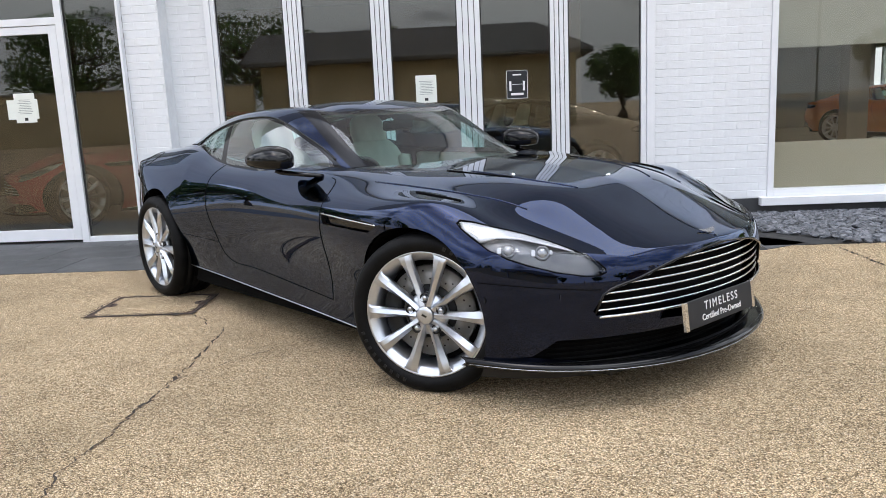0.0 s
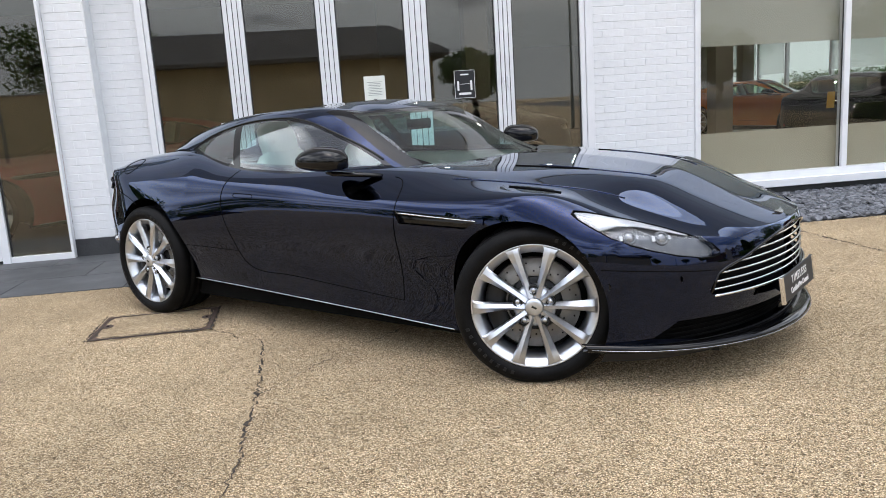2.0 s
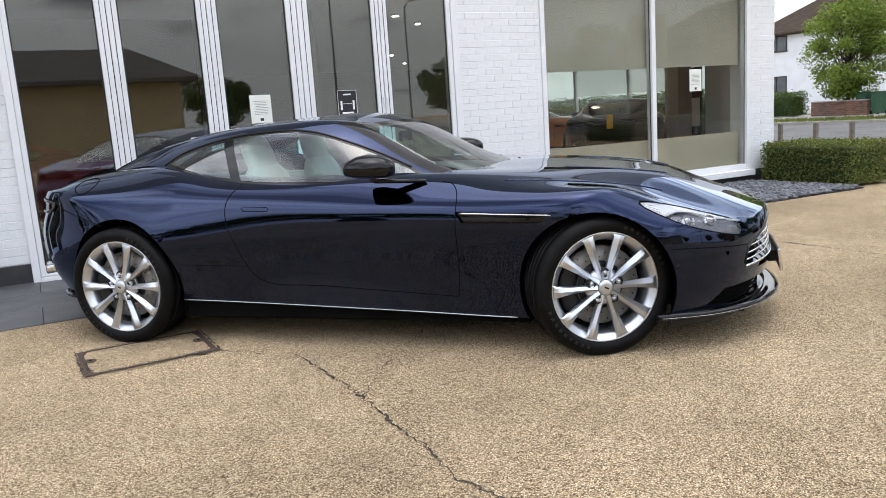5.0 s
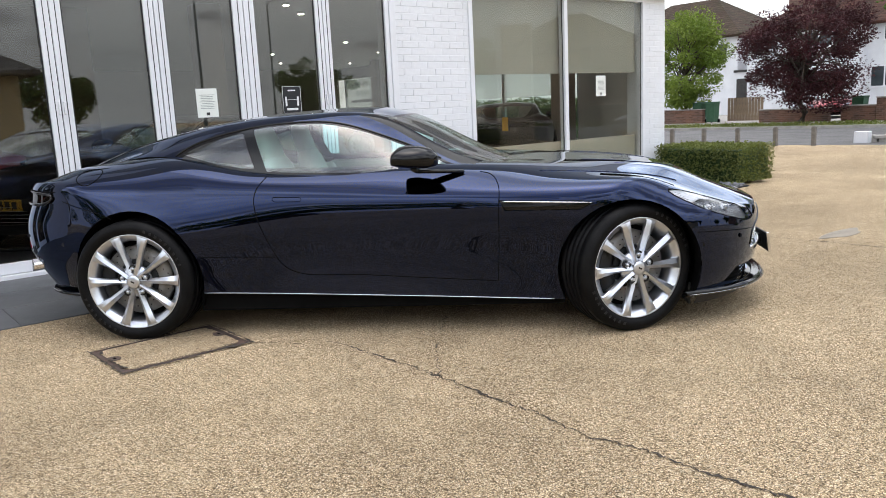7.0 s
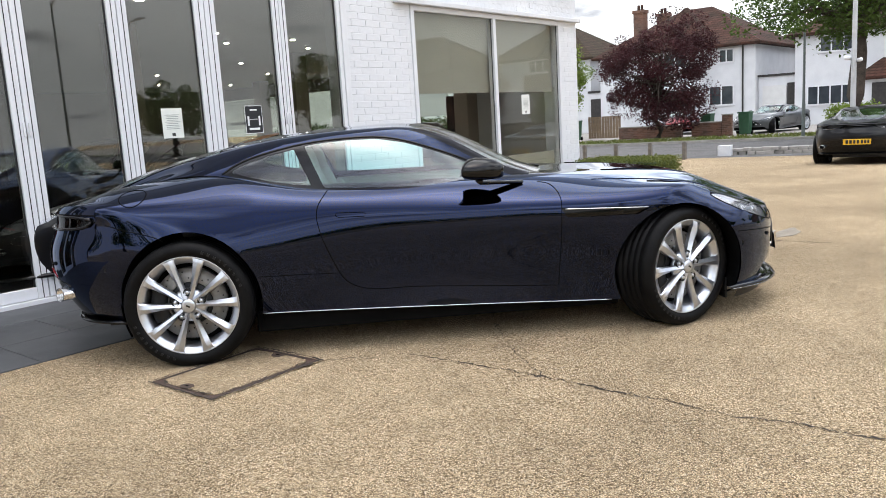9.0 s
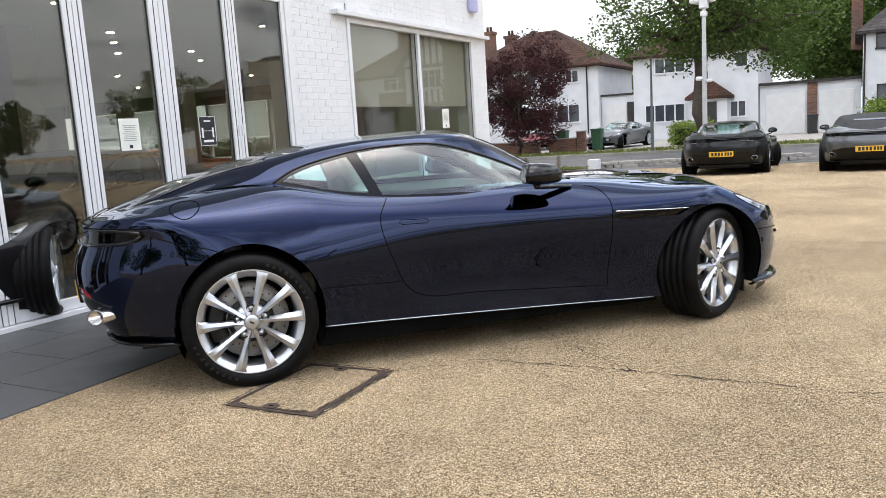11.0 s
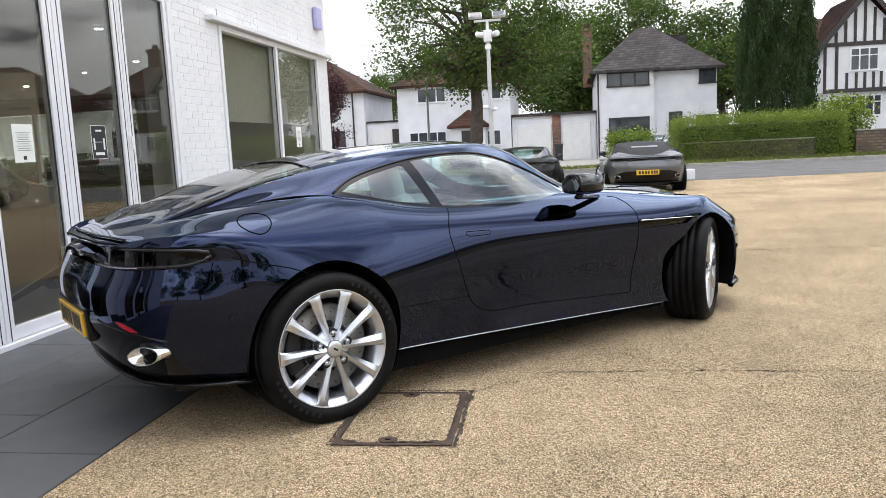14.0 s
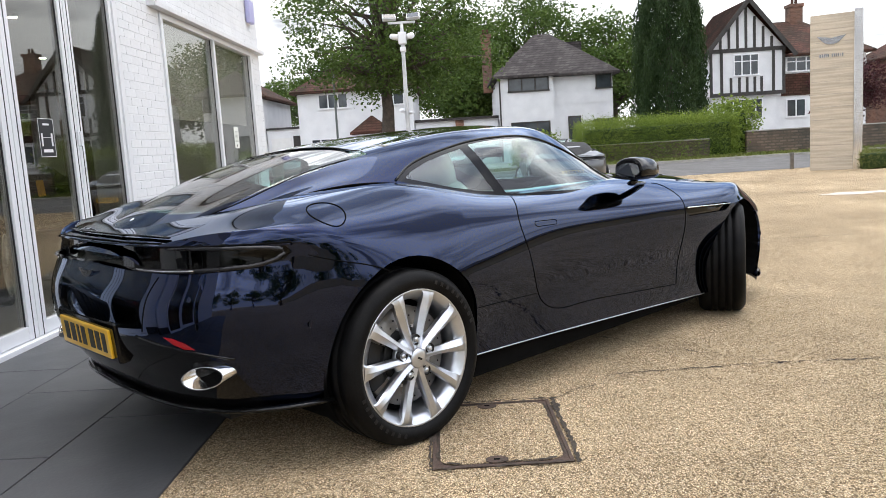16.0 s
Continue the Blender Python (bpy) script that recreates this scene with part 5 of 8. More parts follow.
# Spoiler edge on the boot lid
edge = [on(BODY, "z", -0.755 + rear_bow(y), y, lift=0.008) for y in (0.50 * (k / 16 - 1) for k in range(33))]
part("boot_spoiler", tube([p for p in edge if p], 0.009, 8, flat=0.5), GLOSS_BLACK, coupe, "slim black boot spoiler", True)
lip_line = [on(ROOF, "z", 0.235 - 0.05 * (y / 0.5) ** 2, y, lift=0.004) for y in (0.50 * (k / 16 - 1) for k in range(33))]
part("roof_spoiler", tube(lip_line, [0.003 + 0.006 * math.sin(math.pi * k / 32) ** 0.5 for k in range(33)], 8, flat=0.45), GLOSS_BLACK, coupe, "black lip above the rear window", True)

# Seams between the panels
for sgn in (-1, 1):
    seam("door_seam", BODY, "y", [(0.80, 0.895), (0.775, 0.862), (0.752, 0.83), (0.737, 0.781), (0.741, 0.72), (0.767, 0.625), (0.816, 0.496), (0.872, 0.398), (0.962, 0.350), (1.15, 0.336), (1.5, 0.318), (2.055, 0.281)], sgn)
    seam("door_seam", BODY, "y", [(1.98, 0.866), (2.05, 0.845), (2.078, 0.80), (2.080, 0.72), (2.075, 0.55), (2.06, 0.281)], sgn)
    seam("bumper_seam", BODY, "y", [(3.105, 0.517), (3.21, 0.511), (3.32, 0.501), (3.46, 0.483)], sgn)
    seam("tail_seam", BODY, "y", [(-0.385, 0.795), (-0.276, 0.759), (-0.113, 0.711), (-0.07, 0.69)], sgn)
    seam("quarter_seam", BODY, "y", [(0.40, 0.462), (0.60, 0.454), (0.835, 0.444)], sgn, 0.0018)
    seam("boot_seam", BODY, "x", [(0.528 * sgn, 0.75), (0.503 * sgn, 0.70), (0.485 * sgn, 0.62), (0.47 * sgn, 0.56)], -1)
    seam("window_seal", ROOF, "y", DLO[:13], sgn, 0.0065, GLOSS_BLACK)
    seam("roof_joint", ROOF, "z", [(0.20, 0.668 * sgn), (0.05, 0.625 * sgn), (-0.12, 0.575 * sgn), (-0.30, 0.52 * sgn), (-0.46, 0.47 * sgn)], width=0.004)
    seam("lid_seam", ROOF, "z", [(0.10, 0.50 * sgn), (-0.10, 0.455 * sgn), (-0.40, 0.405 * sgn), (-0.60, 0.36 * sgn), (-0.74, 0.38 * sgn)], width=0.0026)
    seam("bonnet_fold", BODY, "z", [(2.30, 0.775 * sgn), (2.60, 0.725 * sgn), (2.87, 0.640 * sgn), (3.06, 0.575 * sgn)], width=0.004, material=PAINT)
    seam("bonnet_vent", BODY, "z", [(2.62, 0.795 * sgn), (2.72, 0.785 * sgn), (2.85, 0.750 * sgn)], width=0.006)
    seam("bonnet_crease", BODY, "z", [(2.55, 0.40 * sgn), (2.70, 0.390 * sgn), (2.92, 0.350 * sgn), (3.08, 0.27 * sgn)], width=0.004, material=PAINT)
    seam("bonnet_slot", BODY, "z", [(2.45, 0.46 * sgn), (2.62, 0.43 * sgn), (2.80, 0.385 * sgn)], width=0.005)
    seam("side_handle", BODY, "y", [(0.845, 0.776), (0.99, 0.770), (1.002, 0.762), (0.994, 0.748), (0.852, 0.752), (0.838, 0.763), (0.845, 0.776)], sgn, 0.002, straight=True)
    sill = [on(BODY, "y", x, low_z(x) + 0.004, sgn, 0.003) for x in (0.40 + 1.96 * k / 60 for k in range(61))]
    part("sill_strip", tube(sill, 0.0026, 8), ALLOY, coupe, "bright sill strip", True)
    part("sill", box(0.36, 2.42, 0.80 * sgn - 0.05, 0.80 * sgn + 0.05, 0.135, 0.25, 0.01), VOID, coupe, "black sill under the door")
    # Side strake: recessed black vent with a bright bar
    vent = strake_skin.copy()
    if sgn < 0:
        mirrored(vent, False)
    for v in vent.verts:
        v.co.y -= 0.022 * sgn
    part("side_vent", vent, GLOSS_BLACK, coupe, "black side vent", True)
    bar = [on(BODY, "y", x, 0.7165 - 0.034 * (x - 2.08), sgn, 0.004) for x in (2.10 + 0.46 * k / 20 for k in range(21))]
    part("side_strake", tube(bar, [0.0042 - 0.0018 * k / 20 for k in range(21)], 8), CHROME, coupe, "bright side strake", True)
    for x, z in ((3.128, 0.447),):
        p = on(BODY, "y", x, z, sgn, 0.001)
        part("side_marker", lathe([(0.0, 0.003), (0.012, 0.003), (0.015, 0.0)], 20), GLOSS_BLACK, coupe, "", True, Matrix.Translation(p))
    p = on(BODY, "x", 0.742 * sgn, 0.464, 1, 0.001)
    part("parking_sensor", lathe([(0.0, 0.002), (0.009, 0.002), (0.0115, 0.0)], 20), SATIN_BLACK, coupe, "", True, Matrix.Translation(p) @ pose(0, 0, 0, 0, 0, 50 * sgn))
    for y, z in ((0.69, 0.582), (0.88, 0.55)):
        p = on(BODY, "x", y * sgn, z, -1, 0.001)
        part("parking_sensor", lathe([(0.0, 0.002), (0.009, 0.002), (0.0115, 0.0)], 20), SATIN_BLACK, coupe, "", True, Matrix.Translation(p) @ pose(0, 0, 0, 0, 0, (-45 if y < 0.8 else -25) * sgn))
seam("filler_cap", BODY, "z", oval(-0.245, -0.80, 0.072, 0.066, 40), straight=True, closed=True, width=0.0028)
seam("boot_lid_edge", BODY, "x", [(-0.50, 0.862), (-0.25, 0.864), (0.0, 0.864), (0.25, 0.864), (0.50, 0.862)], -1, 0.004)

# Nose: grille, intake, splitter, plate, badge
back = bmesh.new()
for z0, z1, inn, wid in ((0.36, 0.60, 0.085, 0.70), (0.17, 0.30, 0.10, 0.78)):
    rows = []
    for k in range(41):
        y = wid * (k / 20 - 1)
        x = X_NOSE - front_bow(y) - inn
        rows.append((back.verts.new((x, y, z0)), back.verts.new((x - 0.02, y, z1))))
    for a, b in zip(rows, rows[1:]):
        back.faces.new((a[0], b[0], b[1], a[1]))
part("grille_backing", back, VOID, coupe, "black mesh behind the grille", True)
for z, half in ((0.398, 0.630), (0.430, 0.619), (0.462, 0.600), (0.494, 0.520), (0.525, 0.425), (0.555, 0.32)):
    pts = [Vector((X_NOSE - front_bow(y) + nose_lean(z) - 0.022, y, z + 0.006 * (1 - (y / 0.65) ** 2))) for y in (half * (k / 24 - 1) for k in range(49))]
    part("grille_slat", tube(pts, 0.0065, 8, flat=0.75), CHROME, coupe, "bright chrome grille slat", True)
rim = dense([(y, z) for y, z in GRILLE[1:-1]], 0.03)
pts = [(-0.634, 0.392)] + [(-y, z) for y, z in rim[3:]] + [(0, 0.590)] + [(y, z) for y, z in rim[3:]][::-1] + [(0.634, 0.392)]
seam("grille_rim", BODY, "x", pts, 1, 0.006, GLOSS_BLACK, straight=True)
seam("grille_rim", BODY, "x", [(0.62 * (k / 20 - 1), 0.376) for k in range(41)], 1, 0.006, CHROME, straight=True)
mesh_bars = bmesh.new()
for z in (0.205, 0.225, 0.245, 0.265):
    add_tube(mesh_bars, [Vector((X_NOSE - front_bow(y) - 0.075, y, z)) for y in (0.74 * (k / 16 - 1) for k in range(33))], 0.004, 6)
part("intake_mesh", mesh_bars, VOID, coupe, "black lower intake mesh", True)
blade = bmesh.new()
rows = []
for k in range(61):
    y = 0.945 * (k / 30 - 1)
    z = 0.158 + 0.022 * (abs(y) / 0.93) ** 2.2
    x = X_NOSE - front_bow(y) + 0.040 * (1 - (y / 0.945) ** 2) - 0.005
    rows.append([blade.verts.new(q) for q in ((x - 0.02 - 0.20 * (1 - (y / 0.945) ** 4), y * 0.97, z + 0.02), (x - 0.03, y, z + 0.030), (x, y, z + 0.018), (x + 0.004, y, z + 0.004), (x - 0.02, y, z - 0.006), (x - 0.03 - 0.22 * (1 - (y / 0.945) ** 4), y * 0.97, z - 0.004))])
for a, b in zip(rows, rows[1:]):
    for k in range(5):
        blade.faces.new((a[k], a[k + 1], b[k + 1], b[k]))
bmesh.ops.recalc_face_normals(blade, faces=blade.faces[:])
splitter = part("front_splitter", blade, GLOSS_BLACK, coupe, "gloss black front splitter", True)
part("splitter_edge", tube([r for r in [Vector((X_NOSE - front_bow(y) + 0.040 * (1 - (y / 0.945) ** 2) - 0.0015, y, 0.164 + 0.022 * (abs(y) / 0.93) ** 2.2)) for y in (0.94 * (k / 30 - 1) for k in range(61))]], 0.0016, 6), LAMP_GREY, splitter, "bright splitter edge", True)
lower_panel = bmesh.new()
rows = []
for k in range(41):
    y = 0.90 * (k / 20 - 1)
    x = X_NOSE - front_bow(y)
    rows.append([lower_panel.verts.new(q) for q in ((x - 0.035, y, 0.20), (x - 0.07, y, 0.13))])
for a, b in zip(rows, rows[1:]):
    lower_panel.faces.new((a[0], b[0], b[1], a[1]))
part("chin_panel", lower_panel, SATIN_BLACK, coupe, "", True)
PLATE = pose(3.645, -0.075, 0.345, 0, -7, -0.8)
plate = part("front_plate", box(-0.006, 0.006, -0.26, 0.26, -0.056, 0.056, 0.004), PLATE_GREY, coupe, "dark grey dealer plate with white lettering", False, PLATE)
for y in (-0.252, 0.252):
    part("plate_edge", box(-0.008, 0.0085, y - 0.010, y + 0.010, -0.058, 0.058, 0.002), CHROME, plate, "bright plate edge")
part("plate_bracket", box(-0.10, -0.004, -0.12, 0.12, -0.03, 0.03), SATIN_BLACK, plate)


def lettering(name, text, size, material, parent, m, squeeze=1.0, spacing=1.0):
    curve = bpy.data.curves.new(name, "FONT")
    curve.body, curve.size, curve.align_x, curve.align_y, curve.extrude, curve.space_character = text, size, "CENTER", "CENTER", 0.0008, spacing
    tmp = bpy.data.objects.new(name, curve)
    scene.collection.objects.link(tmp)
    me = bpy.data.meshes.new_from_object(tmp.evaluated_get(bpy.context.evaluated_depsgraph_get()))
    bpy.data.objects.remove(tmp)
    me.materials.append(material)
    ob = new(name, me)
    ob.parent, ob.matrix_basis = parent, m @ Matrix.Diagonal((squeeze, 1, 1, 1))
    return ob


lettering("plate_word", "TIMELESS", 0.048, WHITE_INK, plate, pose(0.0075, 0, 0.020, 90, 0, 90), 1.0, 1.35)
lettering("plate_word", "Certified Pre-Owned", 0.036, WHITE_INK, plate, pose(0.0075, 0, -0.024, 90, 0, 90), 0.95)


def winged(bm, w, h, d, m):
    """A plain pair of swept wings."""
    for s in (-1, 1):
        add_prism(bm, [(0, -h * 0.42), (s * w * 0.22, -h * 0.30), (s * w * 0.5, h * 0.42), (s * w * 0.30, h * 0.36), (0, h * 0.22)][::s], d, m)
    return bm


p = on(BODY, "z", 3.545, 0.0, lift=0.002)
part("bonnet_badge", winged(bmesh.new(), 0.12, 0.035, 0.005, Matrix.Translation(p) @ pose(0, 0, 0, 0, 30, 0) @ pose(0, 0, 0, 0, 0, 90)), CHROME, coupe, "small winged bonnet badge")
p = on(BODY, "x", 0.0, 0.735, -1, 0.004)
part("tail_badge", winged(bmesh.new(), 0.16, 0.04, 0.005, Matrix.Translation(p) @ pose(0, 0, 0, 90, 0, -90)), CHROME, coupe, "small winged tail badge")
rear_plate = part("rear_plate", box(-0.006, 0.006, -0.26, 0.26, -0.056, 0.056, 0.004), PLATE_YELLOW, coupe, "yellow rear number plate with black bars", False, pose(-0.872, 0.0, 0.490, 0, 4, 180))
for y, w in ((-0.185, 0.055), (-0.115, 0.055), (-0.055, 0.03), (0.0, 0.05), (0.085, 0.055), (0.15, 0.05), (0.21, 0.045)):
    part("plate_bar", box(0.005, 0.0078, y - w / 2 + 0.004, y + w / 2 - 0.004, -0.035, 0.040), INK, rear_plate)
part("plate_recess", box(-0.05, -0.005, -0.30, 0.30, -0.075, 0.085, 0.01), GLOSS_BLACK, rear_plate)

# Door mirrors
for sgn in (-1, 1):
    shell_m = bmesh.new()
    bmesh.ops.create_uvsphere(shell_m, u_segments=28, v_segments=18, radius=1)
    for v in shell_m.verts:
        x, y, z = v.co
        x2 = 0.145 * x ** 0.62 if x > 0 else max(0.11 * x, -0.062)
        x2 -= 0.05 * max(y * sgn, 0) ** 2
        boxy = math.copysign(abs(z) ** (0.80 if z > 0 else 0.34), z)
        v.co = Vector((x2, 0.108 * math.copysign(abs(y) ** 0.75, y) * (1 - 0.22 * max(x, 0)), (0.070 if z > 0 else 0.050) * boxy * (1 - 0.38 * max(y * sgn, 0) ** 2) * (1 - 0.16 * max(x, 0))))
    mirror = part("door_mirror", shell_m, GLOSS_BLACK, coupe, "gloss black door mirror housing", True, pose(1.625, 0.935 * sgn, 0.958, 0, 3, 4 * sgn))
    pane = prism([(0.086 * math.cos(2 * math.pi * k / 28), 0.038 * math.sin(2 * math.pi * k / 28)) for k in range(28)], 0.006, pose(-0.061, 0, 0, 90, 0, -90))
    for v in pane.verts:
        v.co.x -= 0.05 * max(v.co.y * sgn / 0.125, 0) ** 1.6
    part("mirror_glass", pane, MIRROR, mirror, "mirror glass")
    stalk = tube([Vector((0.01, -0.02 * sgn, -0.055)), Vector((0.02, -0.05 * sgn, -0.068)), Vector((0.12, -0.09 * sgn, -0.070)), Vector((0.26, -0.15 * sgn, -0.072))], [0.022, 0.022, 0.020, 0.018], 10, flat=0.6)
    part("mirror_stalk", stalk, GLOSS_BLACK, mirror, "", True)

# ---- the coupe: wheels ----
def make_wheel(width, big):
    """One wheel round the y axis, its face towards -y at y = 0."""
    R, rim_r = 0.345, 0.268
    w = width
    hub = part("wheel", lathe([(0.262, 0.012), (rim_r, 0.006), (rim_r + 0.004, 0.016), (0.266, 0.03), (0.244, 0.034), (0.236, 0.06), (0.232, w * 0.55), (0.25, w - 0.03), (0.268, w - 0.01), (0.256, w - 0.008), (0.236, w - 0.03), (0.222, w * 0.55), (0.225, 0.06), (0.238, 0.022), (0.262, 0.012)], 72), ALLOY, None, "silver alloy road wheel", True)
    tread = [(0.262, 0.018), (0.276, 0.000), (0.296, -0.010), (0.318, -0.006), (0.334, 0.010)]
    edge = 0.014
    n_groove = 4
    prof = list(tread) + [(R - 0.003, 0.022)]
    for k in range(n_groove):
        y = 0.045 + (w - 0.09) * (k + 0.5) / n_groove
        prof += [(R, y - 0.008), (R - 0.007, y - 0.005), (R - 0.007, y + 0.005), (R, y + 0.008)]
    prof += [(R - 0.003, w - 0.022)] + [(r, w - y) for r, y in tread[::-1]]
    tyre_bm = lathe(prof, 96)
    for v in tyre_bm.verts:
        if v.co.z < -0.337:
            v.co.z = -0.337
    part("tyre", tyre_bm, RUBBER, hub, "black low-profile tyre", True)
    for r0, r1, a0 in ((0.293, 0.308, 200), (0.293, 0.308, 20)):
        marks = bmesh.new()
        for k in range(9):
            t = radians(a0 + 6.5 * k)
            add_box(marks, -0.0065, 0.0065, -0.0115, -0.0085, r0, r1, 0, Matrix.Rotation(t, 4, "Y"))
        tagged(part("tyre_mark", marks, SATIN_BLACK, hub, "raised sidewall marking"), kind="stuff")
    # One faceted spoke, then nine more on its mesh
    sp = bmesh.new()
    rows = []
    for r, half, face, ridge, deep in ((0.040, 0.0160, 0.008, 0.002, 0.06), (0.085, 0.0155, 0.014, 0.006, 0.058), (0.14, 0.0178, 0.013, 0.003, 0.052), (0.20, 0.0230, 0.006, -0.001, 0.046), (0.235, 0.027, 0.003, 0.000, 0.042), (0.250, 0.028, 0.003, 0.004, 0.038), (0.260, 0.036, 0.006, 0.008, 0.034)):
        skew = 0.010 * (r - 0.05) / 0.21
        rows.append([sp.verts.new(q) for q in ((-half, face + (0.012 if r < 0.22 else 0.006), r), (-half * 0.35 + skew, ridge, r), (half * 0.75, face + 0.002, r), (half, face + (0.014 if r < 0.22 else 0.007), r), (half * 0.7, deep, r), (-half * 0.7, deep, r))])
    for a, b in zip(rows, rows[1:]):
        for k in range(6):
            sp.faces.new((a[k], a[(k + 1) % 6], b[(k + 1) % 6], b[k]))
    for a, b in zip(rows, rows[1:]):
        for k in range(6):
            sp.edges.get((a[k], b[k])).smooth = False
    bmesh.ops.recalc_face_normals(sp, faces=sp.faces[:])
    spoke = None
    for k in range(10):
        m = Matrix.Rotation(radians(18 + 36 * k), 4, "Y")
        if spoke is None:
            spoke = part("spoke", sp, ALLOY, hub, "faceted alloy spoke", True, m)
        else:
            tagged(share(spoke, m), "faceted alloy spoke")
    part("hub_plate", lathe([(0.0, 0.016), (0.05, 0.018), (0.076, 0.026), (0.090, 0.036), (0.094, 0.048), (0.08, 0.07), (0.0, 0.07)], 40), ALLOY, hub, "", True)
    part("hub_cap", lathe([(0.0, -0.004), (0.020, -0.0035), (0.034, -0.001), (0.038, 0.003), (0.039, 0.010), (0.039, 0.018)], 32), ALLOY, hub, "round silver hub cap", True)
    part("hub_badge", box(-0.011, 0.011, -0.0058, -0.0035, -0.004, 0.004, 0, Matrix.Rotation(radians(28), 4, "Y")), SATIN_BLACK, hub)
    nut = None
    for k in range(5):
        m = Matrix.Rotation(radians(72 * k), 4, "Y") @ pose(0, 0.010, 0.073)
        if nut is None:
            nut = part("wheel_nut", lathe([(0.0, -0.004), (0.008, -0.003), (0.010, 0.0), (0.010, 0.010), (0.0145, 0.011), (0.0145, 0.02)], 12), ALLOY, hub, "", True, m)
        else:
            share(nut, m)
        # Black ring round each nut: the recess's shade is put into its colour
        seat = part("nut_recess", lathe([(0.0145, 0.004), (0.0205, -0.001), (0.022, 0.02)], 20), SATIN_BLACK, hub, "", True, m) if k == 0 else share(seat, m)
    disc = part("brake_disc", lathe([(0.118, 0.078), (0.195, 0.078), (0.196, 0.118), (0.118, 0.118)], 64), DISC_STEEL, hub, "grey steel brake disc", True)
    part("disc_bell", lathe([(0.06, 0.072), (0.108, 0.074), (0.1185, 0.082), (0.1185, 0.10)], 48), SATIN_BLACK, disc, "black disc bell", True)
    stud = None
    for k in range(10):
        m = Matrix.Rotation(radians(18 + 36 * k), 4, "Y") @ pose(0, 0.072, 0.118)
        stud = part("disc_bolt", lathe([(0.0, 0.0), (0.006, 0.0), (0.0065, 0.008)], 8), ALLOY, disc, "", False, m) if stud is None else (share(stud, m), stud)[1]
    hole = None
    for k in range(36):
        m = Matrix.Rotation(radians(10 * k), 4, "Y") @ pose(0, 0.0775, (0.140, 0.158, 0.176)[k % 3])
        hole = part("disc_hole", lathe([(0.0, 0.0), (0.0042, 0.0)], 8), VOID, disc, "", False, m) if hole is None else (share(hole, m), hole)[1]
    pad = bmesh.new()
    add_lathe(pad, [(0.125, 0.068), (0.150, 0.058), (0.205, 0.060), (0.214, 0.072), (0.214, 0.14), (0.13, 0.14), (0.125, 0.068)], 16, arc=(radians(150 if big else 152), radians(212 if big else 208)))
    part("brake_caliper", pad, SATIN_BLACK, hub, "black brake caliper", True)
    # Added flat disc, near-black in place of the shade inside the wheel
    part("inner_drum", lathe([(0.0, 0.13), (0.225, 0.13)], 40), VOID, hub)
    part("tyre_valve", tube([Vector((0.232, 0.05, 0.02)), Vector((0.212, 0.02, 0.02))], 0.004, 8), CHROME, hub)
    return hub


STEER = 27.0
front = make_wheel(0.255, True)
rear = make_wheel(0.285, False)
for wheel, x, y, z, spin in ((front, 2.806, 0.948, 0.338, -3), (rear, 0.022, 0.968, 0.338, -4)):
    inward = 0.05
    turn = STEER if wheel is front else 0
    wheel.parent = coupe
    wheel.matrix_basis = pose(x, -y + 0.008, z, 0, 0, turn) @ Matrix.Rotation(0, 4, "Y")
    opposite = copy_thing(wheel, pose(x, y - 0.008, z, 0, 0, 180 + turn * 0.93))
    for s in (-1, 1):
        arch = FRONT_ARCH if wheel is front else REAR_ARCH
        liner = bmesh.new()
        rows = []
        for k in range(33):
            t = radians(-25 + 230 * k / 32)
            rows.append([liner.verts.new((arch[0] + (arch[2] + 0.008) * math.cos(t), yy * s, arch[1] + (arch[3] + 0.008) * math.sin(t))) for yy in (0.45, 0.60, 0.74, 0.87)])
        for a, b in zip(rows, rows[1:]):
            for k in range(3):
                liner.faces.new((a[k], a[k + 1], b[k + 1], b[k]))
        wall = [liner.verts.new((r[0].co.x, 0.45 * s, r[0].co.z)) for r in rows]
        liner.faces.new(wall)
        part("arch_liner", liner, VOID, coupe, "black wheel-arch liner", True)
for s in (-1, 1):
    part("mud_flap", box(3.085, 3.10, 0.70 * s - 0.09, 0.70 * s + 0.09, 0.10, 0.22, 0.003), SATIN_BLACK, coupe)
part("underbody", box(0.42, 2.36, -0.82, 0.82, 0.13, 0.17), SATIN_BLACK, coupe)
part("front_underbody", box(3.02, 3.45, -0.55, 0.55, 0.125, 0.16), SATIN_BLACK, coupe)
part("axle_beam", box(-0.55, 0.42, -0.5, 0.5, 0.16, 0.24), SATIN_BLACK, coupe)
part("front_beam", box(2.36, 3.02, -0.5, 0.5, 0.15, 0.24), SATIN_BLACK, coupe)

# ---- the coupe: cabin ----
tub = bmesh.new()
add_box(tub, 0.45, 2.30, -0.76, 0.76, 0.16, 0.20)
add_box(tub, -0.35, 0.45, -0.55, 0.55, 0.16, 0.20)
add_box(tub, 2.22, 2.30, -0.74, 0.74, 0.20, 0.80)
add_box(tub, -0.40, -0.32, -0.55, 0.55, 0.20, 0.90)
part("cabin_floor", tub, TRIM_DARK, coupe)
part("dashboard", box(1.72, 2.25, -0.74, 0.74, 0.52, 0.815, 0.05), TRIM_DARK, coupe, "dark leather dashboard", True)
part("dash_band", box(1.70, 1.74, -0.70, 0.70, 0.60, 0.70, 0.01), SEAT, coupe, "cream dashboard band")
part("centre_console", box(0.75, 1.75, -0.14, 0.14, 0.20, 0.62, 0.04), TRIM_DARK, coupe)
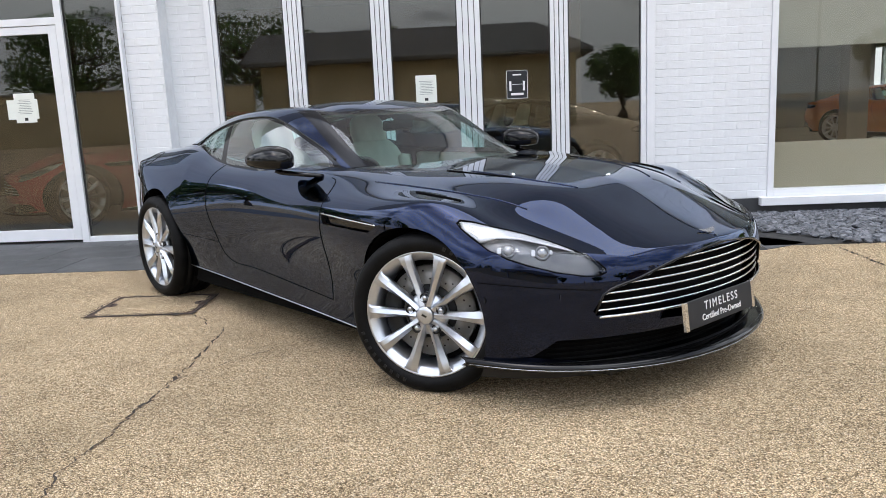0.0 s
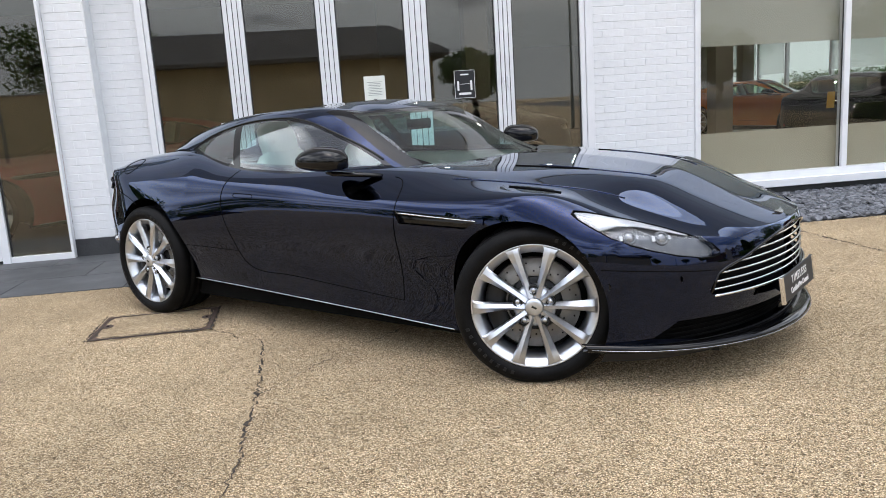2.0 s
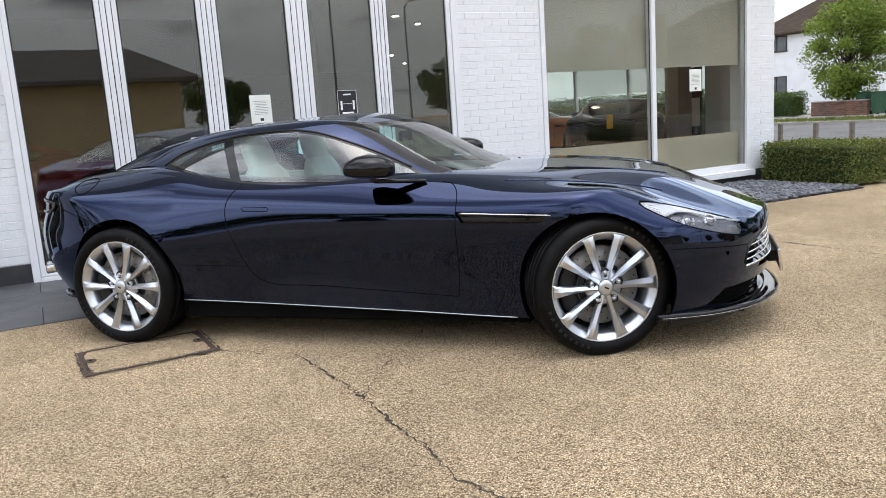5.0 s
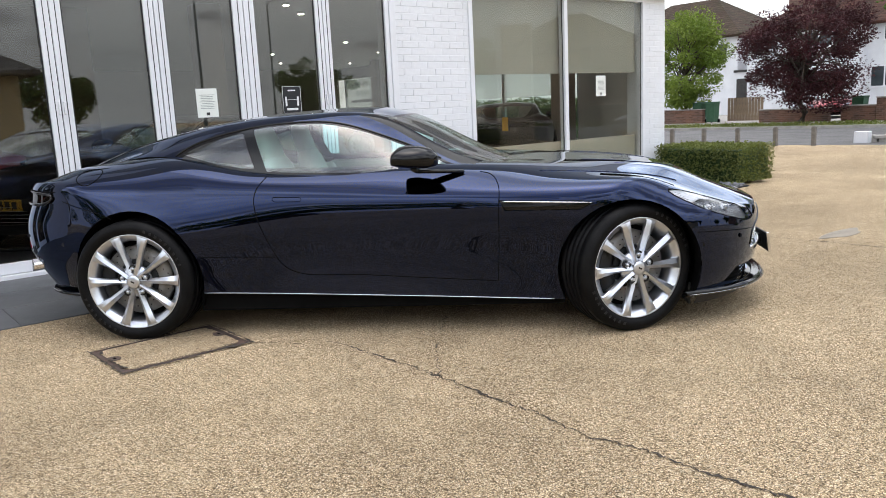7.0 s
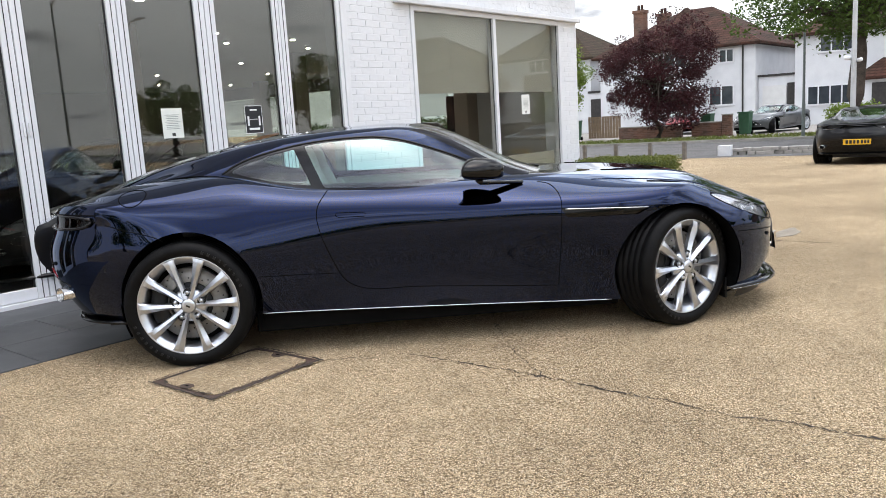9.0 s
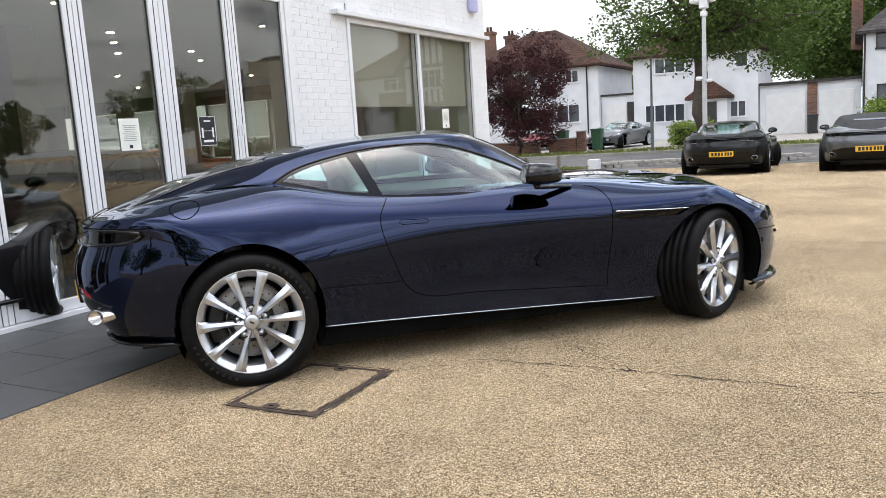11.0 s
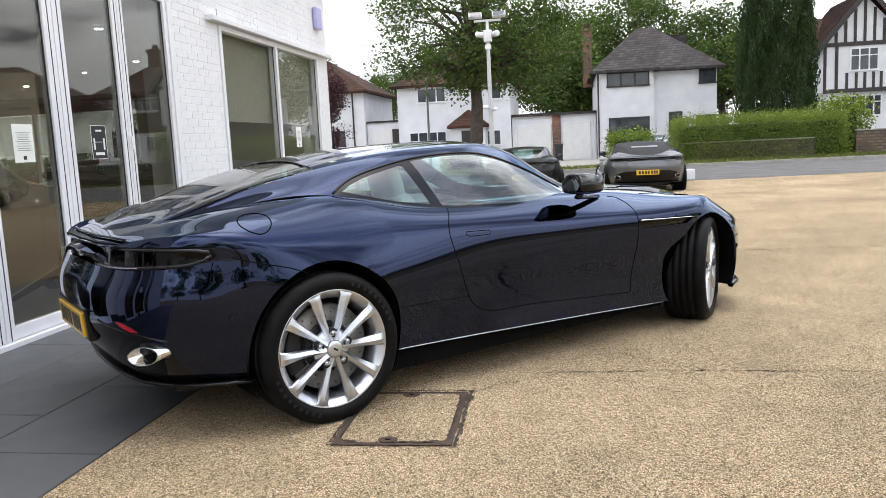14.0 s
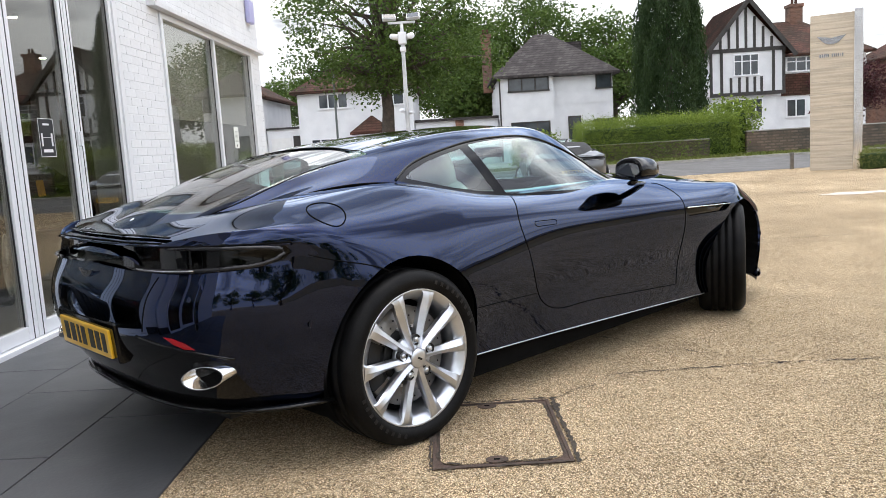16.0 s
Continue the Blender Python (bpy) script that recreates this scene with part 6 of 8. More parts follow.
for s in (-1, 1):
    part("door_card", box(0.78, 2.0, 0.76 * s - 0.035, 0.76 * s + 0.035, 0.24, 0.872, 0.02), SEAT, coupe, "cream leather door lining")
    part("rear_side_trim", box(-0.2, 0.78, 0.66 * s - 0.04, 0.66 * s + 0.04, 0.765, 0.86, 0.02), SEAT, coupe, "cream rear side lining")
part("parcel_shelf", box(-0.45, 0.05, -0.52, 0.52, 0.86, 0.885, 0.01), TRIM_DARK, coupe)
part("headlining", box(0.30, 1.34, -0.50, 0.50, 1.155, 1.165, 0.003), SEAT, coupe, "pale roof lining")


def make_seat(parent, m):
    seat = part("front_seat", box(-0.26, 0.27, -0.25, 0.25, -0.09, 0.07, 0.05), SEAT, parent, "cream leather front seat", True, m)
    lean = pose(-0.25, 0, 0.03, 0, -17, 0)
    for name, rows in (("backrest", ((0.0, 0.20, 0.05), (0.03, 0.245, 0.062), (0.28, 0.25, 0.062), (0.42, 0.245, 0.058), (0.50, 0.215, 0.052), (0.55, 0.165, 0.046), (0.58, 0.10, 0.03))), ("headrest", ((0.53, 0.09, 0.03), (0.555, 0.135, 0.044), (0.64, 0.142, 0.046), (0.71, 0.130, 0.042), (0.745, 0.10, 0.034), (0.758, 0.05, 0.016)))):
        back, loops = bmesh.new(), []
        for z, half, deep in rows:
            ring = []
            for k in range(20):
                c, d = math.cos(math.pi * k / 10), math.sin(math.pi * k / 10)
                ring.append(back.verts.new(lean @ Vector((deep * math.copysign(abs(c) ** 0.6, c), half * math.copysign(abs(d) ** 0.6, d), z))))
            loops.append(ring)
        for p, q in zip(loops, loops[1:]):
            for k in range(20):
                back.faces.new((p[k], p[(k + 1) % 20], q[(k + 1) % 20], q[k]))
        back.faces.new(loops[-1])
        back.faces.new(loops[0][::-1])
        bmesh.ops.recalc_face_normals(back, faces=back.faces[:])
        part(name, back, SEAT, seat, "", True)
    for y in (-0.21, 0.21):
        part("bolster", box(-0.05, 0.10, y - 0.045, y + 0.045, 0.02, 0.44, 0.035, lean), SEAT, seat, "", True)
    return seat


for y in (-0.38, 0.38):
    make_seat(coupe, pose(1.12, y, 0.40))
for y in (-0.30, 0.30):
    bench = part("rear_seat", box(0.05, 0.50, y - 0.22, y + 0.22, 0.36, 0.48, 0.04), SEAT, coupe, "cream leather rear seat", True)
    part("rear_backrest", box(-0.05, 0.05, y - 0.22, y + 0.22, 0.0, 0.50, 0.04, pose(0.08, 0, 0.42, 0, -24, 0)), SEAT, bench, "", True)
ringm = pose(1.56, -0.38, 0.76, 0, -66, 0)
ring = [ringm @ Vector((0.175 * math.cos(t), 0.185 * math.sin(t), 0)) for t in (2 * math.pi * k / 36 for k in range(36))]
sw = part("steering_wheel", tube(ring, 0.016, 10, True), TRIM_DARK, coupe, "dark leather steering wheel", True)
for a in (0, 180, 270):
    part("wheel_spoke", tube([ringm @ Vector((0, 0, -0.02)), ringm @ Vector((0.17 * math.sin(radians(a)) * -1, 0.17 * math.cos(radians(a)), 0))], 0.016, 8, flat=0.5), TRIM_DARK, sw)
part("wheel_boss", lathe([(0.0, 0.02), (0.05, 0.018), (0.07, 0.0), (0.06, -0.05)], 24, "Z"), TRIM_DARK, sw, "", True, ringm)
part("interior_mirror", box(1.50, 1.52, -0.11, 0.11, 1.06, 1.12, 0.015), GLOSS_BLACK, coupe, "rear-view mirror")
# Wipers at the foot of the windscreen
for pts in (((2.18, -0.52), (2.24, -0.30), (2.23, 0.02), (2.16, 0.28)), ((2.24, -0.06), (2.25, 0.18), (2.18, 0.42), (2.08, 0.60))):
    line = [on(ROOF, "z", x, y, lift=0.016) or Vector((x, y, 0.90)) for x, y in dense(list(pts), 0.04)]
    wiper = part("wiper", tube(line, 0.008, 8), SATIN_BLACK, coupe, "black windscreen wiper", True)
    part("wiper_blade", tube([p + Vector((-0.008, 0, -0.009)) for p in line], 0.006, 6), RUBBER, wiper)
cowl = bmesh.new()
rows = []
for k in range(33):
    y = 0.74 * (k / 16 - 1)
    rows.append([cowl.verts.new(q) for q in ((2.33 - 0.42 * y * y, y, 0.872), (2.22 - 0.42 * y * y, y, 0.868), (2.20 - 0.42 * y * y, y, 0.80))])
for a, b in zip(rows, rows[1:]):
    for k in range(2):
        cowl.faces.new((a[k], a[k + 1], b[k + 1], b[k]))
part("scuttle_panel", cowl, SATIN_BLACK, coupe, "black panel under the wipers", True)

# ---- plants ----
def leaf_mat(name, a, b):
    m = mat(name, a, 0.55, col2=b, scale=0.9, island=0.35)
    n, l = m.node_tree.nodes, m.node_tree.links
    p = n["Principled BSDF"]
    p.inputs["Specular IOR Level"].default_value = 0.22
    tr, mx = n.new("ShaderNodeBsdfTranslucent"), n.new("ShaderNodeMixShader")
    tr.inputs["Color"].default_value = (a[0] * 1.6, a[1] * 1.6, a[2], 1)
    mx.inputs["Fac"].default_value = 0.25
    l.new(p.outputs[0], mx.inputs[1])
    l.new(tr.outputs[0], mx.inputs[2])
    l.new(mx.outputs[0], n["Material Output"].inputs["Surface"])
    return m


BARK = mat("bark", (0.055, 0.042, 0.032), 0.9, col2=(0.09, 0.07, 0.055), scale=6, grain=0.3, bump=0.8, bump_scale=30)
LEAF_GREEN = leaf_mat("green_leaves", (0.055, 0.095, 0.030), (0.095, 0.14, 0.045))
LEAF_STREET = leaf_mat("street_leaves", (0.048, 0.086, 0.017), (0.105, 0.150, 0.034))
LEAF_LIGHT = leaf_mat("light_leaves", (0.115, 0.170, 0.024), (0.20, 0.255, 0.044))
LEAF_RED = leaf_mat("copper_leaves", (0.036, 0.012, 0.016), (0.072, 0.022, 0.026))
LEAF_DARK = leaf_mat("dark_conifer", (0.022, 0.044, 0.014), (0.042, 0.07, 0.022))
LEAF_HEDGE = leaf_mat("hedge_leaves", (0.10, 0.125, 0.030), (0.16, 0.17, 0.048))


def leaf_mesh(points, size, seed, name, up=0.0, slim=0.55):
    """Many small folded leaves at the points."""
    rng = np.random.default_rng(seed)
    n = len(points)
    p = np.array(points)
    d = rng.normal(size=(n, 3))
    d[:, 2] = d[:, 2] * 0.7 + up
    d /= np.linalg.norm(d, axis=1)[:, None]
    e = np.cross(d, rng.normal(size=(n, 3)))
    e /= np.linalg.norm(e, axis=1)[:, None] + 1e-9
    f = np.cross(d, e)
    s = (size * rng.uniform(0.6, 1.3, n))[:, None]
    v = np.stack([p - d * s * 0.5, p + e * s * slim * 0.5 + f * s * 0.12, p + d * s * 0.5, p - e * s * slim * 0.5 + f * s * 0.12], axis=1).reshape(-1, 3)
    me = bpy.data.meshes.new(name)
    me.from_pydata(v.tolist(), [], [(4 * i, 4 * i + 1, 4 * i + 2, 4 * i + 3) for i in range(n)])
    return me


def clumps(centres, seed, per, spread, flat=0.7):
    rng = np.random.default_rng(seed)
    out = []
    for c, r in centres:
        q = rng.normal(size=(per, 3))
        q /= np.linalg.norm(q, axis=1)[:, None]
        q *= (r * spread * rng.uniform(0.25, 1.0, per) ** 0.5)[:, None]
        q[:, 2] *= flat
        out.append(np.array(c) + q)
    return np.concatenate(out)


def tree(name, base, height, crown, leaf, label, seed, size=0.16, per=90, n_clump=70, trunk=0.22, fork=0.35, droop=0.0, tuft=1.0):
    """A tapered trunk with limbs that end in clumps of leaves. crown: centre and radii, from the base."""
    rng = random.Random(seed)
    top = thing(name, Matrix.Translation(base), label, "tree")
    wood = bmesh.new()
    c, r = Vector(crown[0]), Vector(crown[1])
    pts = [Vector((0, 0, 0))]
    for k in range(1, 7):
        t = k / 6
        pts.append(Vector((c.x * t * 0.6 + rng.uniform(-0.12, 0.12), c.y * t * 0.6 + rng.uniform(-0.12, 0.12), height * fork + (c.z + r.z * 0.3 - height * fork) * (t - 0.35) / 0.65 if t > 0.35 else height * fork * t / 0.35)))
    add_tube(wood, pts, [trunk * (1.25 if k == 0 else 1 - 0.13 * k) for k in range(7)], 10)
    centres = []
    for k in range(n_clump):
        u, v = rng.uniform(-1, 1), rng.uniform(0, 2 * math.pi)
        s = rng.uniform(0.35, 1.0) ** 0.45
        w = math.sqrt(1 - u * u)
        wob = 0.82 + 0.36 * noise.noise(Vector((u * 2.0, v, seed)))
        p = c + Vector((r.x * w * math.cos(v), r.y * w * math.sin(v), r.z * u)) * s * wob
        p.z -= droop * (abs(p.x - c.x) / r.x + abs(p.y - c.y) / r.y) * 0.5
        centres.append(((p.x, p.y, p.z), rng.uniform(0.45, 1.0) * min(r) * 0.30))
        if k % 2 == 0:
            a = pts[3 + rng.randrange(3)]
            mid = a.lerp(p, 0.5) + Vector((rng.uniform(-0.2, 0.2), rng.uniform(-0.2, 0.2), 0.25))
            add_tube(wood, [a, mid, p], [trunk * 0.33, trunk * 0.18, 0.012], 6)
    part("trunk", wood, BARK, top, "brown bark trunk and limbs", True)
    me = leaf_mesh(clumps(centres, seed, per, 1.6 * tuft), size, seed, "crown")
    me.materials.append(leaf)
    crown_ob = new("crown", me)
    crown_ob.parent = top
    return top


def hedge(name, m, lx, ly, h, leaf, label, seed, size=0.05, count=9000, rough=0.05):
    """A clipped hedge: leaves on and just under the faces of a soft box, over a core box coloured dark for the shade
    inside.
    """
    rng = np.random.default_rng(seed)
    top = thing(name, m, label, "hedge")
    area = np.array([lx * ly, lx * h, lx * h, ly * h, ly * h])
    face = rng.choice(5, count, p=area / area.sum())
    q = rng.uniform(-0.5, 0.5, (count, 3)) * np.array([lx, ly, h])
    q[:, 2] += h / 2
    q[face == 0, 2] = h
    for k, (ax, v) in enumerate(((1, -ly / 2), (1, ly / 2), (0, -lx / 2), (0, lx / 2)), 1):
        q[face == k, ax] = v
    q += rng.normal(size=(count, 3)) * rough
    q[:, 2] = np.maximum(q[:, 2], 0.03)
    me = leaf_mesh(q, size, seed, "foliage", 0.2, 0.6)
    me.materials.append(leaf)
    o = new("foliage", me)
    o.parent = top
    # Solid box in conifer green: the shade between the leaves is its dark colour
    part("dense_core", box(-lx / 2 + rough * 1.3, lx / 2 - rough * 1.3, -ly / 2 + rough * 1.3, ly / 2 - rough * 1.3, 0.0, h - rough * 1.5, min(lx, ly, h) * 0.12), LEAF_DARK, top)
    return top


tree("street_tree", (24.0, 7.4, -0.1), 6.5, ((0.0, -0.2, 5.9), (3.4, 4.9, 3.6)), LEAF_STREET, "tall green street tree with drooping branches", 21, 0.15, 150, 150, 0.30, 0.45, 1.0, 0.8)
tree("copper_tree", (28.2, 16.2, -0.1), 3.2, ((0, -0.25, 3.0), (2.4, 2.95, 2.8)), LEAF_RED, "round copper-leaved purple tree on the verge", 22, 0.105, 260, 135, 0.15, 0.3, 0.0, 0.72)
tree("copper_tree", (33.5, -14.2, -0.1), 2.6, ((0, 0, 2.9), (1.6, 2.2, 1.9)), LEAF_RED, "copper-leaved shrub before the timbered house", 24, 0.14, 120, 80, 0.12, 0.3)
tree("garden_tree", (31.0, 23.6, -0.1), 4.5, ((0, 0, 3.0), (1.8, 2.2, 2.9)), LEAF_LIGHT, "bright green leafy garden tree", 23, 0.13, 220, 100, 0.14, 0.2)
# Conifer: a tall narrow column
cyp = thing("conifer", Matrix.Translation((36.0, -6.3, -0.1)), "tall dark green columnar conifer", "tree")
part("trunk", tube([Vector((0, 0, 0)), Vector((0, 0, 9.6))], [0.25, 0.05], 8), BARK, cyp)
rng = np.random.default_rng(31)
hh = rng.uniform(0.05, 1, 60000) ** 0.9
ang = rng.uniform(0, 2 * math.pi, 60000)
rad = 1.85 * np.minimum(1, 3.0 * hh + 0.55) * (1 - hh ** 4.5 * 0.75) * (0.80 + 0.24 * np.abs(np.sin(4.5 * ang + 1.5 * np.sin(6 * hh))) + 0.05 * np.sin(40 * hh + 9 * ang)) * rng.uniform(0.70, 1.03, 60000)
me = leaf_mesh(np.stack([rad * np.cos(ang), rad * np.sin(ang), 0.3 + 10.2 * hh], axis=1), 0.16, 32, "crown", 2.6, 0.4)
me.materials.append(LEAF_DARK)
o = new("crown", me)
o.parent = cyp
# Woods behind the houses, and trees round the rest of the forecourt
for k, (x, y, h, r) in enumerate(((60, -1.5, 13.5, 6), (58, 5, 12, 5.5), (64, 12, 11, 5), (56, -7.5, 11, 5), (70, 18, 10, 6), (66, -18, 9, 5), (72, 30, 10, 6), (53, 3.6, 9.5, 3))):
    tree("far_tree", (x, y, -0.2), h * 0.6, ((0, 0, h * 0.62), (r, r, h * 0.40)), LEAF_STREET, "far green tree behind the houses", 40 + k, 0.30, 170, 95, 0.4, 0.3)
for k, (x, y, h, r) in enumerate(((-15, -33, 8, 4.5), (-7, -36, 6.6, 3.2), (-25, -32, 8, 5), (26, -36, 5.2, 3.4), (-26, -11, 8.5, 5), (-28, -3, 8, 5), (-27, 5, 8, 4.5), (-35, -31, 8, 4.5), (9, -38, 4.8, 2.6), (34, -30, 7, 4), (-24, 12, 8, 4))):
    tree("forecourt_tree", (x, y, 0), h * 0.6, ((0, 0, h * 0.60), (r, r, h * 0.40)), LEAF_GREEN, "dark green tree beyond the forecourt", 60 + k, 0.26, 110, 60, 0.3, 0.3)
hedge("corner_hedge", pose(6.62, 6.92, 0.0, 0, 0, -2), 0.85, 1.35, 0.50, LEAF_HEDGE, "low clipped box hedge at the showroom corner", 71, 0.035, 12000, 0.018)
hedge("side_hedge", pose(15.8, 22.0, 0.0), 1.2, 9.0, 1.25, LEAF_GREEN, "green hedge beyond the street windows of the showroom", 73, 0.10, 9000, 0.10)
hedge("garden_hedge", pose(30.6, -4.2, -0.05, 0, 0, 3), 1.3, 7.0, 1.75, LEAF_LIGHT, "bright green garden hedge behind a brick wall", 72, 0.065, 46000, 0.15)
hedge("garden_hedge", pose(31.5, -8.0, -0.05, 0, 0, 0), 1.2, 1.6, 2.2, LEAF_LIGHT, "bright green rounded garden shrub", 75, 0.16, 3000, 0.22)
hedge("garden_hedge", pose(31.0, 9.0, -0.05), 1.1, 1.6, 0.9, LEAF_LIGHT, "small green garden hedge by the drive", 73, 0.12, 2200, 0.1)
hedge("garden_hedge", pose(33.0, 1.1, -0.05), 1.2, 1.8, 1.3, LEAF_LIGHT, "yellow-green garden shrub before the white house", 74, 0.14, 2500, 0.16)
hedge("garden_hedge", pose(31.2, 29.6, -0.05, 0, 0, 0), 1.0, 7.0, 1.05, LEAF_STREET, "dark green clipped garden hedge by the verge", 77, 0.08, 14000, 0.07)
hedge("sign_hedge", pose(16.6, -7.2, gz(16.6)), 1.0, 2.2, 0.48, LEAF_HEDGE, "low clipped hedge beside the stone sign", 76, 0.05, 5000, 0.03)
tufts = leaf_mesh(np.stack([near_kerb(0) + np.random.default_rng(5).uniform(9.8, 11.5, 9000), np.random.default_rng(6).uniform(-22, 30, 9000), np.random.default_rng(7).uniform(-0.07, 0.02, 9000)], axis=1) + np.array([0, 0, 0]), 0.16, 8, "verge_tufts", 1.5, 0.25)
for v in tufts.vertices:
    v.co.x += near_kerb(v.co.y) - near_kerb(0)
tufts.materials.append(LEAF_HEDGE)
tagged(new("verge_tufts", tufts), "long dry grass on the verge", "grass", "", "stuff")

# ---- houses ----
def coursed(name, a, b, joint, wide, high, gap=0.02, rise=0.5, rough=0.85, slope=1.0):
    """Courses of bricks, stones or tiles on walls and roofs that run along y."""
    m = mat(name, a, rough, col2=b, scale=1.1, grain=0.2, bump=0.4, bump_scale=30)
    n, l = m.node_tree.nodes, m.node_tree.links
    p = n["Principled BSDF"]
    p.inputs["Specular IOR Level"].default_value = 0.15
    tc, sep, com, br = (n.new("ShaderNode" + k) for k in ("TexCoord", "SeparateXYZ", "CombineXYZ", "TexBrick"))
    lift, both = n.new("ShaderNodeMath"), n.new("ShaderNodeMath")
    lift.operation, lift.inputs[1].default_value = "MULTIPLY", slope
    both.operation = "ADD"
    l.new(tc.outputs["Object"], sep.inputs[0])
    l.new(sep.outputs["X"], both.inputs[0])
    l.new(sep.outputs["Y"], both.inputs[1])
    l.new(both.outputs[0], com.inputs[0])
    l.new(sep.outputs["Z"], lift.inputs[0])
    l.new(lift.outputs[0], com.inputs[1])
    l.new(com.outputs[0], br.inputs["Vector"])
    br.inputs["Color1"].default_value, br.inputs["Color2"].default_value, br.inputs["Mortar"].default_value = (1.25, 1.25, 1.25, 1), (0.72, 0.72, 0.72, 1), (*joint, 1)
    br.inputs["Scale"].default_value, br.inputs["Brick Width"].default_value, br.inputs["Row Height"].default_value, br.inputs["Mortar Size"].default_value = 1.0, wide, high, gap
    mx = n.new("ShaderNodeMix")
    mx.data_type, mx.blend_type = "RGBA", "MULTIPLY"
    mx.inputs["Factor"].default_value = 1.0
    old = p.inputs["Base Color"].links[0].from_socket
    l.new(old, mx.inputs["A"])
    l.new(br.outputs["Color"], mx.inputs["B"])
    l.new(mx.outputs["Result"], p.inputs["Base Color"])
    bp = n.new("ShaderNodeBump")
    bp.inputs["Strength"].default_value, bp.inputs["Distance"].default_value, bp.invert = rise, 0.03, True
    l.new(br.outputs["Fac"], bp.inputs["Height"])
    l.new(p.inputs["Normal"].links[0].from_socket, bp.inputs["Normal"])
    l.new(bp.outputs["Normal"], p.inputs["Normal"])
    return m


ROOF_GREY = coursed("grey_roof_tile", (0.050, 0.044, 0.043), (0.070, 0.063, 0.060), (0.55, 0.55, 0.55), 0.30, 0.16, 0.02, 0.6)
ROOF_RED = coursed("red_roof_tile", (0.078, 0.036, 0.026), (0.046, 0.030, 0.021), (0.5, 0.5, 0.5), 0.28, 0.15, 0.02, 0.6)
ROOF_BROWN = coursed("brown_roof_tile", (0.056, 0.036, 0.025), (0.048, 0.038, 0.022), (0.5, 0.5, 0.5), 0.28, 0.15, 0.02, 0.6)
ROOF_FELT = coursed("felt_roof_tile", (0.13, 0.125, 0.12), (0.10, 0.098, 0.094), (0.6, 0.6, 0.6), 0.30, 0.16, 0.02, 0.4)
RED_BRICK = coursed("red_brick", (0.20, 0.105, 0.072), (0.13, 0.085, 0.066), (1.15, 1.3, 1.4), 0.235, 0.08, 0.012, 0.4)
GARDEN_STONE = coursed("garden_stone", (0.17, 0.125, 0.095), (0.10, 0.085, 0.070), (0.7, 0.75, 0.75), 0.34, 0.13, 0.03, 0.9)
TIMBER = mat("black_timber", (0.025, 0.023, 0.022), 0.7, col2=(0.04, 0.036, 0.033), scale=8)
HOUSE_GLASS = mat("house_glass", (0.035, 0.042, 0.05), 0.06, col2=(0.06, 0.07, 0.08), scale=1.5, coat=1.0)
GARAGE = mat("white_garage_door", (0.70, 0.70, 0.69), 0.5, col2=(0.64, 0.64, 0.63), scale=3)
FENCE = mat("fence_wood", (0.26, 0.19, 0.12), 0.85, col2=(0.19, 0.14, 0.095), scale=4, grain=0.2)


def add_window(parent, x, y0, y1, z0, z1, bars=2, frame=None, cross=False):
    """A window in a wall that faces -x: a frame proud of it, bars and dark panes."""
    frame = frame or WHITE_FRAME
    y0, y1 = min(y0, y1), max(y0, y1)
    f = bmesh.new()
    t = 0.07
    add_box(f, x - 0.06, x + 0.02, y0, y1, z1 - t, z1)
    add_box(f, x - 0.09, x + 0.02, y0 - 0.04, y1 + 0.04, z0 - 0.02, z0 + t)
    add_box(f, x - 0.06, x + 0.02, y0, y0 + t, z0 + t, z1 - t)
    add_box(f, x - 0.06, x + 0.02, y1 - t, y1, z0 + t, z1 - t)
    w = part("window", f, frame, parent)
    for k in range(1, bars):
        y = y0 + (y1 - y0) * k / bars
        part("glazing_bar", box(x - 0.055, x + 0.02, y - 0.035, y + 0.035, z0 + t, z1 - t), frame, w)
    if cross:
        part("glazing_bar", box(x - 0.05, x + 0.02, y0 + t, y1 - t, (z0 + 2 * z1) / 3 - 0.025, (z0 + 2 * z1) / 3 + 0.025), frame, w)
    part("pane", box(x - 0.02, x - 0.012, y0 + t, y1 - t, z0 + t, z1 - t), HOUSE_GLASS, w)
    return w


def hip_roof(parent, x0, x1, y0, y1, z, rise, material, over=0.35, ridge=None):
    """A hipped roof over a box; ridge: y of its ends."""
    r = bmesh.new()
    a, b = ridge or (y0 + (x1 - x0) / 2, y1 - (x1 - x0) / 2)
    xm = (x0 + x1) / 2
    base = [r.verts.new(p) for p in ((x0 - over, y0 - over, z), (x1 + over, y0 - over, z), (x1 + over, y1 + over, z), (x0 - over, y1 + over, z))]
    low = [r.verts.new((v.co.x, v.co.y, z - 0.14)) for v in base]
    p, q = r.verts.new((xm, a, z + rise)), r.verts.new((xm, max(b, a + 0.02), z + rise))
    for f in ((base[0], base[1], p), (base[1], base[2], q, p), (base[2], base[3], q), (base[3], base[0], p, q), low[::-1]):
        r.faces.new(f)
    for k in range(4):
        r.faces.new((base[k], low[k], low[(k + 1) % 4], base[(k + 1) % 4]))
    bmesh.ops.recalc_face_normals(r, faces=r.faces[:])
    return part("roof", r, material, parent)


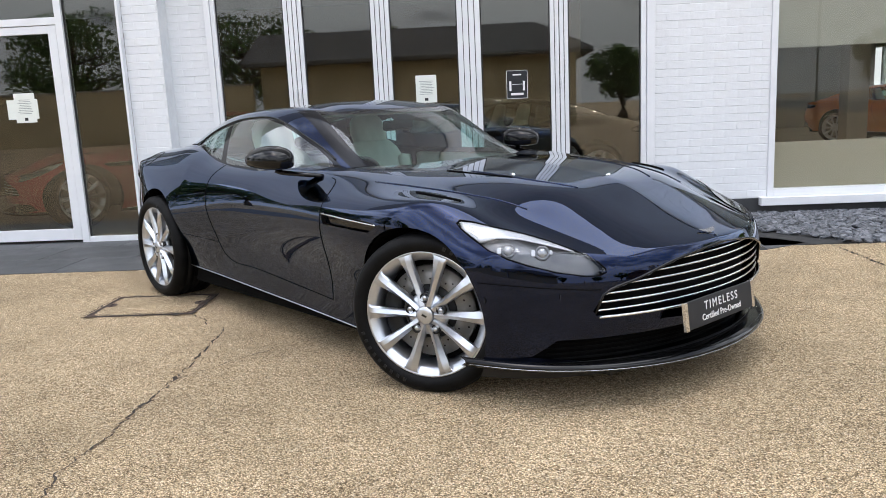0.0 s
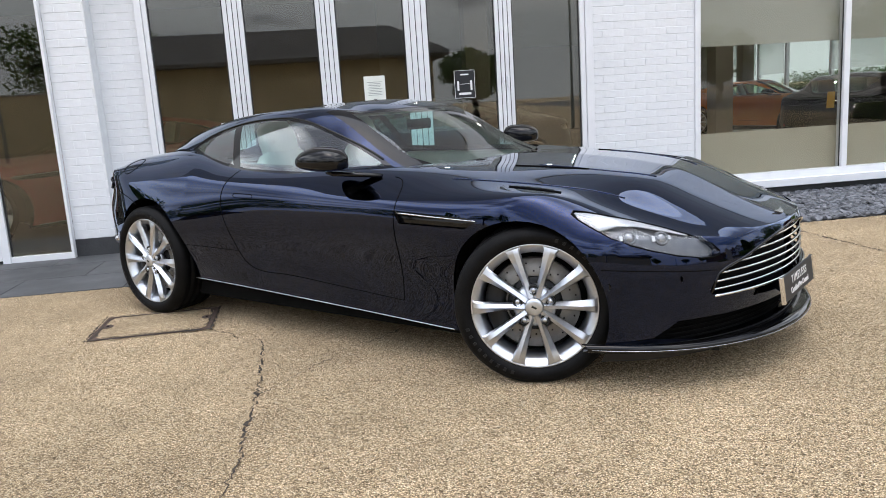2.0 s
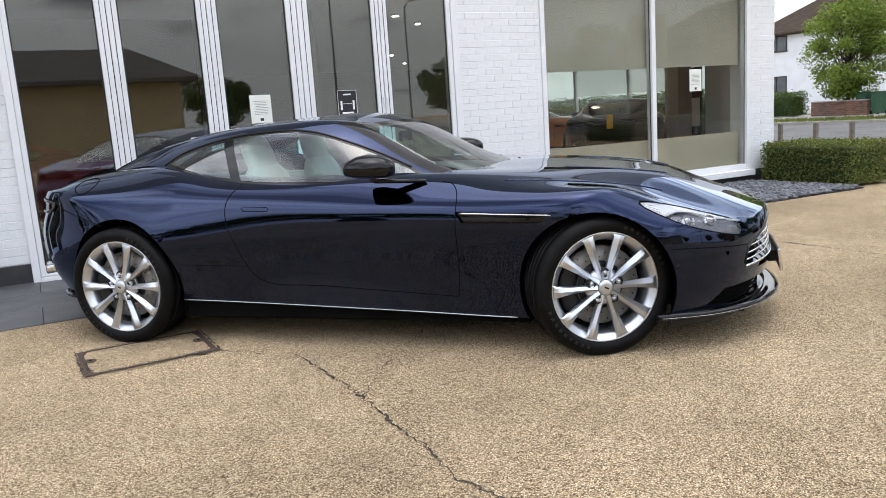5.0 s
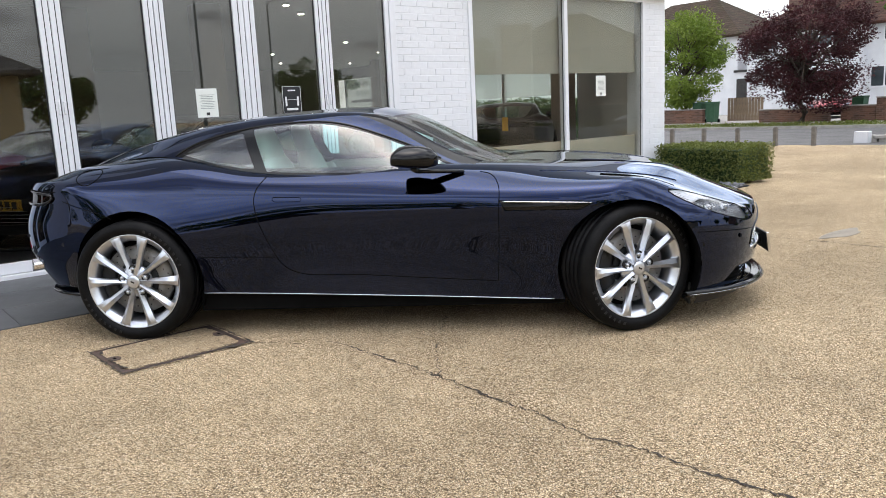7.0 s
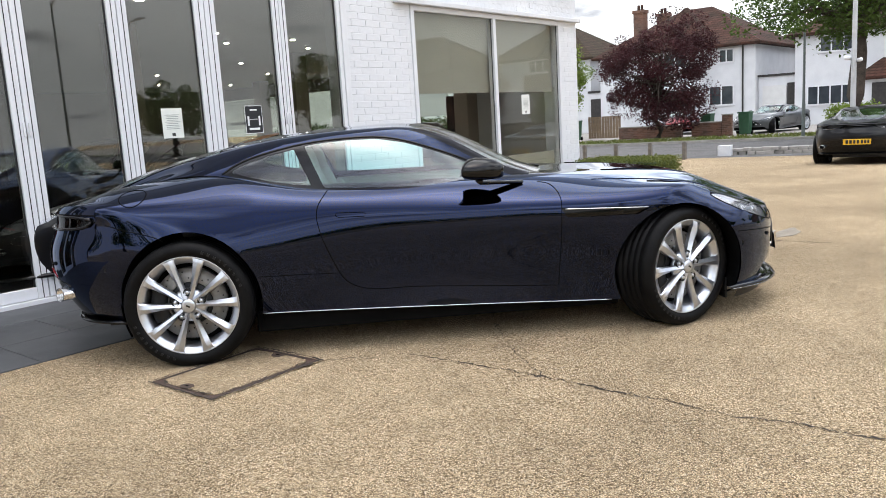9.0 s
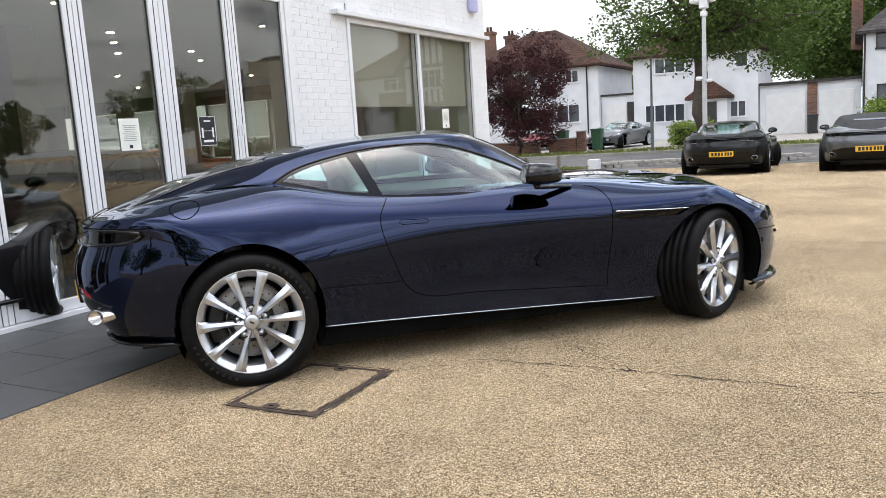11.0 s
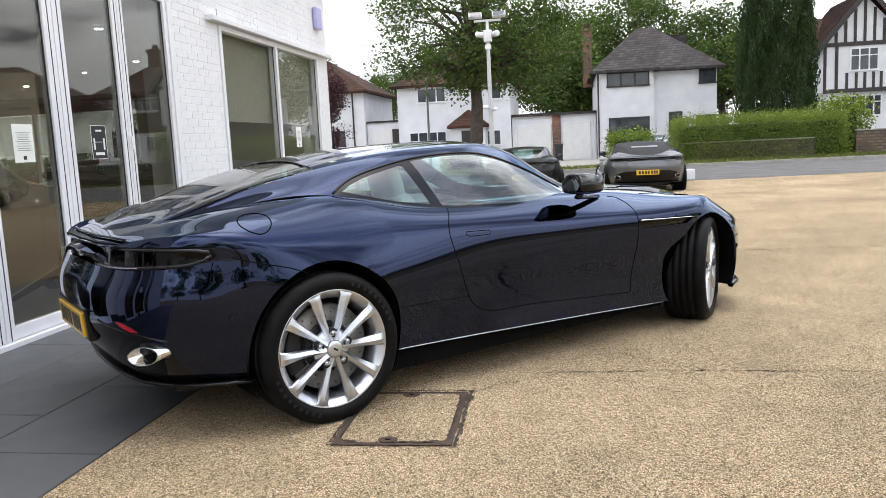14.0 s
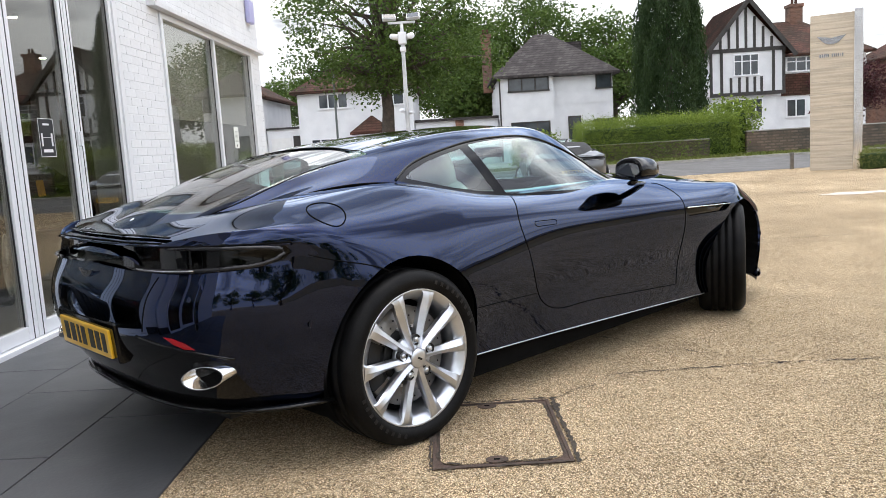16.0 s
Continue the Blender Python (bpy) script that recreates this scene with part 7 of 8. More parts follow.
def chimney(parent, x, y, z0, z1, w=0.6):
    c = box(x - w / 2, x + w / 2, y - w / 2, y + w / 2, z0, z1)
    add_box(c, x - w / 2 - 0.06, x + w / 2 + 0.06, y - w / 2 - 0.06, y + w / 2 + 0.06, z1 - 0.2, z1)
    ch = part("chimney", c, RED_BRICK, parent)
    for d in (-0.12, 0.12):
        part("chimney_pot", lathe([(0.10, z1), (0.085, z1 + 0.35), (0.07, z1 + 0.35), (0.07, z1)], 10, "Z"), ROOF_RED, ch, "", True, pose(x, y + d, 0))


GZ = -0.1
h1 = thing("house", pose(0, 0, 0), "white rendered house with a grey hipped roof", "house")
part("wall", box(42, 50, -4.55, 2.27, GZ, 4.95), WHITE_WALL, h1)
part("wall_bay", box(41.4, 42.2, -0.95, 2.27, GZ, 4.93), WHITE_WALL, h1)
hip_roof(h1, 42, 50, -4.55, 2.27, 4.95, 2.9, ROOF_GREY, 0.4, (-1.4, -0.4))
hip_roof(h1, 41.4, 45, -0.95, 2.27, 4.97, 1.45, ROOF_GREY, 0.35, (0.55, 0.75))
part("dormer", box(47, 50, -3.6, -1.6, 6.0, 7.4), ROOF_GREY, h1)
add_window(h1, 41.4, 1.70, -0.70, 4.02, 4.84, 3, TIMBER)
add_window(h1, 41.4, 1.62, -0.70, 0.9, 2.26, 3, TIMBER)
add_window(h1, 42, -3.55, -4.50, 3.98, 4.84, 1, TIMBER)
add_window(h1, 42, -1.85, -2.62, 0.3, 2.46, 1, TIMBER)
add_window(h1, 42, -3.4, -4.5, 1.2, 2.2, 2, TIMBER)
part("string_course", box(41.97, 42.0, -4.55, -0.95, 3.2, 3.26), WHITE_WALL, h1)
part("downpipe", tube([Vector((41.36, 2.2, 4.9)), Vector((41.36, 2.2, 0))], 0.045, 8), TIMBER, h1)
chimney(h1, 48, 2.6, 4.5, 8.3)
g1 = thing("garage_block", pose(0, 0, 0), "pair of white flat-roofed garages between the houses", "garage")
part("wall", box(42.3, 47, 2.32, 7.35, GZ, 2.62), WHITE_WALL, g1)
part("roof", box(42.1, 47, 2.30, 7.37, 2.62, 2.78), ROOF_GREY, g1)
for a, b in ((2.65, 4.35), (5.0, 7.05)):
    part("garage_door", box(42.24, 42.3, a, b, GZ, 2.15, 0.02), GARAGE, g1)
part("brick_pier", box(42.2, 42.4, 4.42, 4.92, GZ, 2.62), RED_BRICK, g1)
h2 = thing("house", pose(0, 0, 0), "white rendered house with a red-brown tiled roof and porch", "house")
part("wall", box(42, 50, 7.40, 14.35, GZ, 4.85), WHITE_WALL, h2)
hip_roof(h2, 42, 50, 7.40, 14.35, 4.85, 2.4, ROOF_RED, 0.4)
add_window(h2, 42, 13.1, 11.3, 3.75, 4.66, 3)
add_window(h2, 42, 13.7, 11.35, 0.95, 2.02, 4)
add_window(h2, 42, 8.9, 8.0, 1.0, 1.95, 2)
add_window(h2, 42, 8.6, 7.9, 3.75, 4.6, 1)
part("porch_wall", box(41.0, 42, 8.9, 10.9, GZ, 2.25), WHITE_WALL, h2)
hip_roof(h2, 41.0, 42.2, 8.9, 10.9, 2.25, 0.95, ROOF_RED, 0.25, (9.85, 9.95))
part("front_door", box(40.95, 41.02, 9.45, 10.3, GZ, 1.95), TIMBER, h2)
h3 = thing("house", pose(0, 0, 0), "white semi-detached house with a brown-red tiled roof and brick chimneys", "house")
part("wall", box(42, 50, 16.5, 26.4, GZ, 4.75), WHITE_WALL, h3)
hip_roof(h3, 42, 50, 16.5, 26.4, 4.75, 2.75, ROOF_RED, 0.4)
part("wall_bay", box(41.2, 42.2, 19.4, 23.0, GZ, 4.7), WHITE_WALL, h3)
hip_roof(h3, 41.2, 46, 19.4, 23.0, 4.75, 2.6, ROOF_RED, 0.35, (21.1, 21.3))
add_window(h3, 42, 19.2, 17.7, 1.25, 2.42, 2)
add_window(h3, 42, 18.6, 17.7, 3.7, 4.5, 2)
add_window(h3, 42, 26.0, 24.6, 3.7, 4.5, 2)
add_window(h3, 41.2, 22.4, 20.2, 1.2, 2.4, 3)
add_window(h3, 41.2, 22.4, 20.2, 3.6, 4.5, 3)
chimney(h3, 46, 25.4, 5.2, 7.9, 0.7)
chimney(h3, 47, 24.2, 5.2, 7.6, 0.7)
part("downpipe", tube([Vector((41.95, 17.2, 4.7)), Vector((41.95, 17.2, 0))], 0.05, 8), TIMBER, h3)
part("garage_wall", box(42.4, 47, 14.36, 16.45, GZ, 2.72), WHITE_WALL, h3)
part("garage_roof", box(42.3, 47, 14.36, 16.47, 2.72, 2.84), TIMBER, h3)
part("garage_door", box(42.34, 42.4, 14.9, 16.2, GZ, 2.2), GARAGE, h3)
part("side_gate", box(42.34, 42.4, 14.40, 14.85, GZ, 2.3), TIMBER, h3)
h4 = thing("house", pose(0, 0, 0), "white rendered house with a brown hipped roof and skylight", "house")
part("wall", box(44, 52, 28.2, 39.9, GZ, 5.05), WHITE_WALL, h4)
hip_roof(h4, 44, 52, 28.2, 39.9, 5.05, 2.9, ROOF_BROWN, 0.4)
add_window(h4, 44, 39.5, 37.0, 3.85, 4.9, 3, TIMBER)
add_window(h4, 44, 39.5, 37.0, 1.05, 2.2, 3, TIMBER)
part("string_course", box(43.97, 44.0, 28.2, 36.6, 3.0, 3.06), WHITE_WALL, h4)
part("skylight", box(45.6, 46.6, 31.0, 31.9, 6.1, 6.16, 0, Matrix.Translation((0, 0, 0))), WHITE_FRAME, h4)
add_window(h4, 44, 31.6, 30.8, 3.6, 4.6, 1, TIMBER)
add_window(h4, 44, 29.6, 29.0, 3.6, 4.5, 1, TIMBER)
part("garage_wall", box(43.6, 48, 26.5, 28.18, GZ, 2.6), WHITE_WALL, h4)
part("garage_roof", box(43.5, 48, 26.5, 28.19, 2.6, 2.75), TIMBER, h4)
# No opening here: a black board stands in for the shaded garage inside
part("garage_door", box(43.55, 43.6, 26.75, 28.0, GZ, 2.2), TIMBER, h4, "flat black panel in place of the shade in an open garage doorway")
h5 = thing("timbered_house", pose(0, 0, 0), "black-and-white half-timbered house with a steep gable", "house")
part("wall", box(43, 52, -20, -9.6, GZ, 5.4), WHITE_WALL, h5)
part("wall_gable", prism([(-14.75, 3.1), (-10.30, 3.1), (-10.30, 5.7), (-12.45, 8.25), (-14.75, 5.7)], 3.0, Matrix(((0, 0, 1, 42.0), (1, 0, 0, 0), (0, 1, 0, 0), (0, 0, 0, 1)))), WHITE_WALL, h5)
part("wall_bay", box(42.2, 43.2, -14.3, -10.7, GZ, 3.1), WHITE_WALL, h5)
hip_roof(h5, 43, 52, -20, -9.6, 5.35, 2.5, ROOF_RED, 0.4, (-18, -11))
gr = bmesh.new()
for s in (-1, 1):
    e = -12.5 + s * 2.65
    vs = [gr.verts.new(p) for p in ((41.6, e, 5.35), (48, e, 5.35), (48, -12.5, 8.55), (41.6, -12.5, 8.55))]
    gr.faces.new(vs if s > 0 else vs[::-1])
bmesh.ops.solidify(gr, geom=gr.faces[:], thickness=0.16)
part("gable_roof", gr, ROOF_RED, h5)
beam = bmesh.new()
for z in (3.12, 5.68):
    add_box(beam, 41.93, 42.0, -14.75, -10.30, z - 0.11, z + 0.11)
for y in (-10.38, -11.0, -14.05, -14.65):
    add_box(beam, 41.94, 42.0, y - 0.08, y + 0.08, 3.2, 5.6)
for y in (-11.55, -12.05, -12.5, -12.95, -13.35):
    add_box(beam, 41.94, 42.0, y - 0.07, y + 0.07, 3.2, 4.1)
for y in (-10.95, -11.45, -11.95, -12.45, -12.95, -13.45, -13.95):
    add_box(beam, 41.94, 42.0, y - 0.07, y + 0.07, 5.78, 8.2 - abs(y + 12.45) * 1.21)
part("timber_frame", beam, TIMBER, h5, "black timber framing")
for s in (-1, 1):
    part("barge_board", box(41.55, 41.62, -0.12, 0.12, 0, 4.25, 0, Matrix.Translation((0, -12.5 + s * 2.75, 5.18)) @ Matrix.Rotation(radians(39.5 * s), 4, "X")), TIMBER, h5)
add_window(h5, 42, -11.7, -13.2, 4.18, 5.45, 3, None, True)
add_window(h5, 42.2, -11.3, -13.5, 1.65, 2.85, 5, None, True)
add_window(h5, 43, -15.2, -17.0, 4.3, 5.2, 3, None, True)
add_window(h5, 43, -15.2, -16.4, 1.6, 2.7, 2)
part("side_wall_hung", box(42.9, 43.0, -17.4, -14.9, 2.9, 4.2), ROOF_RED, h5)
chimney(h5, 47.5, -17.6, 6.5, 8.9, 0.8)
h6 = thing("house", pose(0, 0, 0), "house with a brown tiled roof beyond the sign", "house")
part("wall", box(43, 52, -36, -24, GZ, 5.2), RED_BRICK, h6)
hip_roof(h6, 43, 52, -36, -24, 5.2, 3.2, ROOF_RED, 0.4)

# Low brick walls, fence, bins
def brick_wall(name, x, y0, y1, h, label):
    w = part(name, box(x, x + 0.22, y0, y1, GZ - 0.05, h), GARDEN_STONE if "stone" in label else RED_BRICK)
    tagged(w, label, "wall")
    part("coping", box(x - 0.03, x + 0.25, y0 - 0.02, y1 + 0.02, h, h + 0.05, 0.008), KERB, w)
    return w


brick_wall("garden_wall", 30.0, -6.4, -0.85, 0.72, "weathered brick and stone garden wall below a hedge")
brick_wall("garden_wall", 30.4, -16.0, -8.2, 0.95, "weathered stone garden wall with steps beside it")
brick_wall("garden_wall", 30.0, 15.9, 19.0, 0.45, "low brick garden wall behind the verge")
brick_wall("garden_wall", 30.0, 14.05, 15.4, 0.52, "brick garden wall beside a pier")
brick_wall("gate_pier", 29.95, 13.6, 14.0, 0.82, "square brick pier ending a garden wall")
brick_wall("garden_wall", 30.5, 22.2, 25.0, 0.55, "low brick garden wall")
fence = thing("fence", pose(33, 21.4, GZ), "weathered wooden board fence along the drive", "fence")
board = part("fence_board", box(-0.01, 0.01, -0.07, 0.07, 0, 1.15), FENCE, fence, "", False, pose(0, -0.9, 0))
for k in range(1, 12):
    share(board, pose(0, -0.9 + 0.16 * k, 0))
BIN = mat("green_bin", (0.02, 0.075, 0.035), 0.5, col2=(0.03, 0.09, 0.045), scale=8)
BIN_BLACK = mat("black_bin", (0.02, 0.02, 0.022), 0.5, col2=(0.03, 0.03, 0.03), scale=8)


def wheelie_bin(m, material, label):
    t = thing("wheelie_bin", m, label, "bin", "wheelie bins by the houses")
    b = bmesh.new()
    add_box(b, -0.26, 0.26, -0.24, 0.24, 0.05, 0.95, 0.02)
    for v in b.verts:
        if v.co.z < 0.5:
            v.co.x *= 0.82
            v.co.y *= 0.82
    part("bin_body", b, material, t)
    part("bin_lid", box(-0.29, 0.27, -0.27, 0.27, 0.95, 1.02, 0.02), material, t)
    for y in (-0.2, 0.2):
        part("bin_wheel", lathe([(0.0, -0.03), (0.10, -0.03), (0.10, 0.03), (0.0, 0.03)], 14), RUBBER, t, "", True, pose(0.24, y, 0.10))


for x, y in ((30.9, 22.6), (30.9, 21.9), (30.6, 14.9), (30.6, 13.2)):
    wheelie_bin(pose(x, y, GZ), BIN, "green plastic wheelie bin by a garden wall")
for x, y in ((40.5, 4.55),):
    wheelie_bin(pose(x, y, GZ), BIN_BLACK, "black plastic wheelie bin by the garages")

# ---- street furniture ----
POST_WOOD = mat("weathered_post", (0.17, 0.155, 0.135), 0.85, col2=(0.12, 0.11, 0.10), scale=8, grain=0.2)
first = None
for y in (14.9, 13.9, 12.95, 12.0, 11.0, 10.05, -5.1, -9.5):
    m = pose(near_kerb(y) - 0.35, y, gz(17))
    if first is None:
        first = thing("bollard", m, "weathered square timber bollard beside the street", "bollard", "bollards along the forecourt edge")
        part("post", box(-0.05, 0.05, -0.05, 0.05, 0.0, 0.48, 0.010), POST_WOOD, first)
        part("post_cap", box(-0.042, 0.042, -0.042, 0.042, 0.48, 0.50, 0.006), POST_WOOD, first)
    else:
        copy_thing(first, m)
block = part("kerb_block", box(-0.17, 0.17, -0.17, 0.17, 0, 0.30, 0.01), WHITE_WALL, None, "", False, pose(17.6, 9.38, gz(17.6), 0, 0, 8))
tagged(block, "white painted brick block at the forecourt edge", "block")
block2 = part("kerb_block", box(-0.18, 0.18, -0.26, 0.26, 0, 0.30, 0.01), WHITE_WALL, None, "", False, pose(18.7, 0.55, gz(18)))
tagged(block2, "white painted brick block at the forecourt edge", "block")
low = thing("low_stone_wall", pose(18.3, 6.6, gz(18), 0, 0, 8), "low dry stone edging wall by the street", "wall")
stone = None
rng = random.Random(17)
for k in range(26):
    for r in range(2):
        m = pose(rng.uniform(-0.03, 0.03), -3.1 + 0.24 * k + 0.1 * r, 0.10 * r, 0, 0, rng.uniform(-6, 6)) @ Matrix.Diagonal((1, rng.uniform(0.85, 1.1), rng.uniform(0.85, 1.1), 1))
        if stone is None:
            stone = part("stone", box(-0.14, 0.14, -0.115, 0.115, 0.0, 0.105, 0.015), KERB, low, "", False, m)
        else:
            share(stone, m)
GREY_POLE = mat("grey_pole", (0.55, 0.56, 0.57), 0.4, 0.3, (0.48, 0.49, 0.50), 6)
mast = thing("camera_mast", pose(18.5, 6.32, gz(18.5)), "tall white mast with floodlights and security cameras", "mast")
part("pole", lathe([(0.075, 0.0), (0.065, 2.5), (0.055, 4.6), (0.05, 5.0), (0.0, 5.0)], 16, "Z"), GREY_POLE, mast, "", True)
part("crossbar", box(-0.04, 0.04, -0.40, 0.40, 5.0, 5.06), GREY_POLE, mast)
for s in (-1, 1):
    f = part("floodlight", box(-0.06, 0.06, -0.20, 0.20, -0.08, 0.10, 0.015), GREY_POLE, mast, "grey floodlight", False, pose(-0.03, 0.36 * s, 5.18, 0, 35, 12 * s))
    part("floodlight_glass", box(-0.068, -0.055, -0.17, 0.17, -0.06, 0.08), HOUSE_GLASS, f)
    part("camera", lathe([(0.0, -0.17), (0.085, -0.17), (0.095, -0.14), (0.08, 0.16), (0.0, 0.18)], 16), WHITE_FRAME, mast, "white security camera", True, pose(-0.06, 0.22 * s, 4.62, 0, 0, 60 * s))
part("camera_box", box(-0.11, 0.11, -0.12, 0.12, 4.40, 4.75, 0.02), WHITE_FRAME, mast)
part("camera_box", box(-0.09, 0.09, -0.09, 0.09, 4.18, 4.32, 0.02), WHITE_FRAME, mast)
part("camera", lathe([(0.0, -0.15), (0.06, -0.15), (0.06, 0.12), (0.0, 0.14)], 14), WHITE_FRAME, mast, "white security camera", True, pose(-0.08, 0.12, 2.45, 0, 0, 70))
part("camera", lathe([(0.0, -0.12), (0.05, -0.12), (0.05, 0.10), (0.0, 0.12)], 14), WHITE_FRAME, mast, "white security camera", True, pose(-0.06, -0.14, 2.38, 0, 20, -60))


LAMP_PAINT = mat("grey_green_paint", (0.13, 0.15, 0.14), 0.5, col2=(0.10, 0.115, 0.11), scale=6)


def lamp_post(m, h, label):
    t = thing("street_lamp", m, label, "lamp")
    part("post", lathe([(0.07, 0.0), (0.065, 1.2), (0.05, 1.3), (0.035, h), (0.0, h)], 12, "Z"), LAMP_PAINT, t, "", True)
    part("arm", tube([Vector((0, 0, h - 0.1)), Vector((0, 0.3, h + 0.08)), Vector((0, 0.9, h + 0.14))], 0.03, 8), GREY_POLE, t, "", True)
    part("lamp_head", box(-0.12, 0.12, 0.75, 1.35, h + 0.08, h + 0.18, 0.03), GREY_POLE, t)


lamp_post(pose(26.5, 9.7, -0.1), 6.0, "slim grey street lamp on the verge")
lamp_post(pose(8.0, -13.0, gz(8)), 6.0, "tall grey lamp post on the forecourt")
lamp_post(pose(14.0, -19.0, gz(14)), 6.5, "tall grey lamp post on the forecourt")
lamp_post(pose(-13.0, -16.0, 0, 0, 0, 40), 6.5, "tall grey lamp post on the forecourt")

# Stone sign: a tall slab with a bright metal edge
TRAVERTINE = mat("travertine", (0.54, 0.47, 0.37), 0.6, col2=(0.38, 0.33, 0.26), scale=2.2, grain=0.08, bump=0.2, bump_scale=30)
tn, tl = TRAVERTINE.node_tree.nodes, TRAVERTINE.node_tree.links
streak = tn.new("ShaderNodeMapping")
streak.inputs["Scale"].default_value = (0.35, 0.35, 7.0)
stone_noise = [q for q in tn if q.type == "TEX_NOISE"][0]
tl.new([q for q in tn if q.type == "TEX_COORD"][0].outputs["Object"], streak.inputs["Vector"])
tl.new(streak.outputs["Vector"], stone_noise.inputs["Vector"])
sign = thing("stone_sign", pose(16.9, -5.65, gz(16.9), 0, 0, -28), "tall pale stone sign slab with a brushed steel edge", "sign")
part("slab", box(-0.16, 0.16, -0.50, 0.58, 0.0, 4.25, 0.006), TRAVERTINE, sign)
rng = random.Random(8)
course = bmesh.new()
for k in range(1, 12):
    add_box(course, -0.163, -0.158, -0.49, 0.57, 0.35 * k - 0.004, 0.35 * k + 0.004)
part("slab_joint", course, FOOTWAY, sign)
part("steel_edge", box(-0.20, 0.20, -0.72, -0.503, 0.0, 4.32, 0.01), CHROME, sign, "brushed steel edge")
wing = Matrix.Translation((-0.162, 0.05, 3.55)) @ pose(0, 0, 0, 90, 0, -90)
part("wing_mark", winged(bmesh.new(), 0.72, 0.28, 0.012, wing), LAMP_GREY, sign, "grey winged emblem")
for k, w in enumerate((0.05, 0.045, 0.045, 0.05, 0.05, 0.0, 0.05, 0.045, 0.045, 0.045, 0.02, 0.05)):
    if w:
        part("letter_bar", box(-0.168, -0.16, 0.33 - 0.05 * k - w * 0.4, 0.33 - 0.05 * k + w * 0.35, 3.10, 3.19), LAMP_GREY, sign)

# Buildings across the forecourt, seen in the glass
FENCE_BROWN = mat("brown_boundary", (0.50, 0.41, 0.25), 0.85, col2=(0.38, 0.31, 0.185), scale=1.2, grain=0.15, bump=0.2, bump_scale=20)
across = thing("low_building", pose(2, -26, 0), "long low building with a dark pitched roof across the forecourt", "building")
part("wall", box(-14, 2.6, -6, 0, 0, 3.7), FENCE_BROWN, across)
rb = bmesh.new()
add_prism(rb, [(-6.8, 3.65), (0.9, 3.65), (0.9, 3.85), (-2.9, 5.6), (-6.8, 3.85)], 18.2, Matrix(((0, 0, 1, -14.8), (1, 0, 0, 0), (0, 1, 0, 0), (0, 0, 0, 1))))
bmesh.ops.bisect_plane(rb, geom=rb.verts[:] + rb.edges[:] + rb.faces[:], plane_co=(3.4, -2.9, 3.9), plane_no=(1, 0, 1.6), clear_outer=True)
bmesh.ops.holes_fill(rb, edges=rb.edges[:])
part("roof", rb, ROOF_FELT, across)

side_wall = part("boundary_wall", box(-48, -12.2, -25.3, -25.0, 0, 2.75), FENCE_BROWN)
tagged(side_wall, "long brown rendered boundary wall across the forecourt", "wall")
part("coping", box(-48.1, -12.2, -25.36, -24.94, 2.75, 2.83, 0.01), KERB, side_wall)

# ---- other cars: same make, other paints ----
BLACK_PAINT = mat("black_paint", (0.004, 0.004, 0.005), 0.35, 0.0, (0.006, 0.006, 0.007), 3, coat=0.7, spec=0.15)
GREY_PAINT = mat("grey_paint", (0.10, 0.105, 0.11), 0.35, 0.6, (0.085, 0.09, 0.095), 3, coat=1.0)
ORANGE_PAINT = mat("orange_paint", (0.72, 0.22, 0.02), 0.35, 0.2, (0.64, 0.19, 0.016), 3, coat=1.0)
SILVER_PAINT = mat("dark_silver_paint", (0.055, 0.06, 0.065), 0.35, 0.5, (0.07, 0.075, 0.08), 3, coat=1.0)
RED_PAINT = mat("red_paint", (0.30, 0.015, 0.02), 0.35, 0.2, (0.26, 0.012, 0.016), 3, coat=1.0)
SOFT_TOP = mat("black_soft_top", (0.014, 0.014, 0.015), 0.85, col2=(0.022, 0.022, 0.022), scale=12, bump=0.3, bump_scale=200)
KEEP = ("body", "roof", "windscreen", "windscreen_border", "rear_window", "quarter_window", "door_window", "window_surround", "tail_recess", "rear_valance", "rear_diffuser", "tail_lamp", "exhaust_tip", "boot_spoiler", "headlamp", "lamp_bed", "door_mirror", "wheel", "grille_backing", "grille_slat", "front_splitter", "dashboard", "front_seat", "cabin_floor", "underbody", "arch_liner", "sill", "side_strake", "side_vent", "tyre", "spoke", "hub_plate", "hub_cap", "brake_disc", "backrest", "headrest", "mirror_stalk", "lamp_strip", "running_lamp", "lamp_lens", "exhaust_core", "sill_strip", "inner_drum", "mirror_glass", "door_seam", "parcel_shelf")
_cache = {}


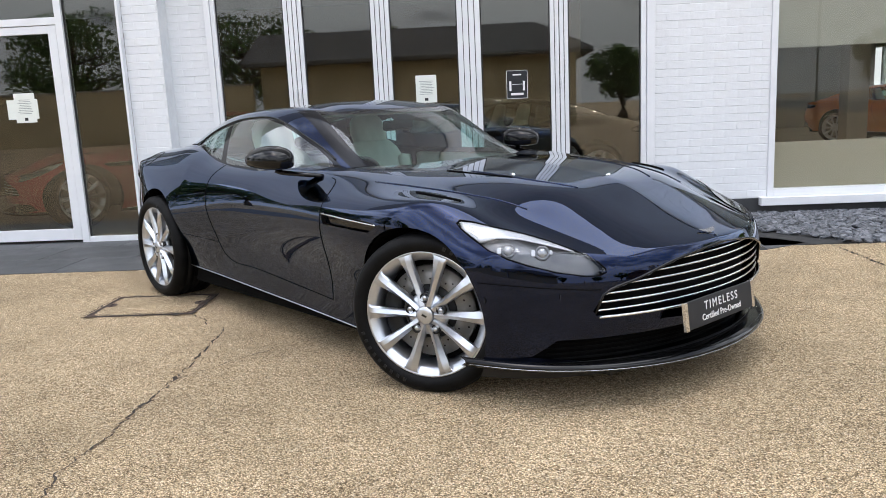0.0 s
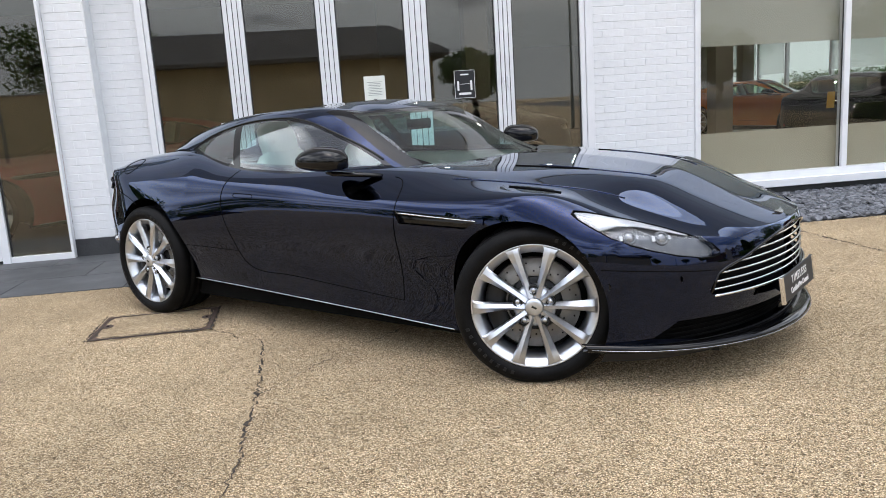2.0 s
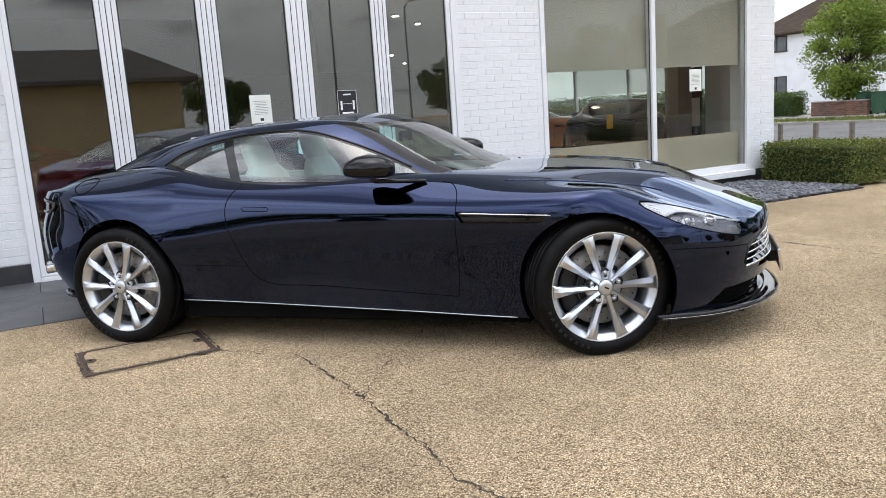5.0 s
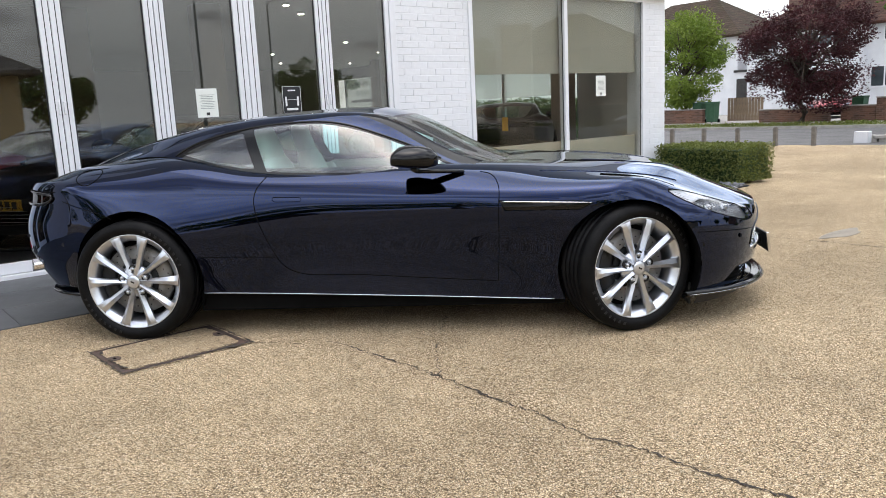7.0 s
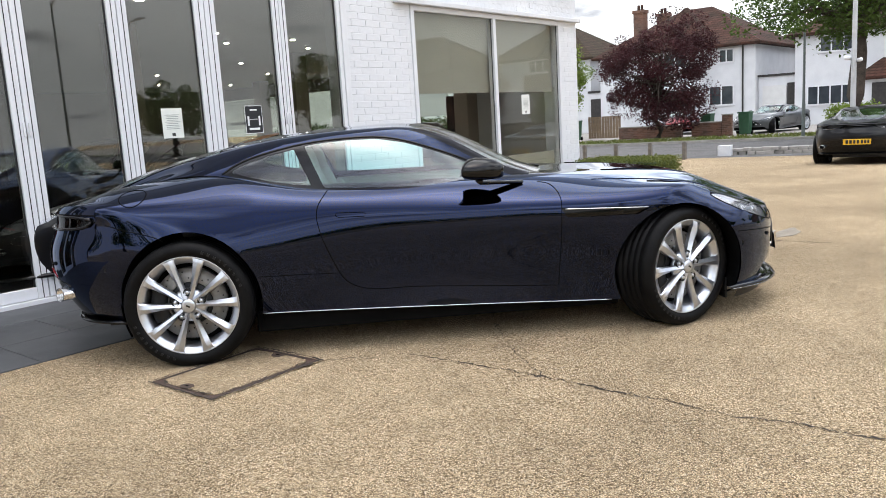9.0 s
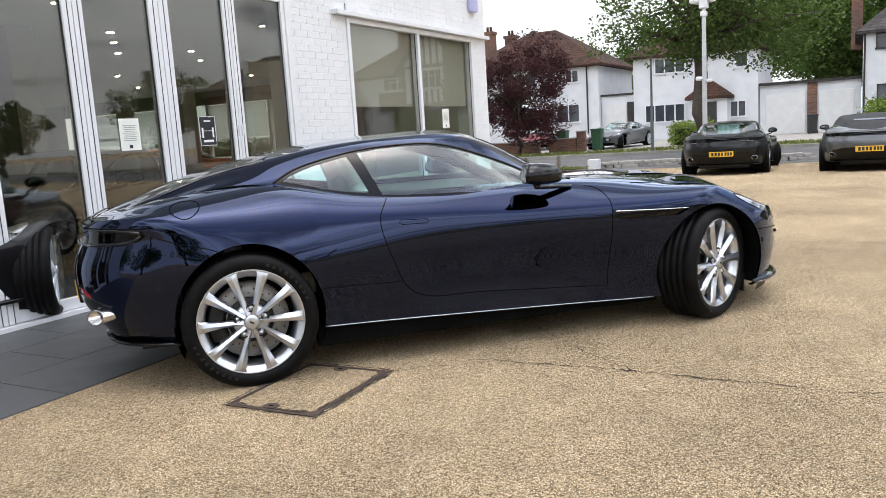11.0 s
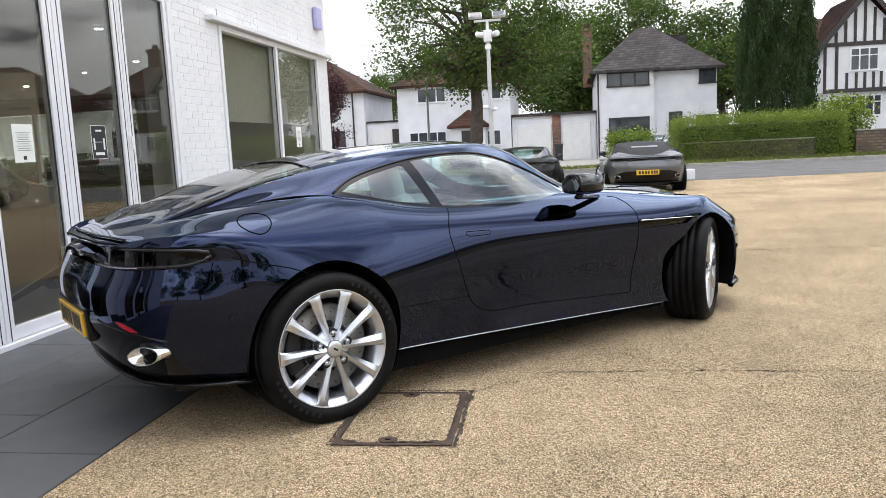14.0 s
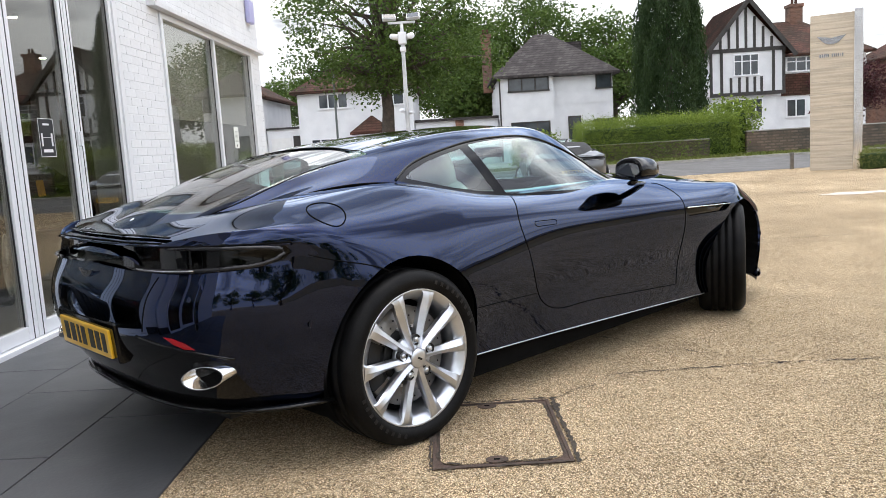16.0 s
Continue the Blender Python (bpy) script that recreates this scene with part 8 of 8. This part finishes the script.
def other_car(m, paint, label, roof=None, plate=None, front_plate=None):
    """A parked car of the same family in another paint, with its own plate."""
    t = thing("parked_car", m, label, "car")
    made = {coupe: t}

    def paint_mesh(me, swap):
        key = (me.name, swap.name)
        if key not in _cache:
            c = me.copy()
            c.materials[0] = swap
            _cache[key] = c
        return _cache[key]
    for o in coupe.children_recursive:
        base = o.name.split(".")[0]
        if base not in KEEP or o.parent not in made:
            continue
        me = o.data
        if me.materials[0] == PAINT:
            me = paint_mesh(me, roof if roof and base == "roof" else paint)
        elif roof and base in ("rear_window", "quarter_window", "window_surround"):
            me = paint_mesh(me, roof)
        c = new(base, me)
        c.parent, c.matrix_basis = made[o.parent], o.matrix_basis
        c.visible_shadow = o.visible_shadow
        made[o] = c
        if o.get("label"):
            c["label"] = o["label"]
    if plate:
        p = part("rear_plate", box(-0.006, 0.006, -0.26, 0.26, -0.056, 0.056, 0.004), plate, t, "rear number plate with dark bars", False, pose(-0.885, 0.0, 0.50, 0, 4, 180))
        for y, w in ((-0.185, 0.055), (-0.115, 0.055), (-0.045, 0.05), (0.02, 0.05), (0.095, 0.05), (0.155, 0.05), (0.21, 0.045)):
            part("plate_bar", box(0.005, 0.0078, y - w / 2 + 0.004, y + w / 2 - 0.004, -0.035, 0.040), INK, p)
    if front_plate:
        p = part("front_plate", box(-0.006, 0.006, -0.26, 0.26, -0.056, 0.056, 0.004), front_plate, t, "front number plate with dark bars", False, pose(3.65, 0, 0.35))
        for y in (-0.18, -0.11, -0.04, 0.04, 0.11, 0.18):
            part("plate_bar", box(0.005, 0.0078, y - 0.025, y + 0.025, -0.035, 0.040), INK, p)
    return t


def stood(x, y, turn, z=None, s=1.0):
    """A pose for a car whose tail is at (x, y)."""
    return pose(x, y, gz(x + 1.5) if z is None else z, 0, 0.8 if z is None else 0, turn) @ pose(0.88, 0, 0) @ Matrix.Scale(s, 4)


other_car(stood(13.25, 5.10, 2), BLACK_PAINT, "black coupe with a yellow plate parked facing the street", None, PLATE_YELLOW)
convertible = other_car(stood(13.25, 2.17, 0), GREY_PAINT, "grey convertible with a black soft top and yellow plate, parked", SOFT_TOP, PLATE_YELLOW)
part("rear_glass", box(-0.055, 0.055, -0.31, 0.31, -0.003, 0.003, 0.002), HOUSE_GLASS, convertible, "small rear window in the soft top", False, Matrix.Translation(on(ROOF, "z", -0.10, 0.0, lift=0.006)) @ pose(0, 0, 0, 0, -17, 0))
other_car(pose(34.6, 12.6, -0.09, 0, 0, 168), SILVER_PAINT, "dark grey car parked on a house drive", None, None, WHITE_INK)
other_car(pose(36.5, 18.6, -0.09, 0, 0, 200), RED_PAINT, "red car parked before the white house")
other_car(pose(38.0, -1.2, -0.09, 0, 0, 150), SILVER_PAINT, "silver car parked behind the garden hedge")
# In the showroom
black_car = other_car(stood(6.72, 11.32, 45, 0.03), BLACK_PAINT, "black car on the showroom floor, yellow tag on its tail")
part("paper_tag", box(-0.004, 0.004, -0.055, 0.055, -0.13, 0.13, 0.003), PLATE_YELLOW, black_car, "yellow paper tag", False, pose(-0.875, 0.02, 0.84, 0, 14, 0))
for y in (-0.68, 0.68):
    part("rear_reflector", box(-0.006, 0.006, -0.10, 0.10, -0.014, 0.014, 0.003), RED_PAINT, black_car, "small red reflector", False, pose(-0.70, y, 0.46, 0, 0, 35 * (1 if y < 0 else -1)))
other_car(pose(8.2, 18.3, 0.03, 0, 0, -45), ORANGE_PAINT, "orange sports car on the showroom floor")
other_car(pose(0.9, 9.6, 0.03, 0, 0, -160), BLACK_PAINT, "black car behind the folding doors", None, None, WHITE_INK)
other_car(pose(-2.6, 10.6, 0.03, 0, 0, -150), RED_PAINT, "dark red car behind the folding doors")

# Words on the banner, which read the right way from outside
for text, z, size in (("WE ARE OPEN", 2.20, 0.29), ("ONLINE", 1.90, 0.29)):
    tagged(lettering("banner_word", text, size, PRINT, None, pose(12.416, 24.55, z, 90, 0, 90)), "grey capital letters on the window banner, seen from behind", "lettering")
line = part("banner_line", box(12.414, 12.417, 23.75, 25.35, 1.58, 1.68), PRINT)
tagged(line, "grey printed line at the foot of the banner", "lettering")

# ---- painted brickwork, laid last ----
def brick_field(x0, x1, y, z0, z1, seed, skip=None):
    """Brick places in stretcher bond on a wall that faces -y."""
    rng = random.Random(seed)
    L, H = 0.225, 0.075
    out = []
    rows = int((z1 - z0) / H + 0.5)
    for r in range(rows):
        x = x0 - (L / 2 if r % 2 else 0)
        sink = rng.uniform(-0.0014, 0.0010)
        while x < x1 - 0.01:
            a, b = max(x, x0), min(x + L, x1)
            if b - a > 0.04 and not (skip and skip((a + b) / 2, z0 + H * (r + 0.5))):
                out.append(((a + b) / 2, z0 + H * (r + 0.5), b - a - 0.0006, sink + rng.uniform(-0.0009, 0.0009), rng.uniform(-0.35, 0.35)))
            x += L
    return out


def brick_bm(w):
    b = bmesh.new()
    add_box(b, -w / 2, w / 2, 0.0, 0.06, -0.0372, 0.0372)
    fr = [e for e in b.edges if all(v.co.y < 0.01 for v in e.verts) and abs(e.verts[0].co.z - e.verts[1].co.z) < 0.001]
    bmesh.ops.bevel(b, geom=fr, offset=0.0045, segments=1, affect="EDGES")
    return b


_bricks = {}


def lay(parent, places, y, limit):
    """The first bricks as objects on shared meshes, the rest joined."""
    rest = bmesh.new()
    for i, (x, z, w, dy, tilt) in enumerate(places):
        m = pose(x, y + dy, z, 0, tilt, tilt)
        if i < limit:
            key = round(w, 2)
            if key not in _bricks:
                _bricks[key] = part("brick", brick_bm(key), BRICK_PAINT, parent, "", False, m)
            else:
                share(_bricks[key], m, parent)
        else:
            c = bmesh.new()
            add_box(c, -w / 2, w / 2, 0.0, 0.06, -0.0366, 0.0366)
            lo = len(rest.verts)
            new_v = [rest.verts.new(m @ v.co) for v in c.verts]
            c.verts.index_update()
            for f in c.faces:
                rest.faces.new([new_v[v.index] for v in f.verts])
            c.free()
    if len(rest.verts):
        tagged(part("brickwork", rest, BRICK_PAINT, parent), kind="stuff")
    else:
        rest.free()


lay(bpy.data.objects["wall_core"], brick_field(1.607, 2.695, FY, 0.17, 2.80, 1), FY, 230)
lay(bpy.data.objects["pier_core"], brick_field(-3.50, -3.14, 7.55, 0.17, 2.80, 2), 7.55, 110)
lay(bpy.data.objects["return_core"], brick_field(-3.14, -2.75, FY, 0.17, 2.80, 3), FY, 120)
lay(bpy.data.objects["corner_core"], brick_field(6.125, 6.62, FY, 0.17, 2.62, 4), FY, 120)
lay(bpy.data.objects["wall_window_top"], brick_field(2.73, 6.62, FY, 2.71, 3.9, 5), FY, 0)
box_b = part("alarm_box", box(-0.12, 0.12, -0.07, 0.0, -0.16, 0.16, 0.02), mat("lilac_plastic", (0.42, 0.42, 0.68), 0.5, col2=(0.38, 0.38, 0.62), scale=6), None, "", False, pose(6.16, FY - 0.005, 3.20))
tagged(box_b, "small lilac alarm box on the brick wall", "alarm box")
